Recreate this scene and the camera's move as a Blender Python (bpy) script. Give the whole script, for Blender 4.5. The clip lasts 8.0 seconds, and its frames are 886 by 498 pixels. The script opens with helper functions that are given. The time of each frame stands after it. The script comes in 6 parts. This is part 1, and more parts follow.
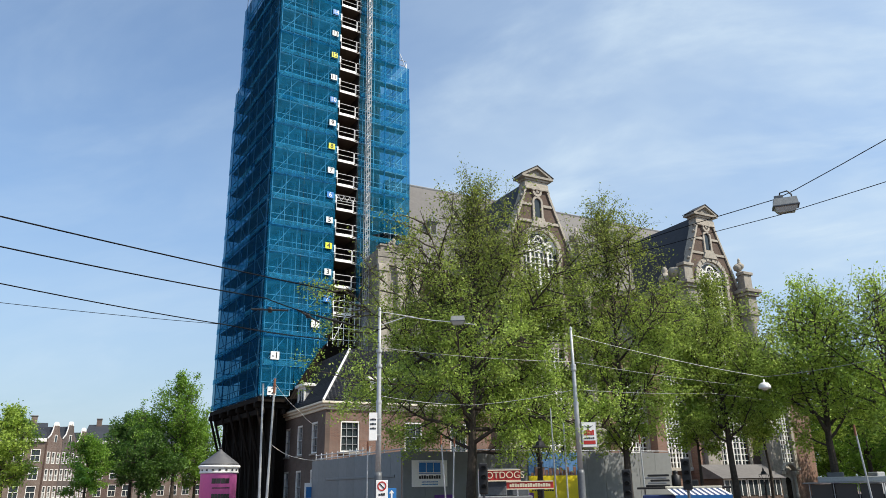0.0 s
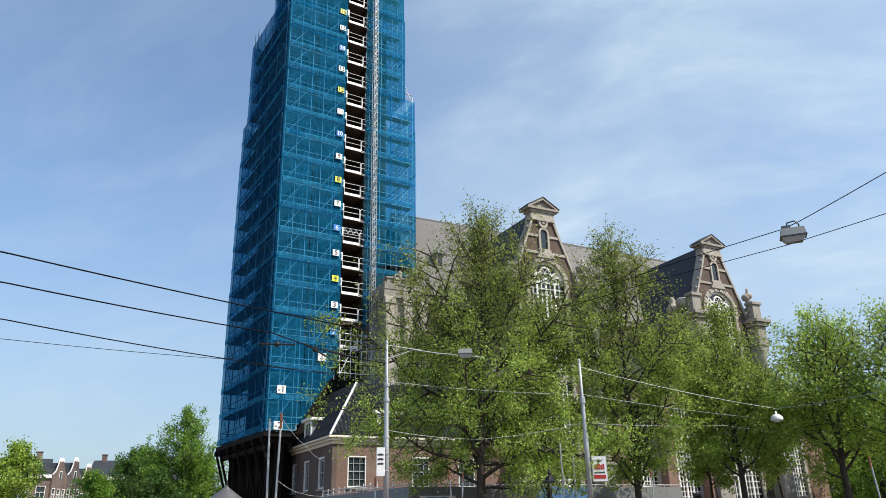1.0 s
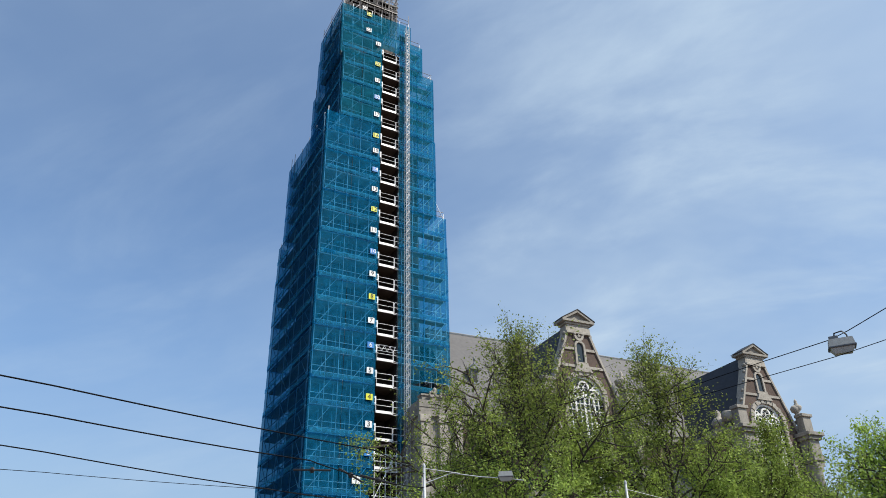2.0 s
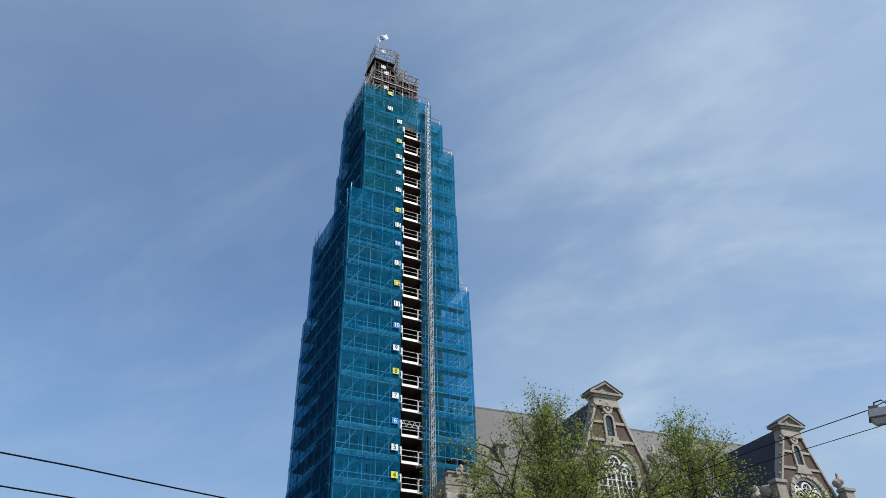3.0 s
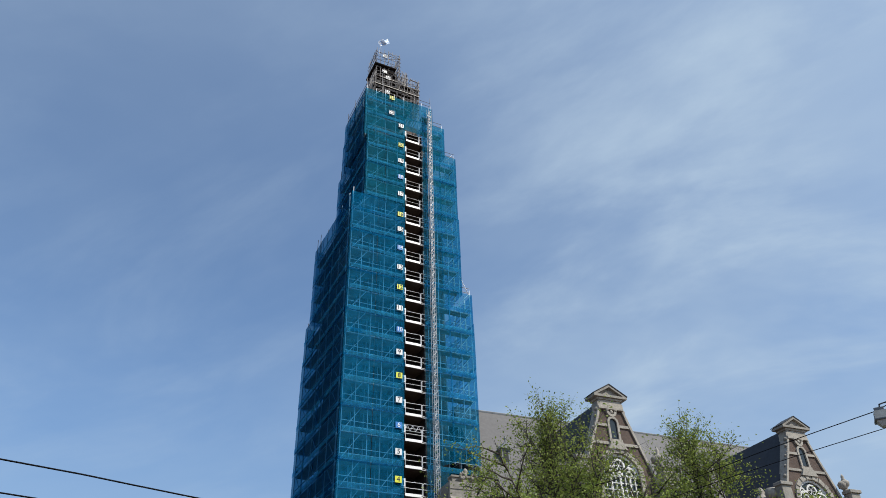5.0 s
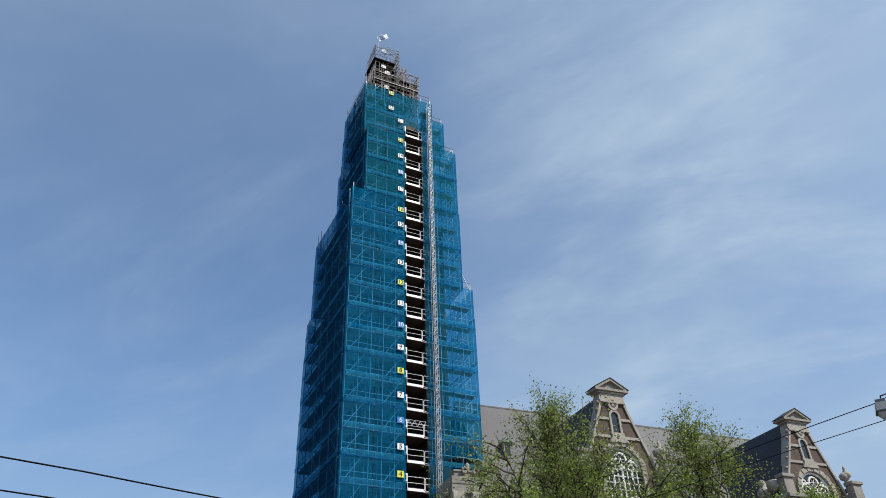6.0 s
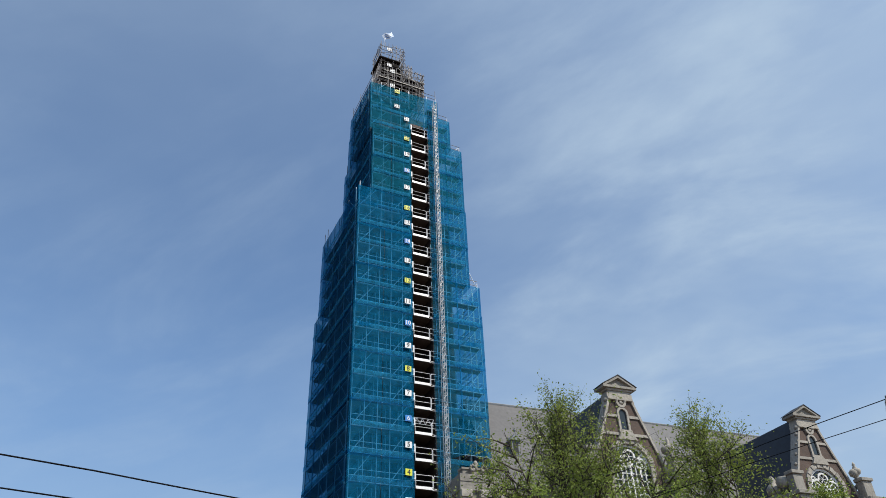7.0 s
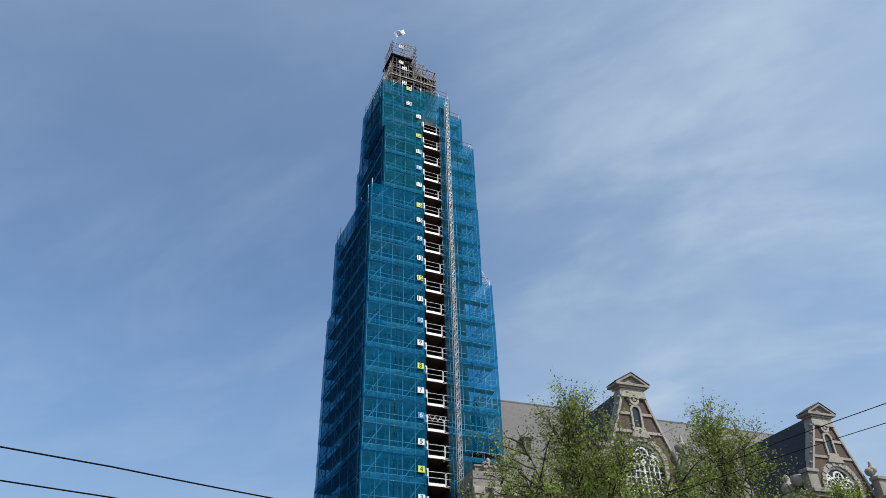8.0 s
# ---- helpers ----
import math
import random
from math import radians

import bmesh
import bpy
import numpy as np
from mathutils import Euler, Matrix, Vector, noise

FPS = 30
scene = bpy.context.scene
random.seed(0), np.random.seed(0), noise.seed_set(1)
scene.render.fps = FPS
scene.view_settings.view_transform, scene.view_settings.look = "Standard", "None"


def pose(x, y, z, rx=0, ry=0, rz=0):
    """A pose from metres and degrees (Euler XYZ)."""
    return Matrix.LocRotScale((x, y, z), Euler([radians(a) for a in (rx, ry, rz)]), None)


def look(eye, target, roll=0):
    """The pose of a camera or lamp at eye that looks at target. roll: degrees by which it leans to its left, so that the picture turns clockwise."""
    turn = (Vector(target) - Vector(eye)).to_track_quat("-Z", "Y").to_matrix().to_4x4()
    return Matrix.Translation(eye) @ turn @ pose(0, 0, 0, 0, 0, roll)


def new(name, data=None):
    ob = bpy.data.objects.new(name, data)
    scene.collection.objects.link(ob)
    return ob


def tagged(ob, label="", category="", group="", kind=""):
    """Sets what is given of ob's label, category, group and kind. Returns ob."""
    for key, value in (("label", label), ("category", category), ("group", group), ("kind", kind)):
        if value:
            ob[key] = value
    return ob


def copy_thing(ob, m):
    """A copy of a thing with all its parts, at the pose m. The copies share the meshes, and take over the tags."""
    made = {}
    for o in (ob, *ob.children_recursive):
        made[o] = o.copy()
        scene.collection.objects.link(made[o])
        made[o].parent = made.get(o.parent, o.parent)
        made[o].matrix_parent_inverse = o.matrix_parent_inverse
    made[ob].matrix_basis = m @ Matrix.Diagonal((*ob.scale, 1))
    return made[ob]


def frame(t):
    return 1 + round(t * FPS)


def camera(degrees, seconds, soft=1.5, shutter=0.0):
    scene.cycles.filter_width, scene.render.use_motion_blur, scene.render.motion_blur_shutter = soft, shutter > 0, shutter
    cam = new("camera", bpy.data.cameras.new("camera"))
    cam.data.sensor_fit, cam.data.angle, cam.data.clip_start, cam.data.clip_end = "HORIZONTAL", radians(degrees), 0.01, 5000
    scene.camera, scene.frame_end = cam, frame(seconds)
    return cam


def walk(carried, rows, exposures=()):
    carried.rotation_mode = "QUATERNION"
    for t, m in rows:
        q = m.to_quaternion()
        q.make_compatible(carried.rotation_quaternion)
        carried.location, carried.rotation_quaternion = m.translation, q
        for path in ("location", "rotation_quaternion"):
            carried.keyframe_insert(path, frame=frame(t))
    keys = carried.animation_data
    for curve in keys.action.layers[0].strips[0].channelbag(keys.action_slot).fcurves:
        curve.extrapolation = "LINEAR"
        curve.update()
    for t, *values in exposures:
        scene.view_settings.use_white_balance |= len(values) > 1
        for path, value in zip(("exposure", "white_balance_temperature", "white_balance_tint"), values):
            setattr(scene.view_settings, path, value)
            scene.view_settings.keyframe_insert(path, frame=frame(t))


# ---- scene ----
# ---------------------------------------------------------------- camera
EYE = Vector((0.0, 0.0, 1.6))


def aim(heading, pitch, roll, left, up):
    """Camera near the eye point, drifted by left and up, looking heading degrees east of the church's north."""
    h, p = radians(heading), radians(pitch)
    way = Vector((math.sin(h) * math.cos(p), math.cos(h) * math.cos(p), math.sin(p)))
    eye = EYE + Vector((-0.92 * left, 0.39 * left, up))
    return look(eye, eye + way * 10, roll)


cam = camera(62.0, 8.0, soft=0.5)
walk(cam, [
    (0.0, aim(28.000, 17.900, -1.000, 0.000, 0.000)),
    (0.5, aim(27.854, 18.753, -1.064, 0.005, 0.015)),
    (1.0, aim(27.543, 20.360, -1.282, 0.021, 0.040)),
    (1.5, aim(26.515, 24.608, -1.562, 0.057, 0.125)),
    (2.0, aim(25.049, 29.208, -1.535, 0.128, 0.205)),
    (2.2, aim(24.542, 30.983, -1.911, 0.139, 0.209)),
    (3.3, aim(22.873, 35.352, -1.373, 0.203, 0.233)),
    (3.5, aim(22.804, 35.519, -1.353, 0.214, 0.237)),
    (4.0, aim(22.816, 35.645, -1.450, 0.210, 0.237)),
    (4.5, aim(22.891, 35.444, -1.635, 0.203, 0.237)),
    (6.0, aim(22.911, 34.781, -2.269, 0.198, 0.245)),
    (6.5, aim(22.711, 34.673, -2.355, 0.209, 0.245)),
    (7.0, aim(22.288, 34.652, -2.283, 0.216, 0.245)),
    (7.5, aim(21.723, 34.597, -2.083, 0.238, 0.250)),
    (8.0, aim(21.158, 34.470, -1.719, 0.250, 0.250)),
], exposures=[(0.0, 0.17, 7000, 10), (1.0, 0.14, 6900, 10), (2.0, -0.09, 6600, 10), (3.5, -0.26, 6500, 10), (8.0, -0.26, 6500, 10)])

# ---------------------------------------------------------------- sky and sun
SUN_HEADING, SUN_HEIGHT = 141.0, 49.0

world = bpy.data.worlds.new("world")
scene.world = world
world.use_nodes = True
wn, wl = world.node_tree.nodes, world.node_tree.links
wn.clear()
sky = wn.new("ShaderNodeTexSky")
sky.sky_type, sky.sun_disc = "NISHITA", False
sky.sun_elevation, sky.sun_rotation = radians(SUN_HEIGHT), radians(SUN_HEADING)
sky.air_density, sky.dust_density, sky.ozone_density = 1.0, 1.6, 1.6
# thin high cloud: noise on a flat layer far above, so that it draws out towards the horizon
geo = wn.new("ShaderNodeTexCoord")
sep = wn.new("ShaderNodeSeparateXYZ")
wl.new(geo.outputs["Generated"], sep.inputs[0])


def wmath(op, a, b=None, clamp=False):
    n = wn.new("ShaderNodeMath")
    n.operation, n.use_clamp = op, clamp
    for k, v in enumerate((a, b)):
        if v is None:
            continue
        if isinstance(v, (int, float)):
            n.inputs[k].default_value = v
        else:
            wl.new(v, n.inputs[k])
    return n.outputs[0]


height = wmath("ADD", wmath("MAXIMUM", sep.outputs["Z"], 0.0), 0.22)
layer_x, layer_y = wmath("DIVIDE", sep.outputs["X"], height), wmath("DIVIDE", sep.outputs["Y"], height)


def cloud_noise(scale, stretch, turn, detail, low, high, shift=(0, 0, 0)):
    """Noise on the cloud layer, drawn out along the wind, which blows at turn degrees from east."""
    c, d = math.cos(radians(turn)), math.sin(radians(turn))
    x, y = layer_x, layer_y
    along = wmath("ADD", wmath("MULTIPLY", x, c), wmath("MULTIPLY", y, d))
    across = wmath("MULTIPLY", wmath("ADD", wmath("MULTIPLY", x, -d), wmath("MULTIPLY", y, c)), stretch)
    v = wn.new("ShaderNodeCombineXYZ")
    wl.new(wmath("ADD", along, shift[0]), v.inputs["X"])
    wl.new(wmath("ADD", across, shift[1]), v.inputs["Y"])
    n = wn.new("ShaderNodeTexNoise")
    n.inputs["Scale"].default_value, n.inputs["Detail"].default_value = scale, detail
    n.inputs["Roughness"].default_value, n.inputs["Distortion"].default_value = 0.58, 0.35
    wl.new(v.outputs[0], n.inputs["Vector"])
    r = wn.new("ShaderNodeMapRange")
    r.interpolation_type = "SMOOTHSTEP"
    r.inputs["From Min"].default_value, r.inputs["From Max"].default_value = low, high
    wl.new(n.outputs["Fac"], r.inputs["Value"])
    return r.outputs[0]


streaks = cloud_noise(1.7, 1.9, -50, 8, 0.42, 0.80, (0.95, 0.37))
veil = cloud_noise(0.9, 1.5, -40, 5, 0.28, 0.78, (1.7, 0.4))
east = wn.new("ShaderNodeMapRange")          # the veil thickens towards the east, on the sun's side
east.interpolation_type = "SMOOTHSTEP"
east.inputs["From Min"].default_value, east.inputs["From Max"].default_value = 0.08, 0.70
wl.new(sep.outputs["X"], east.inputs["Value"])
amount = wmath("MULTIPLY", wmath("ADD", wmath("ADD", wmath("MULTIPLY", streaks, 0.62), wmath("MULTIPLY", veil, 0.62)), 0.20),
               wmath("ADD", wmath("MULTIPLY", east.outputs[0], 0.60), 0.34), clamp=True)
overhead = wn.new("ShaderNodeMapRange")      # the high veil looks a little thicker overhead, where it stands nearer the sun
overhead.interpolation_type = "SMOOTHSTEP"
overhead.inputs["From Min"].default_value, overhead.inputs["From Max"].default_value = 0.50, 0.86
overhead.inputs["To Max"].default_value = 0.13
wl.new(sep.outputs["Z"], overhead.inputs["Value"])
amount = wmath("ADD", amount, overhead.outputs[0], clamp=True)
low_haze = wn.new("ShaderNodeMapRange")      # pale haze low over the city
low_haze.interpolation_type = "SMOOTHSTEP"
low_haze.inputs["From Min"].default_value, low_haze.inputs["From Max"].default_value = 0.42, 0.0
low_haze.inputs["To Max"].default_value = 0.64
wl.new(sep.outputs["Z"], low_haze.inputs["Value"])
mix = wn.new("ShaderNodeMix")
mix.data_type = "RGBA"
wl.new(amount, mix.inputs["Factor"])
tinted = wn.new("ShaderNodeMix")
tinted.data_type, tinted.blend_type = "RGBA", "MULTIPLY"
tinted.inputs["Factor"].default_value = 1.0
tinted.inputs["B"].default_value = (0.93, 1.14, 1.30, 1)
wl.new(sky.outputs[0], tinted.inputs["A"])
hazed = wn.new("ShaderNodeMix")
hazed.data_type = "RGBA"
hazed.inputs["B"].default_value = (2.3, 2.85, 3.55, 1)
wl.new(low_haze.outputs[0], hazed.inputs["Factor"])
wl.new(tinted.outputs["Result"], hazed.inputs["A"])
wl.new(hazed.outputs["Result"], mix.inputs["A"])
mix.inputs["B"].default_value = (3.85, 4.9, 6.05, 1)
back = wn.new("ShaderNodeBackground")
back.inputs["Strength"].default_value = 0.15
wl.new(mix.outputs["Result"], back.inputs["Color"])
wout = wn.new("ShaderNodeOutputWorld")
wl.new(back.outputs[0], wout.inputs["Surface"])

sun = new("sun", bpy.data.lights.new("sun", "SUN"))
sun.data.energy, sun.data.angle, sun.data.color = 5.0, radians(0.6), (1.0, 0.95, 0.87)
_s = Vector((math.sin(radians(SUN_HEADING)) * math.cos(radians(SUN_HEIGHT)),
             math.cos(radians(SUN_HEADING)) * math.cos(radians(SUN_HEIGHT)), math.sin(radians(SUN_HEIGHT))))
sun.matrix_world = look(_s * 200, (0, 0, 0))


# ---------------------------------------------------------------- materials
def material(name, color, rough=0.7, metal=0.0, vary=0.25, grain=6.0, stain=0.35, bump=0.15, random_each=0.0, spec=0.4):
    """A surface with fine grain, large stains and relief; random_each varies it from piece to piece."""
    m = bpy.data.materials.new(name)
    m.use_nodes = True
    n, l = m.node_tree.nodes, m.node_tree.links
    b = n["Principled BSDF"]
    b.inputs["Roughness"].default_value, b.inputs["Metallic"].default_value = rough, metal
    b.inputs["Specular IOR Level"].default_value = spec
    co = n.new("ShaderNodeTexCoord")
    fine = n.new("ShaderNodeTexNoise")
    fine.inputs["Scale"].default_value, fine.inputs["Detail"].default_value = grain, 6
    l.new(co.outputs["Object"], fine.inputs["Vector"])
    wide = n.new("ShaderNodeTexNoise")
    wide.inputs["Scale"].default_value, wide.inputs["Detail"].default_value = stain, 4
    l.new(co.outputs["Object"], wide.inputs["Vector"])
    add = n.new("ShaderNodeMath")
    add.operation = "ADD"
    l.new(fine.outputs["Fac"], add.inputs[0])
    l.new(wide.outputs["Fac"], add.inputs[1])
    rng = n.new("ShaderNodeMapRange")
    rng.inputs["From Min"].default_value, rng.inputs["From Max"].default_value = 0.65, 1.35
    rng.inputs["To Min"].default_value, rng.inputs["To Max"].default_value = 1 - vary, 1 + vary
    l.new(add.outputs[0], rng.inputs["Value"])
    value = rng.outputs[0]
    if random_each:
        info = n.new("ShaderNodeObjectInfo")
        r2 = n.new("ShaderNodeMapRange")
        r2.inputs["To Min"].default_value, r2.inputs["To Max"].default_value = 1 - random_each, 1 + random_each
        l.new(info.outputs["Random"], r2.inputs["Value"])
        mul = n.new("ShaderNodeMath")
        mul.operation = "MULTIPLY"
        l.new(value, mul.inputs[0])
        l.new(r2.outputs[0], mul.inputs[1])
        value = mul.outputs[0]
    tone = n.new("ShaderNodeVectorMath")
    tone.operation = "SCALE"
    tone.inputs[0].default_value = color
    l.new(value, tone.inputs["Scale"])
    l.new(tone.outputs[0], b.inputs["Base Color"])
    if bump:
        bp = n.new("ShaderNodeBump")
        bp.inputs["Strength"].default_value, bp.inputs["Distance"].default_value = bump, 0.03
        l.new(fine.outputs["Fac"], bp.inputs["Height"])
        l.new(bp.outputs[0], b.inputs["Normal"])
    return m


def brick_material(name, c1, c2, mortar, along="X", size=0.22, row=0.065):
    """Brickwork too far off to pick apart: courses on an upright wall that runs along X or Y."""
    m = bpy.data.materials.new(name)
    m.use_nodes = True
    n, l = m.node_tree.nodes, m.node_tree.links
    b = n["Principled BSDF"]
    b.inputs["Roughness"].default_value = 0.85
    co = n.new("ShaderNodeTexCoord")
    sp = n.new("ShaderNodeSeparateXYZ")
    l.new(co.outputs["Object"], sp.inputs[0])
    cb = n.new("ShaderNodeCombineXYZ")
    l.new(sp.outputs[along], cb.inputs["X"])
    l.new(sp.outputs["Z"], cb.inputs["Y"])
    br = n.new("ShaderNodeTexBrick")
    br.inputs["Color1"].default_value, br.inputs["Color2"].default_value = (*c1, 1), (*c2, 1)
    br.inputs["Mortar"].default_value = (*mortar, 1)
    br.inputs["Scale"].default_value, br.inputs["Brick Width"].default_value = 1.0, size
    br.inputs["Row Height"].default_value, br.inputs["Mortar Size"].default_value = row, 0.008
    l.new(cb.outputs[0], br.inputs["Vector"])
    wide = n.new("ShaderNodeTexNoise")
    wide.inputs["Scale"].default_value, wide.inputs["Detail"].default_value = 0.5, 7
    l.new(co.outputs["Object"], wide.inputs["Vector"])
    rng = n.new("ShaderNodeMapRange")
    rng.inputs["From Min"].default_value, rng.inputs["From Max"].default_value = 0.3, 0.7
    rng.inputs["To Min"].default_value, rng.inputs["To Max"].default_value = 0.72, 1.25
    l.new(wide.outputs["Fac"], rng.inputs["Value"])
    tone = n.new("ShaderNodeVectorMath")
    tone.operation = "SCALE"
    l.new(br.outputs["Color"], tone.inputs[0])
    l.new(rng.outputs[0], tone.inputs["Scale"])
    l.new(tone.outputs[0], b.inputs["Base Color"])
    bp = n.new("ShaderNodeBump")
    bp.inputs["Strength"].default_value, bp.inputs["Distance"].default_value = 0.4, 0.01
    bp.invert = True
    l.new(br.outputs["Fac"], bp.inputs["Height"])
    l.new(bp.outputs[0], b.inputs["Normal"])
    return m


def net_material(name, color, clear_low, clear_high):
    """Debris netting: woven sheet that lets part of the light through, denser in folds and overlaps."""
    m = bpy.data.materials.new(name)
    m.use_nodes = True
    n, l = m.node_tree.nodes, m.node_tree.links
    n.clear()
    out = n.new("ShaderNodeOutputMaterial")
    co = n.new("ShaderNodeTexCoord")
    info = n.new("ShaderNodeObjectInfo")
    ns = n.new("ShaderNodeTexNoise")
    ns.inputs["Scale"].default_value, ns.inputs["Detail"].default_value = 0.7, 6
    l.new(co.outputs["Object"], ns.inputs["Vector"])
    add = n.new("ShaderNodeMath")
    add.operation = "ADD"
    l.new(ns.outputs["Fac"], add.inputs[0])
    l.new(info.outputs["Random"], add.inputs[1])
    rng = n.new("ShaderNodeMapRange")
    rng.inputs["From Min"].default_value, rng.inputs["From Max"].default_value = 0.4, 1.6
    rng.inputs["To Min"].default_value, rng.inputs["To Max"].default_value = clear_low, clear_high
    l.new(add.outputs[0], rng.inputs["Value"])
    fold = n.new("ShaderNodeTexNoise")
    fold.inputs["Scale"].default_value, fold.inputs["Detail"].default_value = 2.5, 5
    l.new(co.outputs["Object"], fold.inputs["Vector"])
    tone = n.new("ShaderNodeMapRange")
    tone.inputs["From Min"].default_value, tone.inputs["From Max"].default_value = 0.3, 0.7
    tone.inputs["To Min"].default_value, tone.inputs["To Max"].default_value = 0.7, 1.3
    l.new(fold.outputs["Fac"], tone.inputs["Value"])
    col = n.new("ShaderNodeVectorMath")
    col.operation = "SCALE"
    col.inputs[0].default_value = color
    l.new(tone.outputs[0], col.inputs["Scale"])
    dif, tra, clear = n.new("ShaderNodeBsdfDiffuse"), n.new("ShaderNodeBsdfTranslucent"), n.new("ShaderNodeBsdfTransparent")
    l.new(col.outputs[0], dif.inputs["Color"])
    l.new(col.outputs[0], tra.inputs["Color"])
    clear.inputs["Color"].default_value = (0.42, 0.76, 0.95, 1)
    m1, m2 = n.new("ShaderNodeMixShader"), n.new("ShaderNodeMixShader")
    m1.inputs[0].default_value = 0.13
    l.new(dif.outputs[0], m1.inputs[1])
    l.new(tra.outputs[0], m1.inputs[2])
    l.new(rng.outputs[0], m2.inputs[0])
    l.new(m1.outputs[0], m2.inputs[1])
    l.new(clear.outputs[0], m2.inputs[2])
    l.new(m2.outputs[0], out.inputs["Surface"])
    return m


def leaf_material(name, c1, c2, top=None):
    m = bpy.data.materials.new(name)
    m.use_nodes = True
    n, l = m.node_tree.nodes, m.node_tree.links
    n.clear()
    out = n.new("ShaderNodeOutputMaterial")
    g = n.new("ShaderNodeNewGeometry")
    ramp = n.new("ShaderNodeMix")
    ramp.data_type = "RGBA"
    ramp.inputs["A"].default_value, ramp.inputs["B"].default_value = (*c1, 1), (*c2, 1)
    l.new(g.outputs["Random Per Island"], ramp.inputs["Factor"])
    dif, tra, gl = n.new("ShaderNodeBsdfDiffuse"), n.new("ShaderNodeBsdfTranslucent"), n.new("ShaderNodeBsdfGlossy")
    gl.inputs["Roughness"].default_value = 0.5
    gl.inputs["Color"].default_value = (0.9, 0.95, 0.85, 1)
    col = ramp.outputs["Result"]
    if top:
        # the youngest leaves and seed tufts in the upper crown are browner
        sep, rise, mul = n.new("ShaderNodeSeparateXYZ"), n.new("ShaderNodeMapRange"), n.new("ShaderNodeMix")
        l.new(g.outputs["Position"], sep.inputs[0])
        l.new(sep.outputs["Z"], rise.inputs["Value"])
        rise.inputs["From Min"].default_value, rise.inputs["From Max"].default_value = 6.5, 12.0
        mul.data_type, mul.blend_type = "RGBA", "MULTIPLY"
        mul.inputs["B"].default_value = (*top, 1)
        l.new(rise.outputs[0], mul.inputs["Factor"])
        l.new(col, mul.inputs["A"])
        col = mul.outputs["Result"]
    l.new(col, dif.inputs["Color"])
    l.new(col, tra.inputs["Color"])
    a, b = n.new("ShaderNodeMixShader"), n.new("ShaderNodeMixShader")
    a.inputs[0].default_value, b.inputs[0].default_value = 0.50, 0.025
    l.new(dif.outputs[0], a.inputs[1])
    l.new(tra.outputs[0], a.inputs[2])
    l.new(a.outputs[0], b.inputs[1])
    l.new(gl.outputs[0], b.inputs[2])
    l.new(b.outputs[0], out.inputs["Surface"])
    return m


def glass_material(name):
    m = bpy.data.materials.new(name)
    m.use_nodes = True
    b = m.node_tree.nodes["Principled BSDF"]
    b.inputs["Base Color"].default_value = (0.03, 0.04, 0.045, 1)
    b.inputs["Roughness"].default_value = 0.08
    b.inputs["Specular IOR Level"].default_value = 0.45
    return m


NET = net_material("blue_netting", (0.005, 0.135, 0.270), 0.42, 0.62)
# west face's netting: denser, and its blue darkened to hold that face's shade
NET_WEST_SHADE = net_material("shaded_west_netting", (0.002, 0.046, 0.112), 0.27, 0.41)
NET_OPEN = net_material("thin_blue_netting", (0.006, 0.140, 0.245), 0.55, 0.76)
NET_TEAL = net_material("greenish_netting", (0.009, 0.140, 0.215), 0.40, 0.58)
NET_PALE = net_material("doubled_netting", (0.030, 0.250, 0.410), 0.48, 0.72)
MAST_GREY = material("mast_grey", (0.36, 0.37, 0.38), 0.5, 0.3, 0.2, 20, 1.0, 0.05)
TUBE_PALE = material("dull_zinc", (0.78, 0.80, 0.82), 0.6, 0.1, 0.15, 20, 1.0, 0.05)
TUBE_DARK = material("weathered_tube", (0.23, 0.215, 0.205), 0.6, 0.3, 0.3, 20, 1.0, 0.05)
STEEL = material("galvanised_steel", (0.55, 0.56, 0.57), 0.45, 0.6, 0.2, 30, 1.0, 0.05)
PAINTED_STEEL = material("white_painted_steel", (0.75, 0.75, 0.73), 0.5, 0.0, 0.12, 12, 0.6, 0.05)
DECK = material("scaffold_boards", (0.46, 0.43, 0.38), 0.8, 0.0, 0.3, 9, 0.8, 0.2, 0.2)
DECK_PALE = material("aluminium_deck", (0.76, 0.75, 0.72), 0.5, 0.2, 0.15, 9, 0.8, 0.05, 0.1)
# near-black base colour, so the undercroft boards made of it read as shade
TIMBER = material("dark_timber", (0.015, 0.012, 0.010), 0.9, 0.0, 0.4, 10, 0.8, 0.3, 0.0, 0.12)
TOWER_BRICK = brick_material("tower_brick", (0.16, 0.085, 0.06), (0.12, 0.065, 0.05), (0.2, 0.18, 0.15))
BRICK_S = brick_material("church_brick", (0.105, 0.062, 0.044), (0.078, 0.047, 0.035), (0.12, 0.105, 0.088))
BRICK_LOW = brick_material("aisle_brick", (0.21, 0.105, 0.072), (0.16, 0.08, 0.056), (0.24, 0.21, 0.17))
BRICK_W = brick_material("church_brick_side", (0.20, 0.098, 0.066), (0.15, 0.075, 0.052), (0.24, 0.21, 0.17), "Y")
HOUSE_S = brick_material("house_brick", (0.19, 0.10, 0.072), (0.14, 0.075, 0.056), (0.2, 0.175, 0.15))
# same house brick with the west wall's shade mixed into its colours
HOUSE_W_SHADE = brick_material("house_brick_west_shade", (0.105, 0.07, 0.054), (0.08, 0.054, 0.043), (0.13, 0.115, 0.1), "Y")
STONE = material("sandstone", (0.27, 0.25, 0.215), 0.85, 0.0, 0.3, 5, 0.7, 0.25)
STONE_PALE = material("pale_sandstone", (0.36, 0.33, 0.28), 0.85, 0.0, 0.3, 5, 0.9, 0.25)
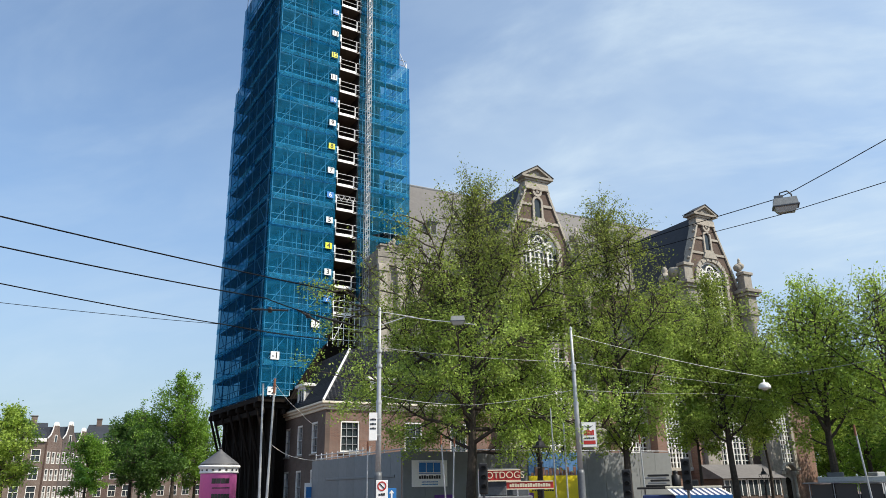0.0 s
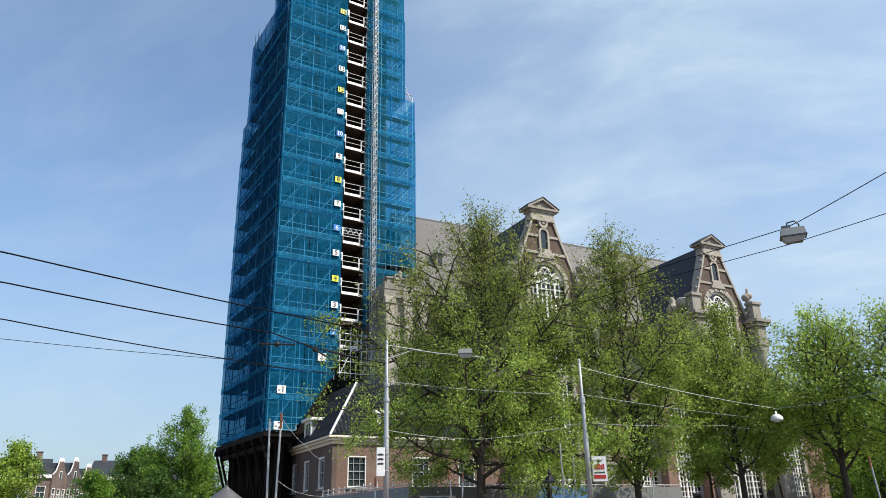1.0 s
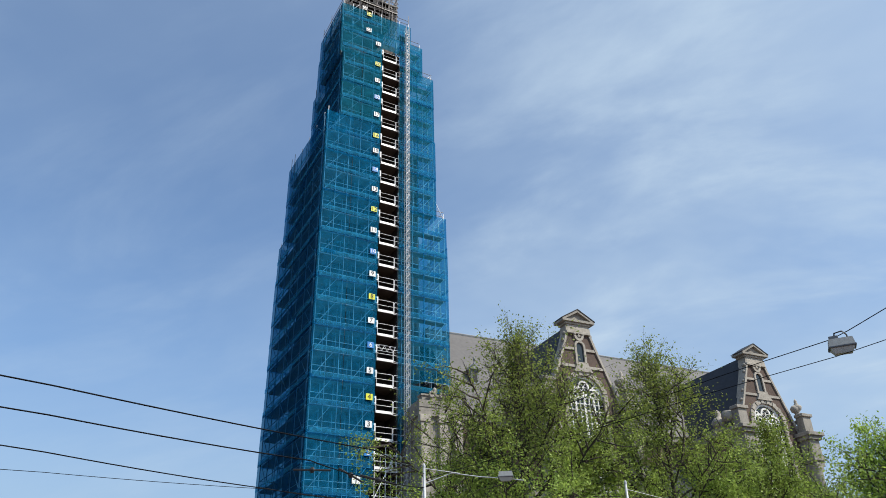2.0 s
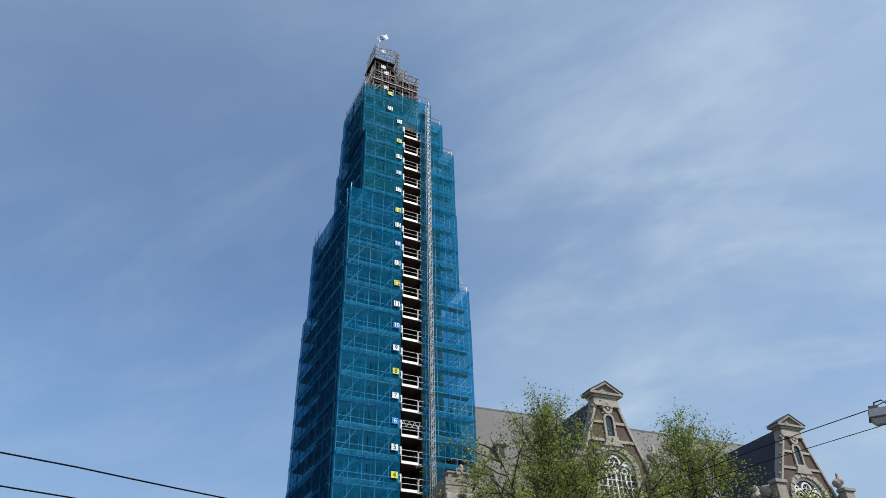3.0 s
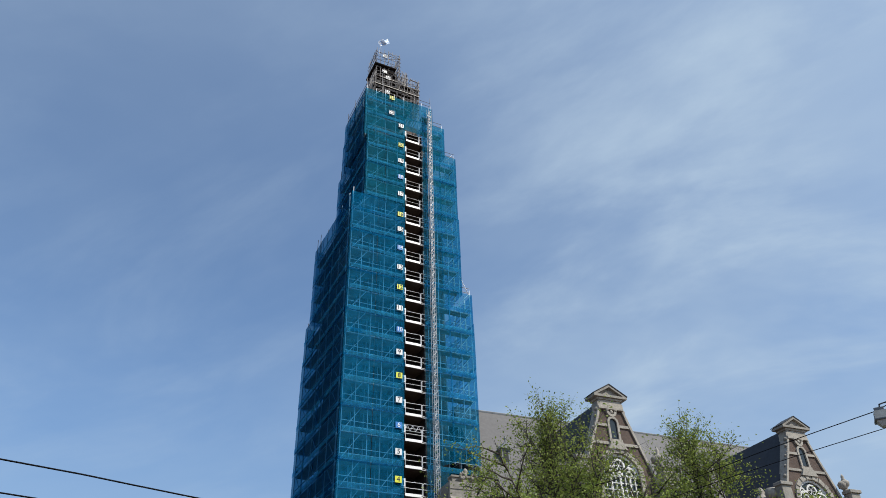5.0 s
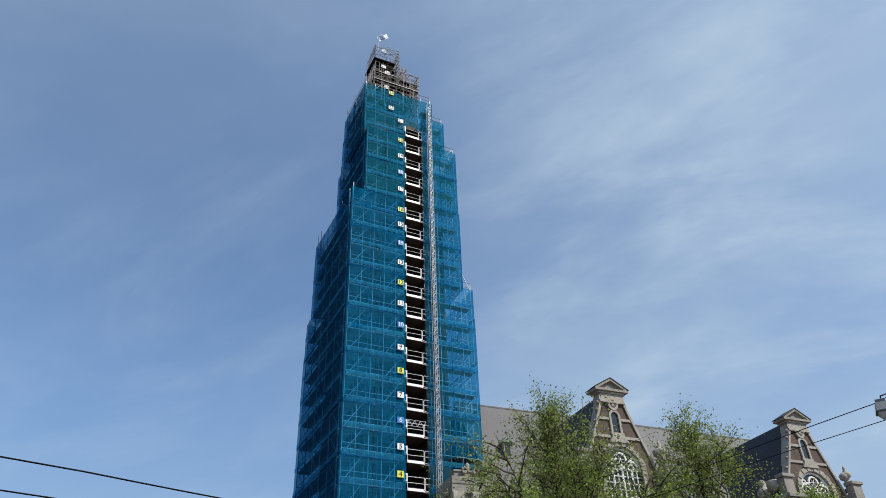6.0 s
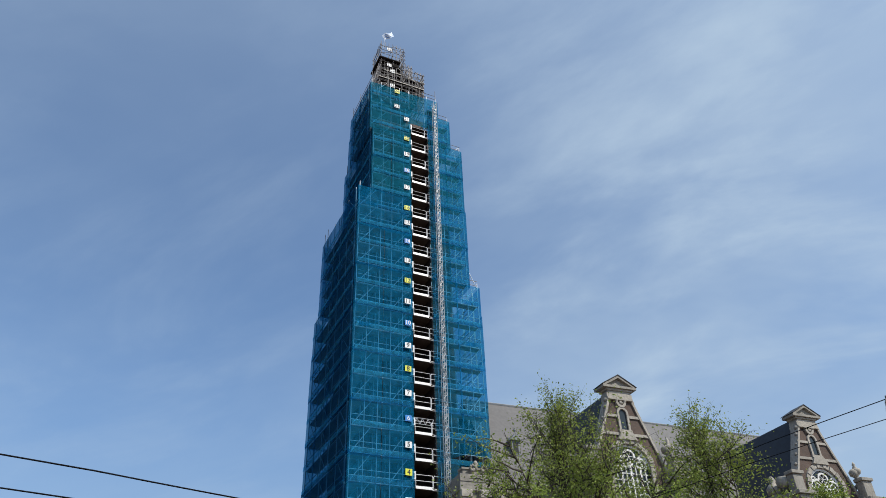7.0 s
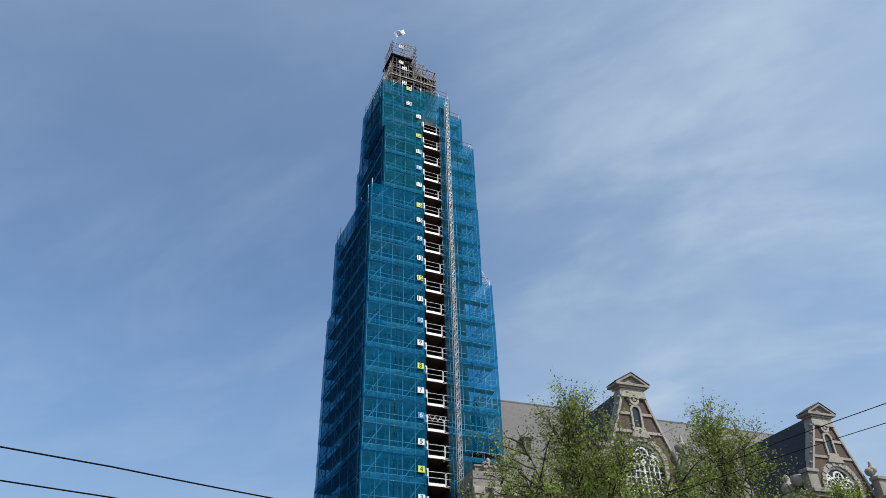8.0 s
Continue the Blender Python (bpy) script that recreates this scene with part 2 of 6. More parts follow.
SLATE = material("weathered_slate", (0.135, 0.128, 0.124), 0.7, 0.0, 0.2, 3.0, 0.25, 0.2)
SLATE_DARK = material("dark_slate", (0.03, 0.034, 0.042), 0.65, 0.0, 0.3, 3.0, 0.4, 0.2)
TILE_DARK = material("glazed_black_tiles", (0.018, 0.020, 0.025), 0.5, 0.0, 0.3, 4.0, 0.6, 0.15, 0.25, 0.22)
LEAD = material("lead_flashing", (0.22, 0.23, 0.24), 0.6, 0.0, 0.2, 4, 0.8, 0.1)
WHITE = material("white_paint", (0.76, 0.75, 0.71), 0.45, 0.0, 0.1, 10, 0.7, 0.05)
CREAM = material("cream_paint", (0.62, 0.57, 0.46), 0.5, 0.0, 0.12, 10, 0.7, 0.05)
GLASS = glass_material("window_glass")
WIRE = material("black_cable", (0.008, 0.008, 0.009), 0.85, 0.0, 0.2, 12, 1, 0.0, 0.0, 0.1)
BLACK = material("black_iron", (0.02, 0.02, 0.021), 0.5, 0.2, 0.3, 12, 1, 0.05)
GREY_PAINT = material("grey_pole_paint", (0.42, 0.44, 0.45), 0.45, 0.3, 0.15, 10, 0.8, 0.05)
POLE_DARK = material("dark_pole_paint", (0.12, 0.13, 0.14), 0.5, 0.2, 0.2, 10, 0.8, 0.05)
HOARDING = material("grey_hoarding_paint", (0.19, 0.205, 0.21), 0.6, 0.0, 0.12, 4, 0.35, 0.05, 0.06)
BARK = material("elm_bark", (0.055, 0.045, 0.036), 0.95, 0.0, 0.4, 9, 1.5, 0.6)
ASPHALT = material("asphalt", (0.055, 0.055, 0.056), 0.9, 0.0, 0.3, 20, 0.2, 0.3)
PAVING = material("brick_paving", (0.17, 0.12, 0.10), 0.9, 0.0, 0.3, 12, 0.3, 0.3)
KERB = material("granite_kerb", (0.32, 0.32, 0.31), 0.8, 0.0, 0.2, 14, 0.6, 0.15)
LEAF_SPRING = leaf_material("spring_leaves", (0.15, 0.24, 0.035), (0.49, 0.65, 0.14), (0.70, 0.62, 0.62))
LEAF_FRESH = leaf_material("fresh_leaves", (0.16, 0.26, 0.035), (0.46, 0.62, 0.11))
LEAF_DEEP = leaf_material("deep_green_leaves", (0.03, 0.08, 0.015), (0.11, 0.23, 0.035))
LEAF_DARK = leaf_material("dark_leaves", (0.08, 0.18, 0.02), (0.25, 0.44, 0.06))


def paint(name, color, rough=0.5, vary=0.08):
    return material(name, color, rough, 0.0, vary, 8, 0.8, 0.03)


# ---------------------------------------------------------------- mesh helpers
class Shape:
    """Collects the solid pieces of one part."""

    def __init__(self):
        self.v, self.f = [], []

    def add(self, verts, faces):
        k = len(self.v)
        self.v.extend(tuple(p) for p in verts)
        self.f.extend(tuple(i + k for i in f) for f in faces)
        return self

    def box(self, x0, y0, z0, x1, y1, z1):
        return self.add([(x0, y0, z0), (x1, y0, z0), (x1, y1, z0), (x0, y1, z0), (x0, y0, z1), (x1, y0, z1), (x1, y1, z1), (x0, y1, z1)],
                        [(0, 3, 2, 1), (4, 5, 6, 7), (0, 1, 5, 4), (1, 2, 6, 5), (2, 3, 7, 6), (3, 0, 4, 7)])

    def block(self, x0, y0, z0, x1, y1, z1, b=0.03):
        """A box with its edges chamfered along the outside."""
        xs, ys, zs = (x0, x1), (y0, y1), (z0, z1)
        v, idx = [], {}
        for i in (0, 1):
            for j in (0, 1):
                for k in (0, 1):
                    sx, sy, sz = (b if i == 0 else -b), (b if j == 0 else -b), (b if k == 0 else -b)
                    idx[i, j, k] = len(v)
                    v += [(xs[i], ys[j] + sy, zs[k] + sz), (xs[i] + sx, ys[j], zs[k] + sz), (xs[i] + sx, ys[j] + sy, zs[k])]
        f = []
        for i in (0, 1):
            f.append([idx[i, 0, 0], idx[i, 1, 0], idx[i, 1, 1], idx[i, 0, 1]][::-1 if i == 0 else 1])
            f.append([idx[0, i, 0] + 1, idx[1, i, 0] + 1, idx[1, i, 1] + 1, idx[0, i, 1] + 1][::1 if i == 0 else -1])
            f.append([idx[0, 0, i] + 2, idx[1, 0, i] + 2, idx[1, 1, i] + 2, idx[0, 1, i] + 2][::-1 if i == 0 else 1])
        for i in (0, 1):
            for j in (0, 1):
                f.append([idx[i, j, 0], idx[i, j, 1], idx[i, j, 1] + 1, idx[i, j, 0] + 1])
                f.append([idx[i, 0, j], idx[i, 1, j], idx[i, 1, j] + 2, idx[i, 0, j] + 2])
                f.append([idx[0, i, j] + 1, idx[1, i, j] + 1, idx[1, i, j] + 2, idx[0, i, j] + 2])
                for k in (0, 1):
                    a = idx[i, j, k]
                    f.append([a, a + 1, a + 2])
        return self.add(v, f)

    def tube(self, p, q, r, r2=None, n=6):
        p, q = Vector(p), Vector(q)
        d = (q - p).normalized()
        a = d.orthogonal().normalized()
        b = d.cross(a)
        r2 = r if r2 is None else r2
        ring = [(a * math.cos(6.2832 * i / n) + b * math.sin(6.2832 * i / n)) for i in range(n)]
        v = [p + c * r for c in ring] + [q + c * r2 for c in ring]
        f = [(i, (i + 1) % n, n + (i + 1) % n, n + i) for i in range(n)]
        return self.add(v, f + [tuple(range(n))[::-1], tuple(range(n, 2 * n))])

    def line(self, pts, r, n=5):
        """One bent tube through the points."""
        pts = [Vector(p) for p in pts]
        v, a = [], None
        for i, p in enumerate(pts):
            d = (pts[min(i + 1, len(pts) - 1)] - pts[max(i - 1, 0)]).normalized()
            a = d.orthogonal().normalized() if a is None else (a - d * a.dot(d)).normalized()
            b = d.cross(a)
            v += [p + (a * math.cos(6.2832 * k / n) + b * math.sin(6.2832 * k / n)) * r for k in range(n)]
        f = [(j * n + k, j * n + (k + 1) % n, (j + 1) * n + (k + 1) % n, (j + 1) * n + k) for j in range(len(pts) - 1) for k in range(n)]
        return self.add(v, f + [tuple(range(n))[::-1], tuple(range((len(pts) - 1) * n, len(pts) * n))])

    def prism(self, outline, y0, y1, axis="Y"):
        """An outline in the plane of X and Z, given depth along Y (or in Y and Z, along X)."""
        n = len(outline)
        put = (lambda a, z, d: (a, d, z)) if axis == "Y" else (lambda a, z, d: (d, a, z))
        v = [put(a, z, y0) for a, z in outline] + [put(a, z, y1) for a, z in outline]
        f = [(i, (i + 1) % n, n + (i + 1) % n, n + i) for i in range(n)]
        return self.add(v, f + [tuple(range(n))[::-1], tuple(range(n, 2 * n))])

    def lathe(self, profile, cx=0, cy=0, n=14):
        """profile: radius and height, from the bottom up."""
        k = len(profile)
        v = [(cx + r * math.cos(6.2832 * i / n), cy + r * math.sin(6.2832 * i / n), z) for r, z in profile for i in range(n)]
        f = [(j * n + i, j * n + (i + 1) % n, (j + 1) * n + (i + 1) % n, (j + 1) * n + i) for j in range(k - 1) for i in range(n)]
        return self.add(v, f + [tuple(range(n))[::-1], tuple(range((k - 1) * n, k * n))])

    def arch(self, cx, zc, r0, r1, y0, y1, a0=0, a1=180, n=14, gap=0.0):
        """A ring or part of one in the plane of X and Z; gap leaves a joint between its stones."""
        for i in range(n):
            s, e = radians(a0 + (a1 - a0) * (i + gap / 2) / n), radians(a0 + (a1 - a0) * (i + 1 - gap / 2) / n)
            self.prism([(cx + r0 * math.cos(s), zc + r0 * math.sin(s)), (cx + r1 * math.cos(s), zc + r1 * math.sin(s)),
                        (cx + r1 * math.cos(e), zc + r1 * math.sin(e)), (cx + r0 * math.cos(e), zc + r0 * math.sin(e))], y0, y1)
        return self

    def mesh(self, name, mat, smooth=False):
        me = bpy.data.meshes.new(name)
        me.from_pydata(self.v, [], self.f)
        bm = bmesh.new()
        bm.from_mesh(me)
        bmesh.ops.recalc_face_normals(bm, faces=bm.faces)
        bm.to_mesh(me)
        bm.free()
        me.materials.append(mat)
        if smooth:
            me.polygons.foreach_set("use_smooth", [True] * len(me.polygons))
        return me


def thing(name, label, category, at=(0, 0, 0), turn=0, group="", kind=""):
    ob = new(name)
    ob.matrix_basis = pose(*at, 0, 0, turn)
    return tagged(ob, label, category, group, kind)


def part(name, shape, mat, parent, label="", smooth=False, at=None, turn=0):
    ob = new(name, shape if isinstance(shape, bpy.types.Mesh) else shape.mesh(name, mat, smooth))
    ob.parent = parent
    if at is not None:
        ob.matrix_basis = pose(*at, 0, 0, turn)
    return tagged(ob, label)


def solid(name, shape, mat, label, category, group="", kind="", smooth=False, at=None, turn=0):
    ob = new(name, shape.mesh(name, mat, smooth))
    if at is not None:
        ob.matrix_basis = pose(*at, 0, 0, turn)
    return tagged(ob, label, category, group, kind)


def polar(heading, dist, z=0.0):
    return Vector((math.sin(radians(heading)) * dist, math.cos(radians(heading)) * dist, z))


def text_mesh(words, size, mat, depth=0.01):
    """Letters that stand upright in X and Z, centred, facing south."""
    cu = bpy.data.curves.new("letters", "FONT")
    cu.body, cu.size, cu.extrude = words, size, depth
    cu.align_x, cu.align_y = "CENTER", "CENTER"
    ob = bpy.data.objects.new("letters", cu)
    me = bpy.data.meshes.new_from_object(ob)
    bpy.data.objects.remove(ob)
    me.transform(Matrix.Rotation(radians(90), 4, "X"))
    me.materials.clear()
    me.materials.append(mat)
    return me


# ---------------------------------------------------------------- ground
solid("ground", Shape().box(-1500, -1500, -0.5, 1500, 3000, 0.0), PAVING, "brick paved square reaching into the city", "ground", kind="structure")
solid("road", Shape().box(-120, 6, 0.004, 120, 17, 0.012), ASPHALT, "dark asphalt road across the square", "road", kind="structure")
for _y in (5.7, 17.0):
    solid("kerb", Shape().box(-120, _y, 0.0, 120, _y + 0.3, 0.12), KERB, "grey granite kerb along the road", "kerb", kind="structure")

# ---------------------------------------------------------------- the church
CY = 50.5          # south wall of aisles and transepts
RIDGE_Y, RIDGE_Z = 64.5, 31.65
NAVE_S, NAVE_EAVE = 57.6, 20.3
church = thing("church", "brick renaissance church with sandstone gables and slate roofs", "church")
X0, X1 = 27.8, 69.0
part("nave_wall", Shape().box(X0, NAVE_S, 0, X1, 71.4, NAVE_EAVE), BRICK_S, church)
part("nave_cornice", Shape().box(X0 - 0.3, NAVE_S - 0.35, NAVE_EAVE, X1 + 0.3, 71.75, NAVE_EAVE + 0.5), STONE, church, "sandstone cornice under the nave roof")
part("nave_roof", Shape().prism([(NAVE_S - 0.5, NAVE_EAVE + 0.5), (RIDGE_Y, RIDGE_Z), (71.9, NAVE_EAVE + 0.5)], X0 - 0.2, X1 + 0.2, "X"), SLATE, church, "weathered grey slate nave roof")
part("ridge_cap", Shape().tube((X0 - 0.2, RIDGE_Y, RIDGE_Z), (X1 + 0.2, RIDGE_Y, RIDGE_Z), 0.14), LEAD, church, "lead ridge capping")
part("aisle_wall", Shape().box(30.5, CY + 0.3, 0, X1, NAVE_S - 0.05, 12.6), BRICK_LOW, church)
part("aisle_cornice", Shape().box(30.5, CY + 0.05, 12.6, X1, NAVE_S - 0.05, 13.1), STONE, church)
part("aisle_roof", Shape().prism([(CY + 0.1, 13.1), (NAVE_S - 0.05, 17.8), (NAVE_S - 0.05, 13.1)], 30.5, X1, "X"), SLATE_DARK, church, "dark slate lean-to roof over the aisle")


def arched_outline(cx, half, z0, zc, n=14):
    return [(cx - half, z0), (cx + half, z0)] + [(cx + half * math.cos(radians(180 * i / n)), zc + half * math.sin(radians(180 * i / n))) for i in range(n + 1)]


def church_window(cx, half, z0, zc, y, parent, cols=4, rowh=0.55, rose=True):
    """A tall round-arched window: dark glass, white glazing bars, stone mullion and tracery."""
    win = part("window", Shape().prism(arched_outline(cx, half, z0, zc), y + 0.20, y + 0.26), GLASS, parent, "tall arched leaded window with white glazing bars")
    bars = Shape()
    for i in range(1, cols * 2):
        x = cx - half + 2 * half * i / (cols * 2)
        w = 0.09 if i % 2 == 0 else 0.035
        top = zc + math.sqrt(max(0.0, half * half - (x - cx) ** 2)) - 0.05 if not rose else zc + 0.1
        bars.box(x - w, y + 0.08, z0, x + w, y + 0.19, top)
    z = z0 + rowh
    while z < zc + 0.1:
        bars.box(cx - half, y + 0.10, z - 0.035, cx + half, y + 0.185, z + 0.035)
        z += rowh
    part("glazing", bars, WHITE, win, "white painted glazing lattice")
    if rose:
        tr = Shape().arch(cx, zc + half * 0.46, half * 0.24, half * 0.33, y + 0.05, y + 0.18, 0, 360, 16)
        for s in (-1, 1):
            tr.arch(cx + s * half * 0.48, zc, half * 0.36, half * 0.46, y + 0.05, y + 0.18, 0, 180, 9)
            tr.arch(cx + s * half * 0.48, zc + half * 0.08, half * 0.12, half * 0.18, y + 0.06, y + 0.18, 0, 360, 10)
            tr.arch(cx + s * half * 0.62, zc + half * 0.42, half * 0.10, half * 0.16, y + 0.06, y + 0.18, 0, 360, 10)
        tr.arch(cx, zc, half * 0.88, half, y + 0.05, y + 0.18, 0, 180, 14)
        for a in range(0, 180, 60):
            c, s = math.cos(radians(a)), math.sin(radians(a))
            tr.tube((cx - c * half * 0.24, y + 0.12, zc + half * 0.46 - s * half * 0.24), (cx + c * half * 0.24, y + 0.12, zc + half * 0.46 + s * half * 0.24), 0.03)
        part("tracery", tr, WHITE, win, "pale stone rose tracery")
    return win


def ball_vase(x, y, z, s, parent, name="vase"):
    """A stone urn with a flame-like finial."""
    prof = [(0.32, 0), (0.34, 0.1), (0.16, 0.18), (0.14, 0.3), (0.38, 0.5), (0.46, 0.75), (0.40, 0.92), (0.2, 1.0), (0.22, 1.08), (0.12, 1.2), (0.16, 1.34), (0.1, 1.5), (0.01, 1.66)]
    return part(name, Shape().lathe([(r * s, z + h * s) for r, h in prof], x, y, 12), STONE_PALE, parent, "carved sandstone urn", True)


def transept(cx, parent):
    """A transept: wall, columns, attic pedestals and a gable with concave sides under a pediment."""
    y = CY
    t = part("transept", Shape().box(cx - 4.6, y + 0.001, 0, cx - 2.25, y + 7.0, 20.2).box(cx + 2.25, y + 0.001, 0, cx + 4.6, y + 7.0, 20.2)
             .box(cx - 2.25, y + 0.5, 0, cx + 2.25, y + 7.0, 23.0), BRICK_S, parent, "brick transept front")
    # gable wall with concave flanks
    half = [(3.75, 20.2), (3.45, 21.0), (3.0, 22.2), (2.6, 23.2), (2.2, 24.2), (1.8, 25.2), (1.42, 26.2), (1.18, 26.9), (1.14, 27.55)]
    r, zc = 1.85, 21.2
    # brick left and right of the window's arch, then above it
    for s in (-1, 1):
        inner = [(r * math.cos(radians(a)), zc + r * math.sin(radians(a))) for a in range(90, -1, -15)] + [(r, 20.2)]
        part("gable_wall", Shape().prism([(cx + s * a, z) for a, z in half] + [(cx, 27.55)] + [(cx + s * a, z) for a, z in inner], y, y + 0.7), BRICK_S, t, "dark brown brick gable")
        cop = Shape().prism([(cx + s * (a + 0.12), z) for a, z in half] + [(cx + s * (a - 0.10), z) for a, z in half[::-1]], y - 0.14, y + 0.84)
        part("coping", cop, STONE_PALE, t, "sandstone coping along the gable")
        # small scrolls and knobs that sit on the coping
        for (a, z), k in ((half[1], 0.30), (half[2], 0.20), (half[3], 0.20), (half[4], 0.17), (half[5], 0.16), (half[6], 0.2), (half[7], 0.24)):
            part("scroll", Shape().lathe([(0.02, z - k), (k * 0.8, z - k * 0.5), (k, z), (k * 0.7, z + k * 0.6), (0.02, z + k)], cx + s * (a + 0.12), y + 0.1, 8), STONE, t, smooth=True)
        big = Shape()
        for i in range(9):
            a0 = radians(20 + 40 * i)
            rr = 0.55 - 0.035 * i
            big.lathe([(0.02, 21.15 + rr * math.sin(a0) - 0.22), (0.24, 21.15 + rr * math.sin(a0)), (0.02, 21.15 + rr * math.sin(a0) + 0.22)], cx + s * (3.95 + rr * math.cos(a0)), y + 0.15, 8)
        part("volute", big, STONE, t, "carved stone volute at the foot of the gable", True)
    for z, w in ((23.75, 2.42), (25.35, 1.85)):
        part("stone_band", Shape().box(cx - w, y - 0.10, z, cx - 0.58, y - 0.001, z + 0.24), STONE_PALE, t, "pale sandstone band")
        part("stone_band", Shape().box(cx + 0.58, y - 0.10, z, cx + w, y - 0.001, z + 0.24), STONE_PALE, t, "pale sandstone band")
    part("entablature", Shape().block(cx - 1.26, y - 0.22, 26.9, cx + 1.26, y + 0.95, 27.15).block(cx - 1.16, y - 0.15, 27.15, cx + 1.16, y + 0.88, 27.75)
         .block(cx - 1.3, y - 0.25, 27.75, cx + 1.3, y + 1.0, 27.95), STONE_PALE, t, "moulded sandstone entablature")
    part("pediment", Shape().prism([(cx - 1.48, 28.16), (cx + 1.48, 28.16), (cx, 28.95)], y - 0.15, y + 0.9).box(cx - 1.68, y - 0.42, 27.95, cx + 1.68, y + 1.1, 28.16)
         .prism([(cx - 1.68, 28.16), (cx - 1.34, 28.16), (cx, 28.92), (cx, 29.16)], y - 0.42, y + 1.1)
         .prism([(cx + 1.68, 28.16), (cx + 1.34, 28.16), (cx, 28.92), (cx, 29.16)], y - 0.42, y + 1.1), STONE, t, "triangular sandstone pediment")
    for s in (-1, 1):
        part("pediment_cap", Shape().prism([(cx + s * 1.74, 28.17), (cx + s * 1.74, 28.23), (cx, 29.24), (cx, 29.165)], y - 0.47, y + 1.15), SLATE_DARK, t, "dark lead cap on the pediment")
    # niche window with stone surround, garland above, keystone block below
    niche = part("niche_window", Shape().prism(arched_outline(cx, 0.38, 24.35, 25.75, 8), y - 0.02, y + 0.05), GLASS, t, "small dark arched attic window")
    part("niche_frame", Shape().arch(cx, 25.75, 0.36, 0.56, y - 0.16, y - 0.001, 0, 180, 9).box(cx - 0.56, y - 0.16, 24.2, cx - 0.36, y - 0.001, 25.75)
         .box(cx + 0.36, y - 0.16, 24.2, cx + 0.56, y - 0.001, 25.75).box(cx - 0.64, y - 0.2, 24.02, cx + 0.64, y - 0.001, 24.24), STONE_PALE, niche, "sandstone surround")
    part("keystone_block", Shape().prism([(cx - 0.95, 23.35), (cx + 0.95, 23.35), (cx + 0.8, 23.6), (cx + 0.6, 23.98), (cx - 0.6, 23.98), (cx - 0.8, 23.6)], y - 0.3, y - 0.001), STONE_PALE, t, "moulded stone block over the window arch")
    g = Shape().arch(cx, 26.75, 0.28, 0.5, y - 0.2, y - 0.001, 180, 360, 8)
    for s in (-1, 1):
        g.lathe([(0.02, 26.7), (0.14, 26.8), (0.16, 26.92), (0.02, 27.05)], cx + s * 0.42, y - 0.12, 8)
    g.lathe([(0.02, 26.45), (0.17, 26.6), (0.17, 26.75), (0.02, 26.9)], cx, y - 0.12, 8)
    part("garland", g, STONE_PALE, t, "carved garland")
    church_window(cx, r, 3.0, zc, y, t, cols=4)
    for i in range(17):
        part("voussoir", Shape().arch(cx, zc, r, r + (0.5 if i == 8 else 0.42), y - (0.22 if i % 2 else 0.16), y - 0.002, 180 * (i + 0.04) / 17, 180 * (i + 0.96) / 17, 1), STONE_PALE, t)
    for k in range(22):
        z = 3.0 + k * 0.8272
        w = 0.42 if k % 2 else 0.3
        for s in (-1, 1):
            a, b = sorted((cx + s * r, cx + s * (r + w)))
            part("quoin", Shape().box(a, y - 0.16, z + 0.02, b, y - 0.002, z + 0.80), STONE_PALE, t)
    # corner piers: column, cornice blocks, attic pedestal, urn
    for s in (-1, 1):
        px = cx + s * 4.1
        part("column", Shape().lathe([(0.62, 6.0), (0.62, 6.4), (0.5, 6.6), (0.5, 7.0), (0.46, 16.2), (0.5, 16.4), (0.46, 16.5), (0.62, 16.9), (0.62, 17.1)], px, y - 0.62, 16), STONE, t, "sandstone column", True)
        part("pier", Shape().block(px - 0.7, y - 0.35, 0, px + 0.7, y - 0.002, 17.1), STONE, t, "stone pier behind the column")
        part("column_base", Shape().block(px - 0.75, y - 1.3, 0, px + 0.75, y - 0.36, 5.7).block(px - 0.85, y - 1.4, 5.7, px + 0.85, y - 0.36, 6.0), STONE, t)
        part("column_entablature", Shape().block(px - 0.62, y - 1.2, 17.1, px + 0.62, y - 0.002, 17.6).block(px - 0.72, y - 1.3, 17.6, px + 0.72, y + 0.5, 18.1)
             .block(px - 0.62, y - 1.2, 18.1, px + 0.62, y + 0.5, 19.6).block(px - 0.85, y - 1.45, 19.6, px + 0.85, y + 0.7, 19.95).block(px - 1.05, y - 1.65, 19.95, px + 1.05, y + 0.8, 20.3), STONE, t, "stepped sandstone entablature")
        part("attic_pedestal", Shape().block(px - 0.55, y - 1.0, 20.3, px + 0.55, y - 0.15, 21.9).block(px - 0.7, y - 1.15, 21.9, px + 0.7, y - 0.15, 22.2), STONE, t, "fluted attic pedestal")
        if s > 0:
            ball_vase(px - 0.3, y - 0.45, 22.2, 1.0, t)
            part("urn_leaf", Shape().lathe([(0.05, 22.3), (0.34, 22.5), (0.42, 22.85), (0.2, 23.1)], px - 0.62, y - 0.4, 9), STONE, t, "carved acanthus leaf beside the urn", True)
        else:
            # a rolled scroll that lies behind the pedestal
            part("roll", Shape().tube((px - 0.9, y + 0.35, 21.45), (px + 0.35, y + 0.35, 21.6), 0.5, 0.58, 14), STONE_PALE, t, "rolled sandstone scroll", True)
        part("side_cornice", Shape().box(px - 0.35 if s > 0 else px - 1.0, y + 0.8, 19.6, px + 1.0 if s > 0 else px + 0.35, NAVE_S - 0.4, 20.25), STONE, t)
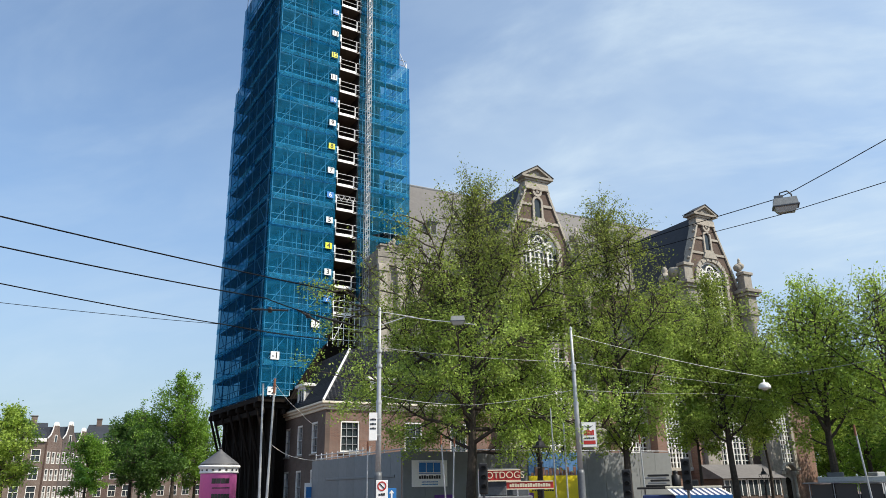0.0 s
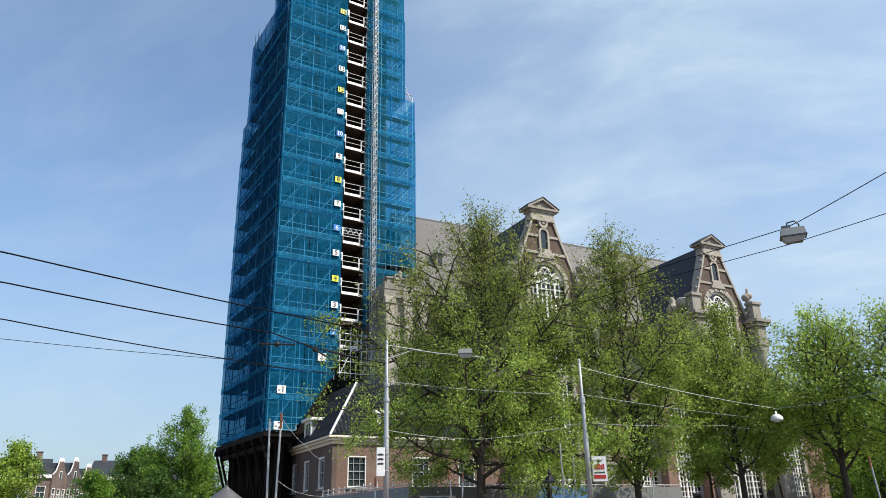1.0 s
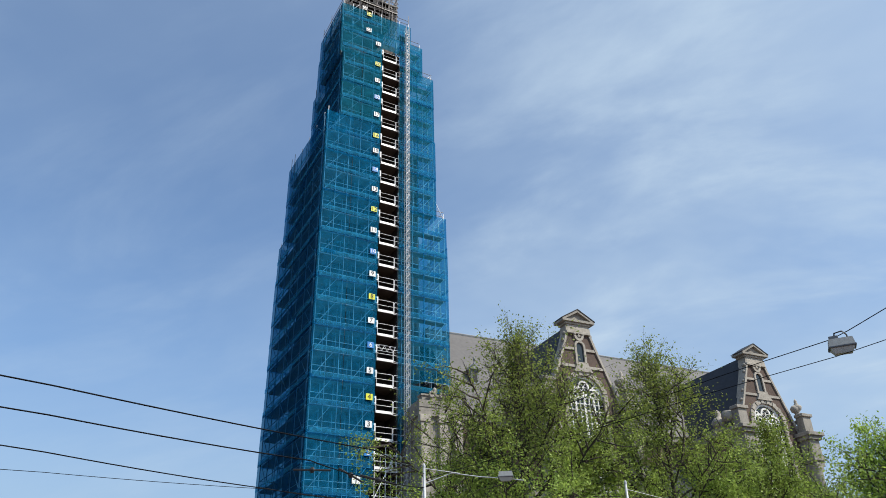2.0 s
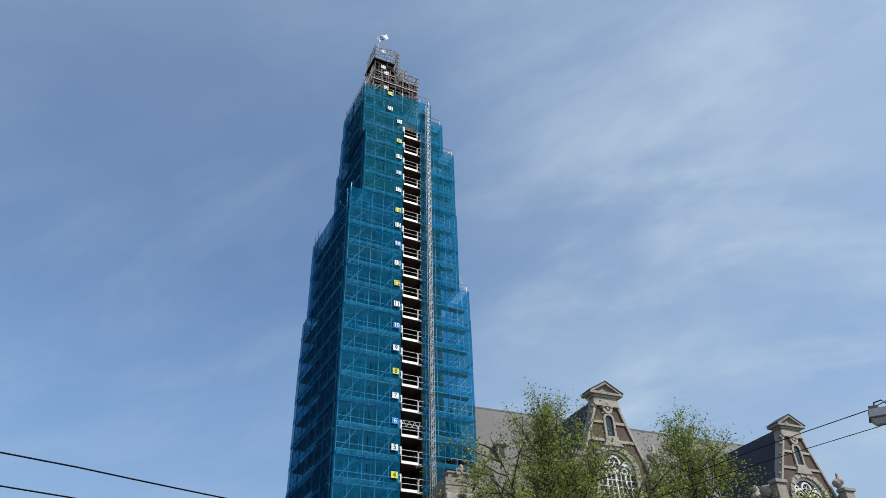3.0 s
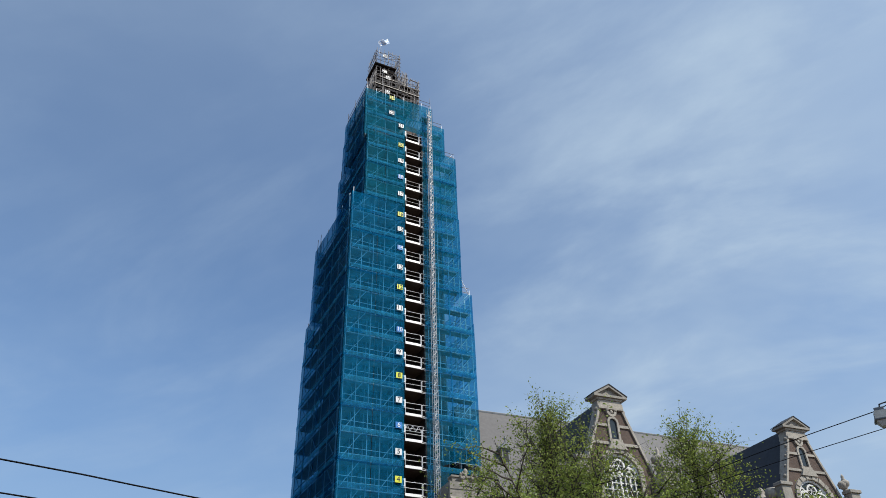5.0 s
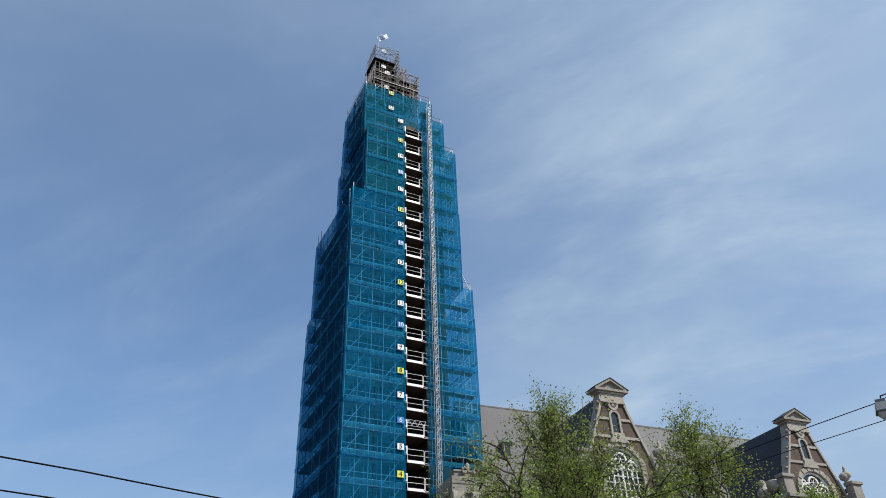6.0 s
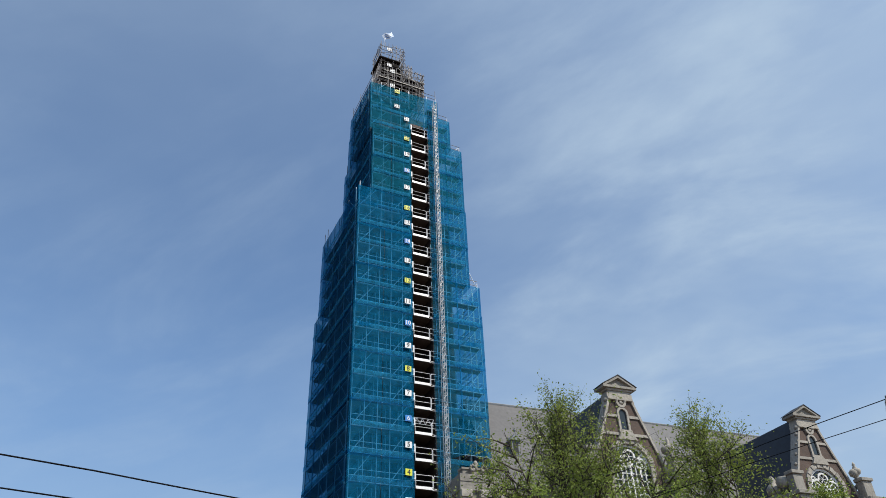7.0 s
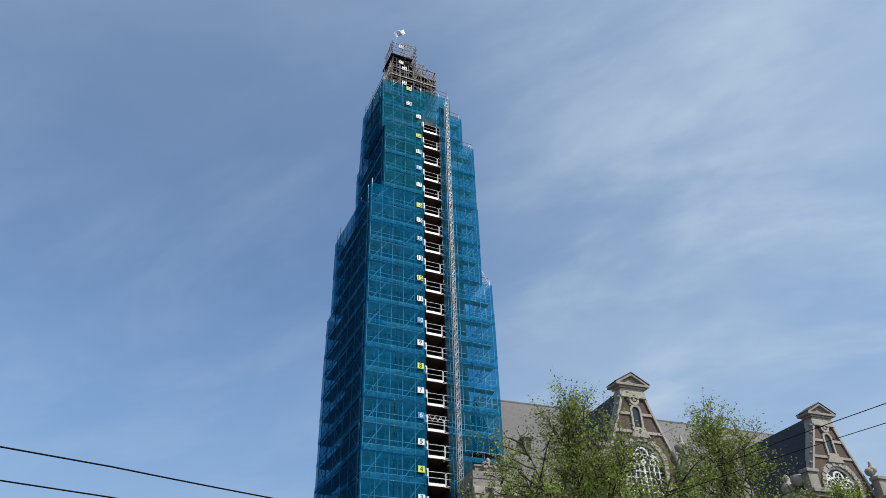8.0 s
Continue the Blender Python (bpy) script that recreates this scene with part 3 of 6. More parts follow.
    part("transept_roof", Shape().prism([(cx - 4.4, 20.2), (cx, 28.35), (cx + 4.4, 20.2)], y + 0.72, RIDGE_Y - 1.6), SLATE_DARK, t, "steep dark slate transept roof")
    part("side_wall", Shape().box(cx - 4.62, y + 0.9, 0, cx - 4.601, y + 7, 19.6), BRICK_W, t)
    # group of carved scrolls and a ball standing on the side cornice
    orn = part("parapet_ornament", Shape().block(cx - 5.0, y + 0.9, 20.27, cx - 4.3, y + 2.3, 20.6).lathe([(0.02, 20.6), (0.62, 20.75), (0.7, 21.2), (0.4, 21.6), (0.25, 21.7), (0.34, 21.95), (0.2, 22.25), (0.02, 22.4)], cx - 4.65, y + 1.6, 12), STONE_PALE, t, "carved stone ornament on the parapet", True)
    return t


transept(36.45, church)
transept(57.3, church).matrix_basis = Matrix.Diagonal((1, 1, 0.99, 1))

# aisle windows between and beside the transepts
for _x in (45.2, 50.1, 64.0):
    church_window(_x, 1.55, 2.9, 9.6, CY + 0.1, church, cols=4, rowh=0.42, rose=False)
    part("arch_stone", Shape().arch(_x, 9.6, 1.55, 1.9, CY - 0.02, CY + 0.299, 0, 180, 12), STONE_PALE, church, "pale stone window arch")
    for _s in (-1, 1):
        _a, _b = sorted((_x + _s * 1.55, _x + _s * 1.9))
        part("jamb", Shape().box(_a, CY - 0.02, 2.9, _b, CY + 0.299, 9.6), STONE_PALE, church)
    part("sill", Shape().block(_x - 2.0, CY - 0.15, 2.6, _x + 2.0, CY + 0.299, 2.9), STONE_PALE, church)
for _x in (42.4, 47.6, 52.3):
    part("buttress", Shape().block(_x - 0.55, CY - 0.9, 0, _x + 0.55, CY + 0.299, 11.5).prism([(CY - 0.9, 11.5), (CY + 0.299, 12.4), (CY + 0.299, 11.5)], _x - 0.55, _x + 0.55, "X"), BRICK_LOW, church, "red brick buttress")
# west block that carries the balustrade beside the tower
part("west_block", Shape().box(23.6, 56.2, 0, X0 - 0.3, 71, 20.6), STONE, church, "sandstone faced west bay behind the tower")
for _x in (23.9, 25.6, 27.0):
    part("pilaster", Shape().block(_x - 0.38, 55.85, 3.0, _x + 0.38, 56.19, 19.3).block(_x - 0.5, 55.75, 19.3, _x + 0.5, 56.19, 19.9), STONE_PALE, church, "pale sandstone pilaster")
part("west_cornice", Shape().box(23.4, 55.9, 20.6, X0 - 0.05, 71.2, 21.2).box(23.4, 55.95, 19.9, X0 - 0.2, 71.1, 20.6), STONE, church, "moulded cornice")
part("west_attic", Shape().box(23.8, 56.3, 21.2, 25.9, 57.0, 21.7).box(23.7, 56.2, 21.7, 26.0, 57.1, 21.85), STONE, church)
_o = Shape()
for _s in (-1, 1):
    for i in range(8):
        _a, _r = radians(45 * i), 0.3 - 0.02 * i
        _o.lathe([(0.02, 21.7 + _r * math.sin(_a) - 0.15), (0.13, 21.7 + _r * math.sin(_a)), (0.02, 21.7 + _r * math.sin(_a) + 0.15)], 25.1 + _s * 0.5 + _r * math.cos(_a), 55.95, 7)
_o.lathe([(0.02, 21.85), (0.2, 21.95), (0.14, 22.1), (0.24, 22.3), (0.14, 22.5), (0.02, 22.6)], 25.1, 56.5, 10)
part("cartouche", _o, STONE, church, "carved scroll cartouche with a ball", True)
# dormer on the nave roof
_d = part("roof_dormer", Shape().box(30.3, 59.6, 24.6, 31.1, 61.8, 26.0).prism([(30.1, 26.0), (31.3, 26.0), (30.7, 26.7)], 59.4, 62.2), LEAD, church, "small lead roof dormer")
part("dormer_opening", Shape().box(30.45, 59.58, 24.8, 30.95, 59.6, 25.8), BLACK, _d)
part("dormer_finial", Shape().lathe([(0.12, 26.6), (0.05, 26.8), (0.13, 27.0), (0.02, 27.3)], 30.7, 59.6, 8), LEAD, _d)
# portal at the foot of the second transept's east side
_p = part("portal", Shape().prism([(61.75, 0), (63.85, 0), (63.85, 2.35), (63.3, 2.75), (62.3, 2.75), (61.75, 2.35)], CY - 0.9, CY - 0.3), STONE_PALE, church, "sandstone church portal with a curved hood")
part("portal_door", Shape().prism(arched_outline(62.8, 0.5, 0, 1.45), CY - 0.94, CY - 0.902), TIMBER, _p, "dark wooden door")
part("archivolt", Shape().arch(62.8, 1.45, 0.5, 0.68, CY - 1.02, CY - 0.902, 0, 180, 12), STONE_PALE, _p)
part("hood", Shape().arch(62.8, 2.15, 0.95, 1.15, CY - 1.5, CY - 0.902, 22, 158, 12), STONE_PALE, _p, "curved hood moulding")
part("cartouche", Shape().lathe([(0.03, 2.2), (0.2, 2.35), (0.24, 2.55), (0.14, 2.75), (0.03, 2.85)], 62.8, CY - 1.0, 10), STONE_PALE, _p, "carved cartouche", True)
for _s in (-1, 1):
    part("column", Shape().lathe([(0.22, 0), (0.22, 0.35), (0.15, 0.45), (0.13, 2.0), (0.2, 2.15), (0.2, 2.2)], 62.8 + _s * 0.88, CY - 1.15, 12), STONE_PALE, _p, "slim sandstone column", True)
    part("impost", Shape().block(62.8 + _s * 0.95 - 0.28, CY - 1.45, 2.2, 62.8 + _s * 0.95 + 0.28, CY - 0.902, 2.5), STONE_PALE, _p)
# ---------------------------------------------------------------- the tower and its scaffold
LIFT, L1 = 2.37, 14.62          # height of one lift; height of the number 1
TOWER_AT, TOWER_TURN = (14.55, 58.21, 0.0), 4.0
tower = thing("church_tower", "brown brick church tower wrapped in scaffolding", "tower", TOWER_AT, TOWER_TURN)
part("shaft", Shape().block(1.75, 2.4, 0, 11.4, 11.6, 50.5, 0.1), TOWER_BRICK, tower, "brown brick tower shaft")
part("stone_corner", Shape().block(1.65, 2.3, 9, 2.6, 3.2, 50.4, 0.08), TOWER_BRICK, tower)
part("shaft_cornice", Shape().block(1.65, 2.3, 50.5, 11.5, 8.9, 51.0, 0.1), STONE, tower)
part("upper_stage", Shape().block(2.6, 2.5, 51.0, 9.8, 7.9, 59.7, 0.15).block(2.6, 2.6, 59.7, 9.6, 6.2, 63.0, 0.15).block(2.8, 2.7, 63.0, 8.7, 6.2, 66.4, 0.15), TOWER_BRICK, tower, "brick upper stage")
part("lantern", Shape().lathe([(3.0, 63.0), (3.2, 63.6), (2.4, 64.2), (2.3, 70.0), (2.6, 70.6), (1.7, 71.5), (1.5, 75.0)], 5.6, 5.4, 8), TIMBER, tower, "dark lantern under the crown")
part("crown", Shape().lathe([(1.5, 75.0), (1.9, 75.4), (1.9, 75.8), (1.0, 76.3), (0.5, 77.6), (0.08, 78.6)], 5.0, 5.2, 10), TIMBER, tower)

scaffold = thing("scaffold", "tall tube scaffold around the church tower behind blue netting", "scaffold", TOWER_AT, TOWER_TURN)
# tiers: u0, u1, v0, v1, bottom, top
TIERS = [(0.0, 13.12, 0.0, 13.2, 8.6, 41.5), (0.0, 12.0, 0.0, 11.8, 41.5, 51.1), (1.35, 11.95, 0.0, 9.2, 51.1, 59.9),
         (1.0, 10.55, 0.0, 7.0, 59.9, 64.2), (0.95, 9.1, 0.0, 6.6, 64.2, 66.9)]
OPEN0, OPEN1, OPEN_LOW, OPEN_TOP = 5.55, 7.92, 17.0, 62.2


def cut_low(u):
    """The underside of the south netting, cut away above the house and the nave."""
    if u < 2.3:
        return 8.7
    if u < 6.4:
        return 8.7 + (u - 2.3) * 1.68
    if u < 8.6:
        return 16.2
    return 23.9


def cloth(rows, cols, at, sag, seed):
    """A sheet of netting as a grid, gently blown between its ties."""
    s = Shape()
    v = []
    for j in range(rows + 1):
        for i in range(cols + 1):
            a, b = i / cols, j / rows
            p, out = at(a, b)
            w = math.sin(math.pi * a) * math.sin(math.pi * b)
            w = sag * (0.5 * w + 0.6 * w * noise.noise(Vector((p.x * 0.8 + seed, p.y * 0.8, p.z * 0.8))))
            v.append(p + out * w)
    f = [(j * (cols + 1) + i, j * (cols + 1) + i + 1, (j + 1) * (cols + 1) + i + 1, (j + 1) * (cols + 1) + i) for j in range(rows) for i in range(cols)]
    s.add(v, f)
    return s


def south_nets():
    k = 0
    for (u0, u1, v0, v1, z0, z1) in TIERS:
        z = z0
        while z < z1 - 0.3:
            top = min(z + 2 * LIFT, z1)
            spans = [(u0, OPEN0), (OPEN1, u1)] if (top > OPEN_LOW and z < OPEN_TOP) else [(u0, u1)]
            for a0, a1 in spans:
                nb = max(1, round((a1 - a0) / 2.6))
                for i in range(nb):
                    b0, b1 = a0 + (a1 - a0) * i / nb, a0 + (a1 - a0) * (i + 1) / nb
                    l0, l1 = max(z, cut_low(b0 + 0.01)), max(z, cut_low(b1 - 0.01))
                    if min(l0, l1) > top - 0.2:
                        continue
                    k += 1
                    step = 0.03 * (k % 3)
                    s = cloth(5, 5, lambda a, b: (Vector((b0 - (0.24 if i == 0 and a0 == u0 else 0.0) + (b1 - b0 + 0.2) * a, -0.16 - step, min(l0 + (l1 - l0) * a, top - 0.05) + (top + 0.28 - min(l0 + (l1 - l0) * a, top - 0.05)) * b)), Vector((0, -1, 0))), 0.22, k)
                    part("net_panel", s, NET_TEAL if z0 > 50 else NET_OPEN if b0 >= OPEN1 else NET, scaffold, smooth=True)
            z = top


def side_nets(face):
    k = 500
    for (u0, u1, v0, v1, z0, z1) in TIERS:
        if face == "east" and z0 < 24:
            z0 = 23.9
        z = z0 - (1.0 if face == "west" and z0 == 59.9 else 0.0)      # hangs down past the step
        while z < z1 - 0.3:
            top = min(z + 2 * LIFT, z1)
            for i in range(4):
                k += 1
                step = 0.03 * (k % 3)
                if face == "north":
                    b0, b1 = u0 + (u1 - u0) * i / 4, u0 + (u1 - u0) * (i + 1) / 4
                    at = lambda a, b: (Vector((b0 + (b1 - b0) * a, v1 + 0.16 + step, z + (top + 0.28 - z) * b)), Vector((0, 1, 0)))
                else:
                    b0, b1 = v0 + (v1 - v0) * i / 4, v0 + (v1 - v0) * (i + 1) / 4
                    e, o = (u0 - 0.16 - step, -1) if face == "west" else (u1 + 0.16 + step, 1)
                    at = lambda a, b: (Vector((e, b0 - (0.22 if i == 0 else 0.0) + (b1 - b0 + 0.3) * a, z + (top + 0.28 - z) * b)), Vector((o, 0, 0)))
                part("net_panel", cloth(5, 4, at, 0.25, k), NET_WEST_SHADE if face == "west" else NET_OPEN, scaffold, smooth=True)
            z = top


south_nets()
part("net_panel", cloth(4, 4, lambda a, b: (Vector((OPEN0 - 0.1 + (OPEN1 - OPEN0 + 0.2) * a, -0.2, OPEN_TOP + 0.1 + (64.4 - OPEN_TOP - 0.1) * b)), Vector((0, -1, 0))), 0.15, 77), NET_TEAL, scaffold, smooth=True)
for _f in ("west", "north", "east"):
    side_nets(_f)

# doubled strips where one width of netting laps over the next, at the foot of each lift
for (u0, u1, v0, v1, z0, z1) in TIERS:
    z = L1 - 3 * LIFT - 1.15
    while z < z1 - 0.3:
        if z > z0:
            lo, hi = z - 0.10, z + 0.36
            for a0, a1 in ((u0, OPEN0), (OPEN1, u1)):
                a1 = min(a1, 2.3 + (lo - 8.7) / 1.68) if z < 16.2 else a1
                if a1 - a0 < 0.6 or (a0 > 8 and z < 24.2):
                    continue
                part("net_lap", cloth(2, 8, lambda a, b: (Vector((a0 + (a1 - a0) * a, -0.30, lo + (hi - lo) * b + 0.07 * noise.noise(Vector((a * 4, z, 0))))), Vector((0, -1, 0))), 0.1, z), NET_PALE, scaffold, smooth=True)
            part("net_lap", cloth(2, 8, lambda a, b: (Vector((u0 - 0.30, v0 + (v1 - v0) * a, lo + (hi - lo) * b)), Vector((-1, 0, 0))), 0.1, z), NET_PALE, scaffold, smooth=True)
        z += LIFT

# tubes: one shared mesh for each kind, scaled to length
_unit = Shape().tube((0, 0, 0), (0, 0, 1), 0.04, n=5).mesh("tube", TUBE_PALE)
_unit_dark = Shape().tube((0, 0, 0), (0, 0, 1), 0.036, n=5).mesh("tube", TUBE_DARK)


def tube_part(name, p, q, thick=1.0, mesh=None):
    p, q = Vector(p), Vector(q)
    ob = new(name, mesh or _unit)
    ob.parent = scaffold
    d = q - p
    ob.matrix_basis = Matrix.Translation(p) @ d.to_track_quat("Z", "Y").to_matrix().to_4x4() @ Matrix.Diagonal((thick, thick, d.length, 1))
    return ob


def bays(a, b):
    n = max(2, round((b - a) / 1.15))
    return [a + (b - a) * i / n for i in range(n + 1)]


for (u0, u1, v0, v1, z0, z1) in TIERS:
    # south face, outer and inner rows
    for v in (0.0, 1.05):
        for u in bays(u0, u1):
            if OPEN0 + 0.1 < u < OPEN1 - 0.1:
                continue
            low = max(z0, cut_low(u) - 0.1)
            if low < z1:
                tube_part("standard", (u, v, low), (u, v, z1 + (0.9 if v == 0.0 else 0.3)))
    for u in (u0,):
        for v in bays(v0, v1)[1::2]:
            tube_part("standard", (u, v, z0), (u, v, z1 + 0.9))
    for v in bays(v0, v1)[1::2]:
        tube_part("standard", (u1, v, max(z0, 23.9)), (u1, v, z1 + 0.9))
    for u in bays(u0, u1)[1::2]:
        tube_part("standard", (u, v1, z0), (u, v1, z1 + 0.5))
    # ledgers, guard rails and decks, lift by lift
    z = L1 - 3 * LIFT - 1.15
    while z < z1:
        if z >= z0 + 0.13:
            for dz in (0.0, 0.5, 1.0):
                if z + dz > z1 + 0.2:
                    continue
                if z + dz < 16.2 and z + dz > 8.7:
                    end = 2.3 + (z + dz - 8.7) / 1.68
                    tube_part("ledger", (u0, 0.04, z + dz), (min(end, OPEN0), 0.04, z + dz), 0.8)
                elif z + dz >= 16.2:
                    tube_part("ledger", (u0, 0.04, z + dz), (OPEN0, 0.04, z + dz), 0.8)
                    if z + dz > 23.9:
                        tube_part("ledger", (OPEN1, 0.04, z + dz), (u1, 0.04, z + dz), 0.8)
                tube_part("ledger", (u0 + 0.04, v0, z + dz), (u0 + 0.04, v1, z + dz), 0.8)
                if z + dz > 23.9:
                    tube_part("ledger", (u1 - 0.04, v0, z + dz), (u1 - 0.04, v1, z + dz), 0.8)
                tube_part("ledger", (u0, v1 - 0.04, z + dz), (u1, v1 - 0.04, z + dz), 0.8)
            # boards
            zd = z - 0.12
            if z > 16.2:
                part("deck", Shape().box(u0 + 0.1, 0.12, zd, OPEN0 - 0.02, 1.2, zd + 0.06).box(u0 + 0.1, 0.1, zd + 0.06, OPEN0 - 0.02, 0.13, zd + 0.22), DECK, scaffold, "grey timber deck boards")
                if z > 23.9 and z > OPEN_LOW:
                    part("deck", Shape().box(OPEN1 + 0.02, 0.12, zd, u1 - 0.1, 0.72, zd + 0.06).box(OPEN1 + 0.02, 0.1, zd + 0.06, u1 - 0.1, 0.13, zd + 0.22), DECK, scaffold, "grey timber deck boards")
            part("deck", Shape().box(u0 + 0.12, 1.25, zd, u0 + 1.2, v1 - 0.1, zd + 0.06).box(u0 + 0.1, 1.25, zd + 0.06, u0 + 0.13, v1 - 0.1, zd + 0.22), DECK, scaffold, "grey timber deck boards")
            # diagonal braces
            end = min(OPEN0, 2.3 + max(0.0, z - 8.7) / 1.68) if z < 16.2 else OPEN0
            for s0 in (u0 + 0.1, u0 + 3.5):
                if s0 + 1.9 < end + 0.6:
                    tube_part("brace", (s0, 0.08, z), (s0 + 1.75, 0.08, z + LIFT), 0.9)
            if z > 23.9 and u1 > 11:
                tube_part("brace", (u1 - 1.9, 0.08, z), (u1 - 0.1, 0.08, z + LIFT), 0.9)
                for s0 in (0.2, 4.2, 8.0):
                    if s0 + 2.2 < v1:
                        tube_part("brace", (u1 - 0.08, s0, z), (u1 - 0.08, s0 + 2.2, z + LIFT), 0.9)
            for s0 in (v1 - 2.4, v1 - 6.8, 1.0):
                if s0 > 0.5:
                    tube_part("brace", (u0 + 0.08, s0, z), (u0 + 0.08, s0 + 2.2, z + LIFT), 0.9)
        z += LIFT

# the open lift bay with its landings
_z = L1 + LIFT
_n = 2
# deep bay's shade is put into colour: near-black lining, darkened landing boards
BAY_BACK = material("bay_shade_lining", (0.022, 0.016, 0.013), 0.85, 0.0, 0.3, 4, 0.6, 0.1)
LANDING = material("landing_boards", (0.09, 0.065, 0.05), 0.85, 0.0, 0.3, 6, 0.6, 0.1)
part("bay_shade_lining", Shape().box(OPEN0, 2.3, OPEN_LOW, OPEN1, 2.36, OPEN_TOP).box(OPEN0 - 0.02, 0.1, OPEN_LOW, OPEN0 + 0.02, 2.3, OPEN_TOP).box(OPEN1 - 0.02, 0.1, OPEN_LOW, OPEN1 + 0.02, 2.3, OPEN_TOP).box(OPEN0, 0.1, OPEN_TOP, OPEN1, 2.36, OPEN_TOP + 0.05).box(OPEN0, 2.3, OPEN_TOP + 0.05, OPEN1, 2.36, OPEN_TOP + 2.0), BAY_BACK, scaffold, "near-black lining with the lift bay's shade in its colour")
while _n <= 21:
    zd = _z - 1.2
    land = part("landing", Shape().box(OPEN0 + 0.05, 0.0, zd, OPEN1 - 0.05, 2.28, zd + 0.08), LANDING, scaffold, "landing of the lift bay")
    part("toe_board", Shape().box(OPEN0 + 0.35, -0.13, zd - 0.06, OPEN1 - 0.42, -0.04, zd + 0.18), DECK_PALE, land, "bright aluminium deck edge")
    gate = Shape()
    for x in (OPEN0 + 0.35, OPEN1 - 0.45):
        gate.tube((x, -0.1, zd), (x, -0.1, zd + 1.15), 0.026)
    for h in (0.62, 1.13):
        gate.tube((OPEN0 - 0.1, -0.1, zd + h), (OPEN1 - 0.45, -0.1, zd + h), 0.026)
    part("landing_gate", gate, PAINTED_STEEL, land, "white landing gate")
    loop = Shape()
    x0, x1 = OPEN1 - 0.4, OPEN1 + 0.05
    loop.line([(x1, -0.14, zd), (x0, -0.14, zd + 0.05), (x0, -0.14, zd + 1.0), (x0 + 0.1, -0.14, zd + 1.12), (x1 + 0.62, -0.14, zd + 1.12)], 0.034)
    loop.tube((x0, -0.14, zd + 0.6), (x1 + 0.62, -0.14, zd + 0.6), 0.028)
    loop.tube((x0 - 0.1, -0.14, zd - 0.1), (x1 + 0.4, -0.14, zd - 0.1), 0.024)
    part("side_rail", loop, PAINTED_STEEL, land, "white bent side rail")
    part("floor_plate", Shape().block(OPEN0 + 0.0, -0.16, zd + 0.68, OPEN0 + 0.36, -0.13, zd + 1.38, 0.008), PAINTED_STEEL, land, "small white floor plate")
    part("plate_mark", Shape().box(OPEN0 + 0.13, -0.168, zd + 0.82, OPEN0 + 0.23, -0.161, zd + 1.2), BLACK, land)
    _z += LIFT
    _n += 1
# bare tubes below the bay, above the house roof
for _u in (5.9, 6.9, 7.9, 8.9, 9.9):
    for _v in (-0.1, 1.0):
        tube_part("standard", (_u, _v, 13.2), (_u, _v, 17.6), 0.9)
for _z in (13.6, 14.6, 15.6, 16.4, 17.0):
    tube_part("ledger", (5.7, -0.1, _z), (10.1, -0.1, _z), 0.8)
for _u in (5.9, 7.9):
    tube_part("brace", (_u, -0.1, 13.4), (_u + 1.6, -0.1, 16.6), 0.8)
# lattice beam across the bay
_b = Shape().tube((OPEN0, -0.1, 26.15), (OPEN1 - 0.2, -0.1, 26.15), 0.03).tube((OPEN0, -0.1, 26.7), (OPEN1 - 0.2, -0.1, 26.7), 0.03)
for i in range(8):
    x = OPEN0 + 0.27 * i
    _b.tube((x, -0.1, 26.15 if i % 2 else 26.7), (x + 0.27, -0.1, 26.7 if i % 2 else 26.15), 0.025)
part("lattice_beam", _b, STEEL, scaffold, "steel lattice beam")

# numbers of the lifts
NUM_W, NUM_Y, NUM_B = paint("sign_white", (0.8, 0.8, 0.78)), paint("sign_yellow", (0.70, 0.70, 0.05)), paint("sign_blue", (0.02, 0.20, 0.55))
INK = paint("sign_black", (0.02, 0.02, 0.022))
_plate = {id(m): Shape().block(-0.4, -0.02, -0.36, 0.4, 0.02, 0.36, 0.01).mesh("number_board", m) for m in (NUM_W, NUM_Y, NUM_B)}


def number_board(k, u, z, y=-0.36, size=1.0):
    m = NUM_Y if (k > 0 and k % 4 == 0 and k < 28) else (NUM_B if k % 4 == 2 and k > 0 and k not in (22, 26) else NUM_W)
    ob = part("number_board", _plate[id(m)], m, scaffold, ("yellow" if m is NUM_Y else "blue" if m is NUM_B else "white") + " board with the number %d" % k)
    ob.matrix_basis = Matrix.Translation((u, y, z + min(y, 0.0) * z / 62)) @ Matrix.Diagonal((size, 1, size, 1))
    part("number", text_mesh(str(k), 0.78, INK if m is not NUM_B else NUM_W), INK, ob, at=(0, -0.035, 0))


for _k, _u, _z in ((-2, 0.79, 9.05), (-1, 0.9, 11.87), (1, 4.21, 14.78)):
    number_board(_k, _u, _z, size=0.9)
for _k in range(2, 22):
    number_board(_k, 5.17, {16: 50.0, 21: 63.0}.get(_k, 17.04 + (_k - 2) * 2.385), size=0.78)
for _k, _u, _z, _y in ((23, 3.97, 64.65, -0.36), (24, 3.99, 67.1, -0.36), (25, 4.23, 69.96, 1.8), (26, 4.25, 72.53, 1.8), (27, 4.38, 75.4, 3.38), (28, 4.38, 78.37, 3.38)):
    number_board(_k, _u, _z, _y, 0.78)

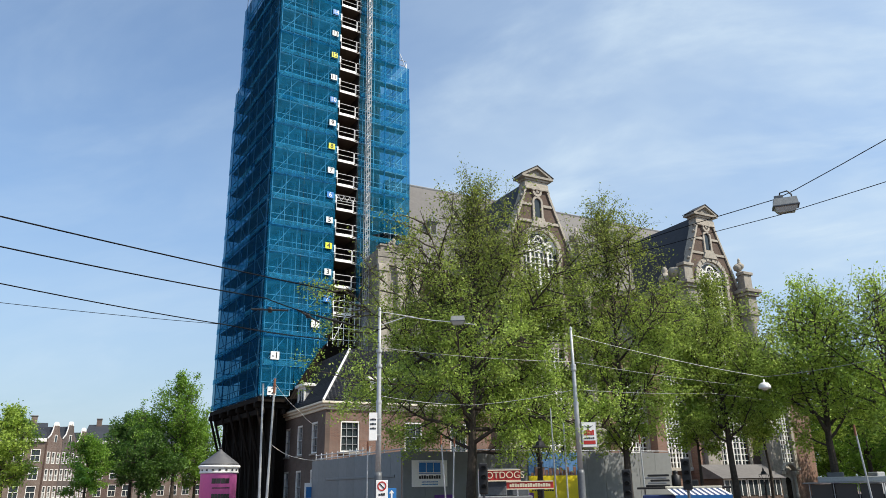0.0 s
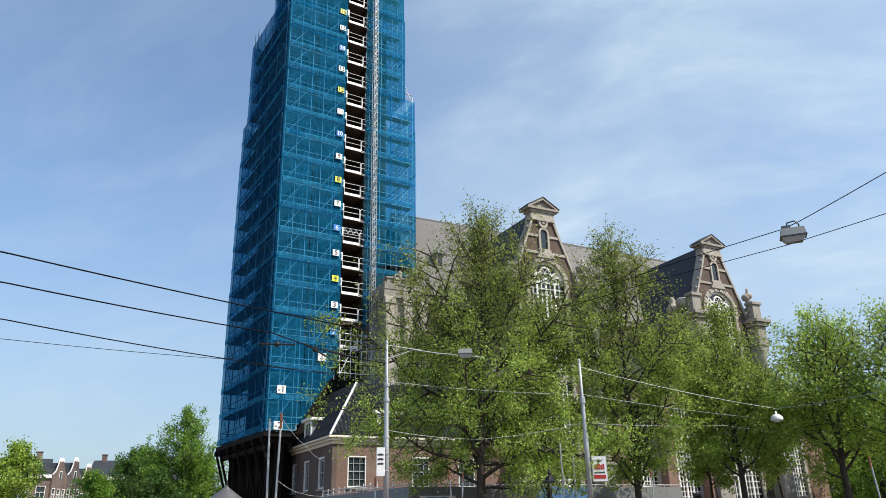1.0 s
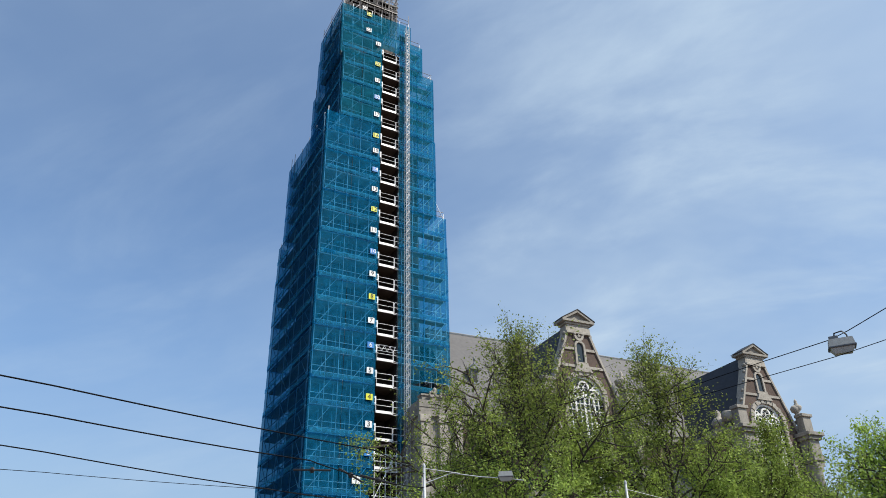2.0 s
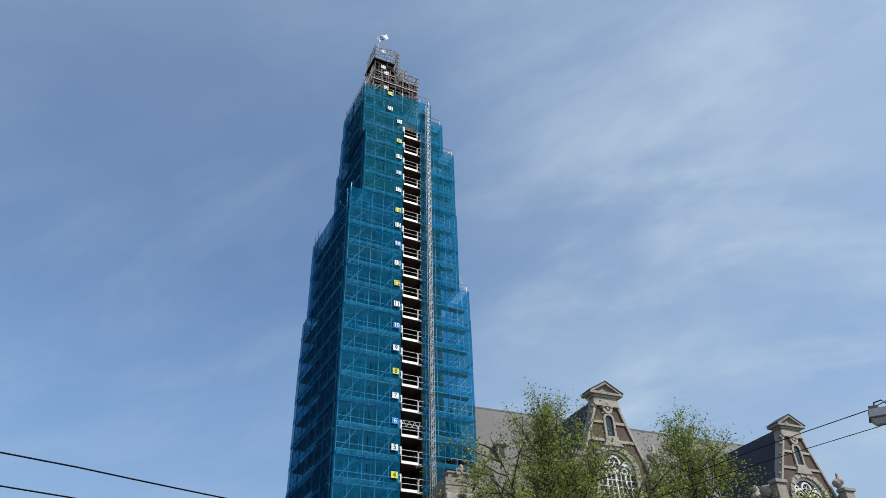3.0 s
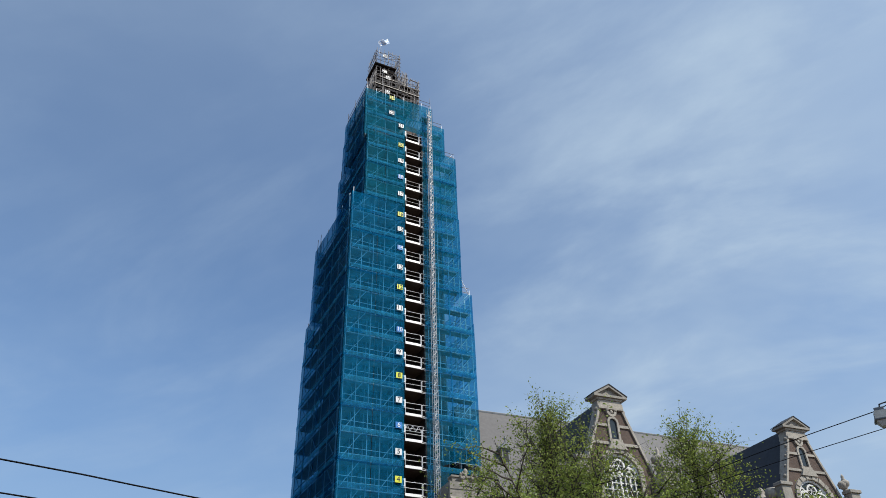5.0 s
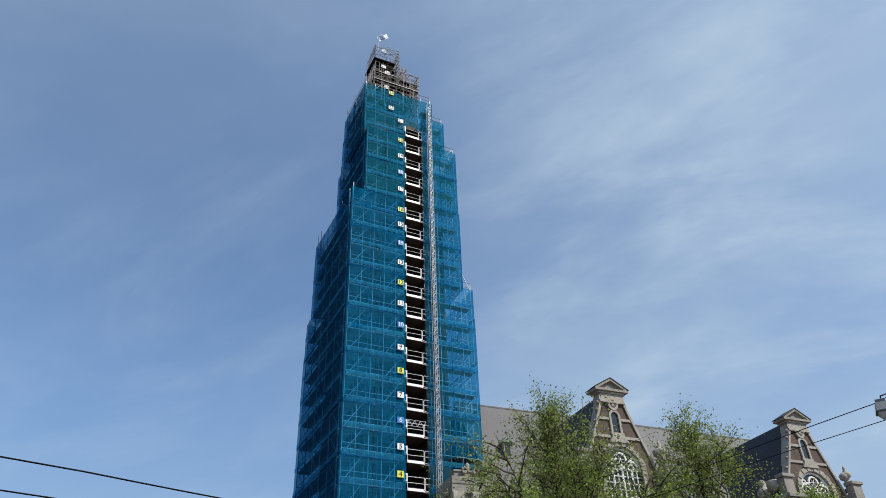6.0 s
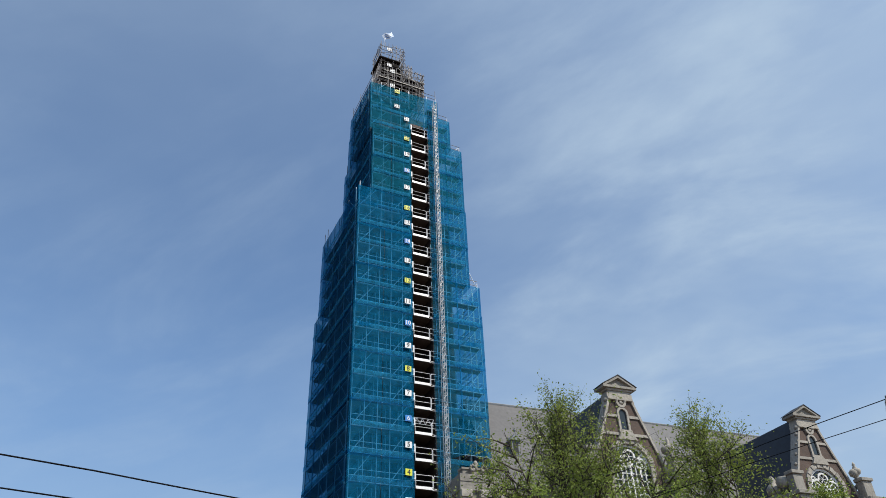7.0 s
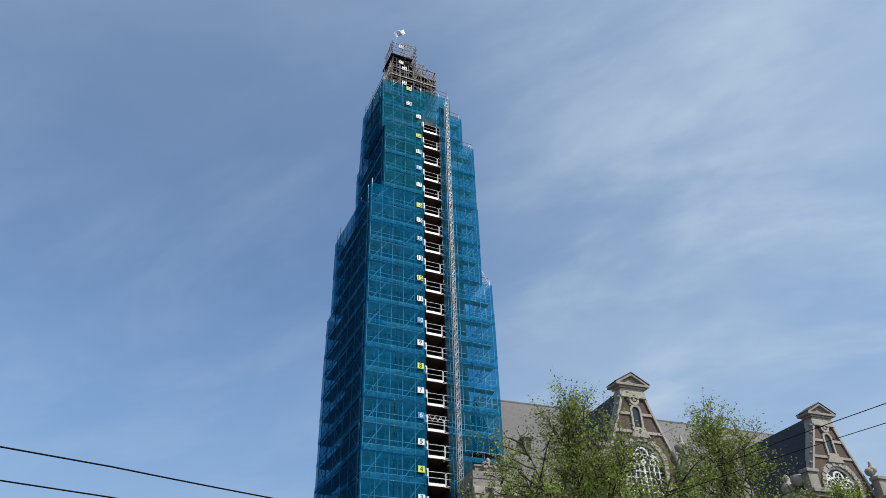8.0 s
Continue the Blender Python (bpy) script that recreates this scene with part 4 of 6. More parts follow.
# hoist mast beside the bay
mast = thing("hoist_mast", "pale steel lattice hoist mast fixed to the scaffold", "hoist mast", TOWER_AT, TOWER_TURN)
_w = 0.19
for a in (-_w, _w):
    for b in (-_w, _w):
        part("mast_tube", Shape().tube((8.58 + a, -0.75 + b, 0.0), (8.58 + a, -0.75 + b, 66.4), 0.034), MAST_GREY, mast)
_l = Shape()
_z, _i = 0.0, 0
while _z < 66:
    for b in (-_w, _w):
        s = 1 if _i % 2 else -1
        _l.tube((8.58 - _w * s, -0.75 + b, _z), (8.58 + _w * s, -0.75 + b, _z + 0.5), 0.022, n=4)
        _l.tube((8.58 - _w, -0.75 + b, _z), (8.58 + _w, -0.75 + b, _z), 0.022, n=4)
    _z, _i = _z + 0.5, _i + 1
tagged(part("mast_lattice", _l, MAST_GREY, mast), kind="stuff")
for i in range(9):
    part("mast_tie", Shape().tube((8.58, -0.5, 20 + 5.2 * i), (9.2, 0.1, 20.3 + 5.2 * i), 0.04), BLACK, mast)

# bare scaffold round the crown
def cage(u0, u1, v0, v1, z0, z1, step, boards):
    us, vs = [u0 + (u1 - u0) * i / 6 for i in range(7)], [v0 + (v1 - v0) * i / 6 for i in range(7)]
    for u in us:
        for v in (v0, v1):
            tube_part("standard", (u, v, z0), (u, v, z1 + 0.3), 1.0, _unit_dark)
    for v in vs[1:-1]:
        for u in (u0, u1):
            tube_part("standard", (u, v, z0), (u, v, z1 + 0.3), 1.0, _unit_dark)
    z, k = z0 + 0.4, 0
    while z < z1:
        for v in (v0, v1):
            tube_part("ledger", (u0 - 0.2, v, z), (u1 + 0.2, v, z), 0.85, _unit_dark)
        for u in (u0, u1):
            tube_part("ledger", (u, v0 - 0.2, z), (u, v1 + 0.2, z), 0.85, _unit_dark)
        if k % 2 == 0:
            tube_part("brace", (u0, v0, z), (u1, v0, min(z1, z + 2 * step)), 0.85, _unit_dark)
            tube_part("brace", (u1, v0 - 0.05, z), ((u0 + u1) / 2, v0 - 0.05, min(z1, z + 2 * step)), 0.85, _unit_dark)
            tube_part("transom", ((u0 + u1) / 2, v0 - 0.3, z + 0.05), ((u0 + u1) / 2, v1 + 0.3, z + 0.05), 0.85, _unit_dark)
            tube_part("brace", (u0, v1, z), (u0, v0, min(z1, z + 2 * step)), 0.85, _unit_dark)
            tube_part("brace", (u1, v1, z), (u1, v0, min(z1, z + 2 * step)), 0.85, _unit_dark)
        z, k = z + step, k + 1
    for zb in boards:
        part("deck", Shape().box(u0 - 0.1, v0 - 0.1, zb, u1 + 0.1, v1 + 0.1, zb + 0.07), TIMBER, scaffold, "dark timber deck boards")
        part("toe_board", Shape().box(u0 - 0.1, v0 - 0.14, zb, u1 + 0.1, v0 - 0.1, zb + 0.09), DECK, scaffold)


cage(2.6, 8.4, 1.9, 6.3, 66.8, 72.8, 0.7, (70.9,))
cage(6.3, 8.6, 2.2, 5.0, 69.0, 74.0, 0.75, (72.4,))
cage(6.2, 7.4, 3.2, 5.4, 73.0, 76.0, 0.8, ())
cage(3.3, 6.5, 3.5, 6.4, 72.8, 79.4, 0.7, (74.2,))
part("roof_sheet", Shape().block(3.0, 3.2, 76.25, 5.9, 6.6, 76.5, 0.05), TIMBER, scaffold, "dark platform under the crown")
for _u, _v in ((0.95, 0.0), (9.1, 0.0), (0.95, 4.0), (0.95, 6.6), (0.0, 12.1), (1.35, 9.2), (1.35, 8.1), (0.0, 11.0), (10.5, 0.4), (3.0, 0.0), (7.0, 0.0)):
    _zt = 67.2 if _v < 8 and _u < 10 else (51.1 if _u < 1 else 59.9)
    tube_part("pole_end", (_u, _v, _zt - 1), (_u, _v, _zt + 2.0), 0.9, _unit_dark)
for _h in (0.55, 1.1):
    tube_part("guard_rail", (0.95, 0.0, 67.2 + _h), (9.1, 0.0, 67.2 + _h), 0.85, _unit_dark)
    tube_part("guard_rail", (0.95, 0.0, 67.2 + _h), (0.95, 6.6, 67.2 + _h), 0.85, _unit_dark)
    tube_part("guard_rail", (9.1, 0.0, 64.2 + _h), (10.5, 0.0, 64.2 + _h), 0.85, _unit_dark)
    tube_part("guard_rail", (10.5, 0.0, 59.9 + _h), (12.05, 0.0, 59.9 + _h), 0.85, _unit_dark)
    tube_part("guard_rail", (12.0, 0.0, 41.5 + _h), (13.12, 0.0, 41.5 + _h), 0.85, _unit_dark)
tube_part("brace", (12.0, 0.0, 44.0), (13.12, 0.0, 41.7))
flag = thing("flag", "white and blue flag furled round a pole at the top", "flag", TOWER_AT, TOWER_TURN)
part("flagpole", Shape().tube((3.6, 3.5, 78.4), (3.75, 3.5, 81.0), 0.035), STEEL, flag)


def flying(a, b):
    """Flag cloth streaming up and away from the pole, rippled along its length."""
    ripple = 0.14 * math.sin(6.5 * a + 2.0 * b)
    return Vector((3.72 + 1.35 * a - 0.28 * b, 3.5 + ripple, 80.15 + 1.15 * a + 0.85 * b + 0.12 * math.sin(8 * a))), Vector((0, -1, 0))


part("flag_cloth", cloth(6, 10, flying, 0.15, 3), paint("flag_white", (0.58, 0.64, 0.72)), flag, smooth=True)
for _i in range(3):
    part("flag_stripe", cloth(2, 10, lambda a, b: (flying(0.08 + 0.8 * a, 0.16 + 0.26 * _i + 0.12 * b)[0] + Vector((0, -0.03, 0)), Vector((0, -1, 0))), 0.1, 3), NUM_B, flag, "blue stripe", smooth=True)
# rakers that climb from the netting's western edge to the crown
for _v in (0.2, 1.6, 3.0, 4.4):
    tube_part("raker", (0.95, _v, 66.9), (3.3, 3.5 + 0.4 * _v, 75.4), 0.9, _unit_dark)
    tube_part("raker", (1.7, _v, 66.9), (3.3, 3.5 + 0.4 * _v, 73.4), 0.9, _unit_dark)
for _k in range(6):
    _f = 0.1 + 0.13 * _k
    tube_part("standard", (0.95 + 2.35 * _f, 0.2 + 3.4 * _f, 66.9), (0.95 + 2.35 * _f, 0.2 + 3.4 * _f, 67.9 + 8.5 * _f), 0.9, _unit_dark)
    tube_part("standard", (0.95 + 2.35 * _f, 4.4 + 0.9 * _f, 66.9), (0.95 + 2.35 * _f, 4.4 + 0.9 * _f, 67.7 + 8.5 * _f), 0.9, _unit_dark)
for _z, _f in ((68.6, 0.2), (70.3, 0.4), (72.0, 0.6), (73.7, 0.8)):
    tube_part("ledger", (0.95 + 2.35 * _f, 0.2 + 3.4 * _f, _z), (0.95 + 2.35 * _f, 4.4 + 0.9 * _f, _z), 0.85, _unit_dark)
    tube_part("ledger", (0.95 + 2.35 * _f, 0.2 + 3.4 * _f, _z), (3.6, 0.2 + 3.4 * _f, _z), 0.85, _unit_dark)

# undercroft: platform, shade boards and dark timber legs below the netting
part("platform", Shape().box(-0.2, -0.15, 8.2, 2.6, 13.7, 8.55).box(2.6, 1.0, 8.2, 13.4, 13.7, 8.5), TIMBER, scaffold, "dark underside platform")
# near-black boards added behind the legs to imitate the undercroft's deep shade
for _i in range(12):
    part("shade_board", Shape().block(1.52, 0.35 + 1.11 * _i, 0.0, 1.6, 1.44 + 1.11 * _i, 8.15, 0.01), TIMBER, scaffold, "near-black board that imitates the undercroft's shade")
# more added on the south, for the shade under the netting's cut edge
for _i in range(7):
    part("shade_board", Shape().block(1.62 + 1.0 * _i, 1.8, 0.0, 2.6 + 1.0 * _i, 1.88, 16.4, 0.01), TIMBER, scaffold, "near-black board that imitates the undercroft's shade")
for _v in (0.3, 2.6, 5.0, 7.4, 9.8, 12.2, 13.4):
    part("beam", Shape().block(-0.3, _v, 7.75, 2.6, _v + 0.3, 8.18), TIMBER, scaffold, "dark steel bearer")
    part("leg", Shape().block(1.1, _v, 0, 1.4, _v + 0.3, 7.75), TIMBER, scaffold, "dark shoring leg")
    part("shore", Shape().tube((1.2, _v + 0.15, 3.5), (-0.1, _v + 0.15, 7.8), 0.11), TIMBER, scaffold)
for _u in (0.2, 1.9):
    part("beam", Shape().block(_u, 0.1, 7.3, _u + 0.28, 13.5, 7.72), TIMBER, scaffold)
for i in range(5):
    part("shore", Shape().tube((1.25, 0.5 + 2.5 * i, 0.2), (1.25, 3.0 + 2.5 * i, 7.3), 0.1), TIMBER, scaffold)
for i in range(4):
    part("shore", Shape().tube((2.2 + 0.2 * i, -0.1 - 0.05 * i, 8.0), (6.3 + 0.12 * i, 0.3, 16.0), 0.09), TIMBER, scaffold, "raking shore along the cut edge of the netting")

# ---------------------------------------------------------------- the sexton's house
HX, HY, EAVE = 17.3, 50.5, 7.44
house = thing("house", "two storey brick house with a black tiled hipped roof", "house")
HX1, HY1 = 30.4, 60.5


def wall_with_windows(name, along, fixed, a0, a1, z1, holes, mat, parent, thick=0.35):
    """An upright wall with real openings; along X at y=fixed, or along Y at x=fixed."""
    s = Shape()
    xs = sorted({a0, a1, *[h[0] for h in holes], *[h[1] for h in holes]})
    for p, q in zip(xs, xs[1:]):
        z = 0.0
        for h in sorted((h for h in holes if h[0] <= p and q <= h[1]), key=lambda h: h[2]):
            (s.box(p, fixed, z, q, fixed + thick, h[2]) if along == "X" else s.box(fixed, p, z, fixed + thick, q, h[2]))
            z = h[3]
        (s.box(p, fixed, z, q, fixed + thick, z1) if along == "X" else s.box(fixed, p, z, fixed + thick, q, z1))
    return part(name, s, mat, parent)


def sash_window(along, fixed, a0, a1, z0, z1, parent, rows=4, cols=3):
    """White box frame, glazing bars, sill and dark glass in an opening."""
    put = (lambda s, p, d0, z, q, d1, w: s.box(p, fixed + d0, z, q, fixed + d1, w)) if along == "X" else (lambda s, p, d0, z, q, d1, w: s.box(fixed + d0, p, z, fixed + d1, q, w))
    win = part("window", put(Shape(), a0, 0.16, z0, a1, 0.18, z1), GLASS, parent, "tall sash window with white frame")
    fr = Shape()
    for p, q in ((a0, a0 + 0.08), (a1 - 0.08, a1)):
        put(fr, p, 0.02, z0, q, 0.15, z1)
    for z, w in ((z0, z0 + 0.1), (z1 - 0.12, z1)):
        put(fr, a0 + 0.08, 0.02, z, a1 - 0.08, 0.15, w)
    part("window_frame", fr, WHITE, win)
    br = Shape()
    for i in range(1, cols):
        x = a0 + (a1 - a0) * i / cols
        put(br, x - 0.014, 0.08, z0 + 0.1, x + 0.02, 0.155, z1 - 0.12)
    for j in range(1, rows):
        z, w = z0 + (z1 - z0) * j / rows, (0.035 if j == rows // 2 else 0.013)
        put(br, a0 + 0.08, 0.07, z - w, a1 - 0.08, 0.153, z + w)
    part("glazing", br, MAST_GREY, win)
    part("window_sill", put(Shape(), a0 - 0.08, -0.12, z0 - 0.12, a1 + 0.08, 0.0, z0 - 0.001), STONE, win)
    return win


_ww = [(52.15, 53.5), (55.7, 57.0), (58.9, 60.1)]
_wz = [(0.6, 2.95), (4.05, 6.25)]
_holes = [(a, b, z, w) for a, b in _ww for z, w in _wz]
wall_with_windows("wall", "Y", HX, HY, HY1, EAVE - 0.5, _holes, HOUSE_W_SHADE, house)
for a, b, z, w in _holes:
    sash_window("Y", HX, a, b, z, w, house)
_sw = [(18.45, 19.85), (23.4, 24.8), (27.2, 28.6)]
_holes = [(a, b, z, w) for a, b in _sw for z, w in ((0.7, 2.95), (4.05, 6.2))]
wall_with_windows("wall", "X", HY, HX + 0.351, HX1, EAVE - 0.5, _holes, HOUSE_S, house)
for a, b, z, w in _holes:
    sash_window("X", HY, a, b, z, w, house)
part("back_wall", Shape().box(HX + 0.351, HY1 - 0.3, 0, HX1, HY1, EAVE - 0.5).box(HX1 - 0.3, HY + 0.36, 0, HX1, HY1 - 0.31, EAVE - 0.5), HOUSE_S, house)
part("floor_slab", Shape().box(HX + 0.36, HY + 0.36, 3.3, HX1 - 0.31, HY1 - 0.31, 3.5), DECK, house)
part("cornice", Shape().block(HX - 0.12, HY - 0.12, EAVE - 0.5, HX1, HY1, EAVE - 0.28).block(HX - 0.28, HY - 0.28, EAVE - 0.28, HX1, HY1, EAVE - 0.1).block(HX - 0.42, HY - 0.42, EAVE - 0.1, HX1, HY1, EAVE + 0.06), CREAM, house, "cream painted wooden cornice")
RISE, RUN = 4.3, 3.0
_e, _h = EAVE + 0.07, EAVE + 0.07 + RISE
_x0, _y0, _y1 = HX - 0.3, HY - 0.3, HY1
part("roof", Shape().add([(_x0, _y0, _e), (HX1, _y0, _e), (HX1, _y1, _e), (_x0, _y1, _e), (_x0 + RUN, _y0 + RUN, _h), (HX1, _y0 + RUN, _h), (HX1, _y1, _h), (_x0 + RUN, _y1, _h)],
                         [(0, 1, 5, 4), (0, 4, 7, 3), (4, 5, 6, 7), (1, 2, 6, 5), (2, 3, 7, 6), (0, 3, 2, 1)]), TILE_DARK, house, "black tiled hipped roof")
part("hip_flashing", Shape().tube((_x0, _y0, _e + 0.05), (_x0 + RUN, _y0 + RUN, _h + 0.05), 0.085), PAINTED_STEEL, house, "pale lead hip flashing")
# courses of tiles on the south and west slopes, each lapping the one below
_n = 26
for _i in range(_n):
    _f, _g = _i / _n, (_i + 1.15) / _n
    _a, _b = RUN * _f, RUN * min(_g, 1.0)
    _za, _zb = _e + RISE * _f + 0.10, _e + RISE * min(_g, 1.0) + 0.04
    _row = Shape()
    _m = int((HX1 - _x0 - _a) / 0.3)
    for _k in range(_m):
        _p = HX1 - 0.3 * (_k + 1)
        _q = HX1 - 0.3 * _k - 0.012
        if _p < _x0 + _b:
            continue
        _row.add([(_p, _y0 + _a, _za - 0.03), ((_p + _q) / 2, _y0 + _a - 0.02, _za + 0.05), (_q, _y0 + _a, _za - 0.01), (_q, _y0 + _b, _zb - 0.01), ((_p + _q) / 2, _y0 + _b - 0.02, _zb + 0.05), (_p, _y0 + _b, _zb - 0.03)],
                 [(0, 1, 4, 5), (1, 2, 3, 4)])
    tagged(part("tile_course", _row, TILE_DARK, house), kind="stuff")
    _row = Shape()
    for _k in range(int((HY1 - _y0 - _a) / 0.3)):
        _p, _q = HY1 - 0.3 * (_k + 1), HY1 - 0.3 * _k - 0.012
        if _p < _y0 + _b:
            continue
        _row.add([(_x0 + _a, _p, _za - 0.03), (_x0 + _a - 0.02, (_p + _q) / 2, _za + 0.05), (_x0 + _a, _q, _za - 0.01), (_x0 + _b, _q, _zb - 0.01), (_x0 + _b - 0.02, (_p + _q) / 2, _zb + 0.05), (_x0 + _b, _p, _zb - 0.03)],
                 [(0, 1, 4, 5), (1, 2, 3, 4)])
    tagged(part("tile_course", _row, TILE_DARK, house), kind="stuff")


def dormer(at, turn, parent):
    """A white dormer with a window, flat cornice and lead cheeks; its front faces -Y before the turn."""
    d = part("dormer", Shape().box(-0.65, 0.0, 0.0, 0.65, 1.3, 1.15), LEAD, parent, "white painted dormer window")
    d.matrix_basis = pose(*at, 0, 0, turn) @ Matrix.Diagonal((1.15, 1.15, 1.15, 1))
    part("dormer_frame", Shape().box(-0.75, -0.08, 0, -0.5, -0.002, 1.15).box(0.5, -0.08, 0, 0.75, -0.002, 1.15).box(-0.5, -0.08, 0, 0.5, -0.002, 0.12).box(-0.5, -0.08, 1.0, 0.5, -0.002, 1.15).box(-0.03, -0.06, 0.12, 0.03, -0.002, 1.0), WHITE, d)
    part("dormer_glass", Shape().box(-0.5, -0.02, 0.12, 0.5, -0.001, 1.0), GLASS, d)
    part("dormer_roof", Shape().block(-0.95, -0.25, 1.15, 0.95, 1.9, 1.36, 0.03), WHITE, d, "flat white dormer roof")
    return d


dormer((HX + 0.1, HY + 6.0, EAVE + 0.42), -90, house)
dormer((21.6, HY + 0.35, EAVE + 0.42), 0, house)

# ---------------------------------------------------------------- trees
def leaf_mesh(points, size, mat, rng):
    """Many single leaves: small folded blades, each turned its own way."""
    n = len(points)
    p = np.array(points)
    nrm = rng.normal(size=(n, 3)) + np.array([0, 0, 0.7])
    nrm /= np.linalg.norm(nrm, axis=1)[:, None]
    a = np.cross(nrm, rng.normal(size=(n, 3)))
    a /= np.linalg.norm(a, axis=1)[:, None]
    b = np.cross(nrm, a)
    s = size * rng.uniform(0.6, 1.35, (n, 1))
    v = np.empty((n, 4, 3))
    v[:, 0], v[:, 1], v[:, 2], v[:, 3] = p - a * s * 0.62, p - b * s * 0.36 + nrm * s * 0.1, p + a * s * 0.62, p + b * s * 0.36 + nrm * s * 0.1
    me = bpy.data.meshes.new("crown")
    me.vertices.add(4 * n)
    me.vertices.foreach_set("co", v.ravel())
    me.loops.add(6 * n)
    me.polygons.add(2 * n)
    base = np.arange(n)[:, None] * 4
    me.loops.foreach_set("vertex_index", (base + np.array([0, 1, 2, 0, 2, 3])).ravel())
    me.polygons.foreach_set("loop_start", np.arange(2 * n) * 3)
    me.update(calc_edges=True)
    me.materials.append(mat)
    return me


def tree(at, height, low, radius, seed, mat, leaves, leaf=0.12, trunk=0.2, peak=0.35, bare=0.0, limbs=26, rise=50, lean=(0, 0), label="", drop=0.0, twig=0.9):
    """A tree: tapered trunk, ascending limbs, branches and twigs, and single leaves along the twigs.
    peak: where between crown foot and top it is widest; bare: how much the upper twigs are still without leaves."""
    rng = np.random.default_rng(seed)
    wood, pts = Shape(), []

    def limb(p, d, length, r, bend, segs):
        line, q, v = [p], p.copy(), d.normalized()
        for i in range(segs):
            v = (v + Vector(rng.normal(0, 0.16, 3)) + Vector((0, 0, bend))).normalized()
            q = q + v * (length / segs)
            line.append(q.copy())
        for i in range(segs):
            wood.tube(line[i], line[i + 1], r * (1 - 0.85 * i / segs), r * (1 - 0.85 * (i + 1) / segs), 5 if r > 0.03 else 4)
        return line

    # leader
    stem = [Vector((0, 0, 0))]
    k = 9
    for i in range(1, k + 1):
        f = i / k
        stem.append(Vector((lean[0] * f + rng.normal(0, 0.12) * f, lean[1] * f + rng.normal(0, 0.12) * f, height * 0.9 * f)))
    rad = [trunk * (1 - 0.9 * (i / k) ** 0.8) for i in range(k + 1)]
    wood.tube(stem[0], stem[0] + (stem[1] - stem[0]) * 0.25, trunk * 1.5, trunk * 1.06, 10)
    for i in range(k):
        wood.tube(stem[i], stem[i + 1], rad[i], rad[i + 1], 9)

    def on_stem(z):
        f = min(max(z / (height * 0.9), 0), 0.999) * k
        i = int(f)
        return stem[i].lerp(stem[i + 1], f - i), rad[i] + (rad[i + 1] - rad[i]) * (f - i)

    for j in range(limbs):
        f = (j + rng.uniform(0, 0.8)) / limbs
        z = low + (height * 0.9 - low) * f * 0.93
        p, r = on_stem(z)
        w = (0.35 + 0.65 * (f / peak) ** 0.6) if f < peak else ((1 - f) / (1 - peak)) ** 0.75 * 0.9 + 0.10
        length = radius * w * rng.uniform(0.75, 1.2) / math.cos(radians(rise * 0.7))
        az = j * 2.39996 + rng.normal(0, 0.35)
        el = radians(rise * rng.uniform(0.55, 1.15) - drop * (1 - f))
        d = Vector((math.cos(az) * math.cos(el), math.sin(az) * math.cos(el), math.sin(el)))
        main = limb(p, d, length, min(r * 0.62, 0.02 + 0.022 * length), 0.05, 6)
        nb = max(4, int(length * 2.2))
        for b in range(nb):
            g = 0.22 + 0.78 * (b + rng.uniform(0, 1)) / nb
            i = min(int(g * 6), 5)
            q = main[i].lerp(main[i + 1], g * 6 - i)
            way = (main[i + 1] - main[i]).normalized()
            side = (way.cross(Vector(rng.normal(0, 1, 3)))).normalized()
            sub = limb(q, way * 0.6 + side * 0.8, length * rng.uniform(0.22, 0.42) * (1.15 - 0.5 * g) + 0.3, 0.018 + 0.004 * length, 0.02 - 0.02 * drop / 30, 3)
            for tw in range(5):
                h = rng.uniform(0.15, 1.0) * 2.999
                i2 = int(h)
                q2 = sub[i2].lerp(sub[i2 + 1], h - i2)
                t = limb(q2, (sub[i2 + 1] - sub[i2]).normalized() * 0.7 + Vector(rng.normal(0, 0.6, 3)), twig * rng.uniform(0.5, 1.15), 0.009, 0.0, 2)
                keep = 1.0 - bare * min(1.0, max(0.0, (t[2].z / height - 0.45)) / 0.5)
                pts.append((t, max(0.06, keep) * rng.uniform(0.1, 1.7) * (0.55 + 1.5 * max(0.0, 0.75 - t[2].z / height))))
    # upright shoots at the top
    for j in range(int(limbs * 0.5)):
        p, r = on_stem(height * rng.uniform(0.5, 0.9))
        az, sp = rng.uniform(0, 6.28), rng.uniform(0.05, 0.42)
        d = Vector((math.cos(az) * sp, math.sin(az) * sp, 1.0))
        shoot = limb(p, d, max(0.8, (height - p.z) * rng.uniform(0.7, 1.05)), 0.028, 0.05, 5)
        for b in range(12):
            h = rng.uniform(0.2, 1.0) * 4.999
            i = int(h)
            t = limb(shoot[i].lerp(shoot[i + 1], h - i), (shoot[i + 1] - shoot[i]).normalized() * 0.9 + Vector(rng.normal(0, 0.45, 3)), twig * rng.uniform(0.4, 0.9), 0.008, 0.02, 2)
            pts.append((t, (1.0 - 0.8 * bare) * rng.uniform(0.2, 1.2)))
    total = sum(w for _, w in pts)
    spots = []
    for t, w in pts:
        for _ in range(int(leaves * w / total + rng.uniform(0, 1))):
            h = rng.uniform(0.1, 2.0)
            i = min(int(h), 1)
            spots.append(t[i].lerp(t[i + 1], h - i) + Vector(rng.normal(0, 0.13 + leaf * 0.35, 3)))
    ob = thing("tree", label, "tree", (*at, 0), rng.uniform(0, 360) if lean == (0, 0) else 0, "trees on the square")
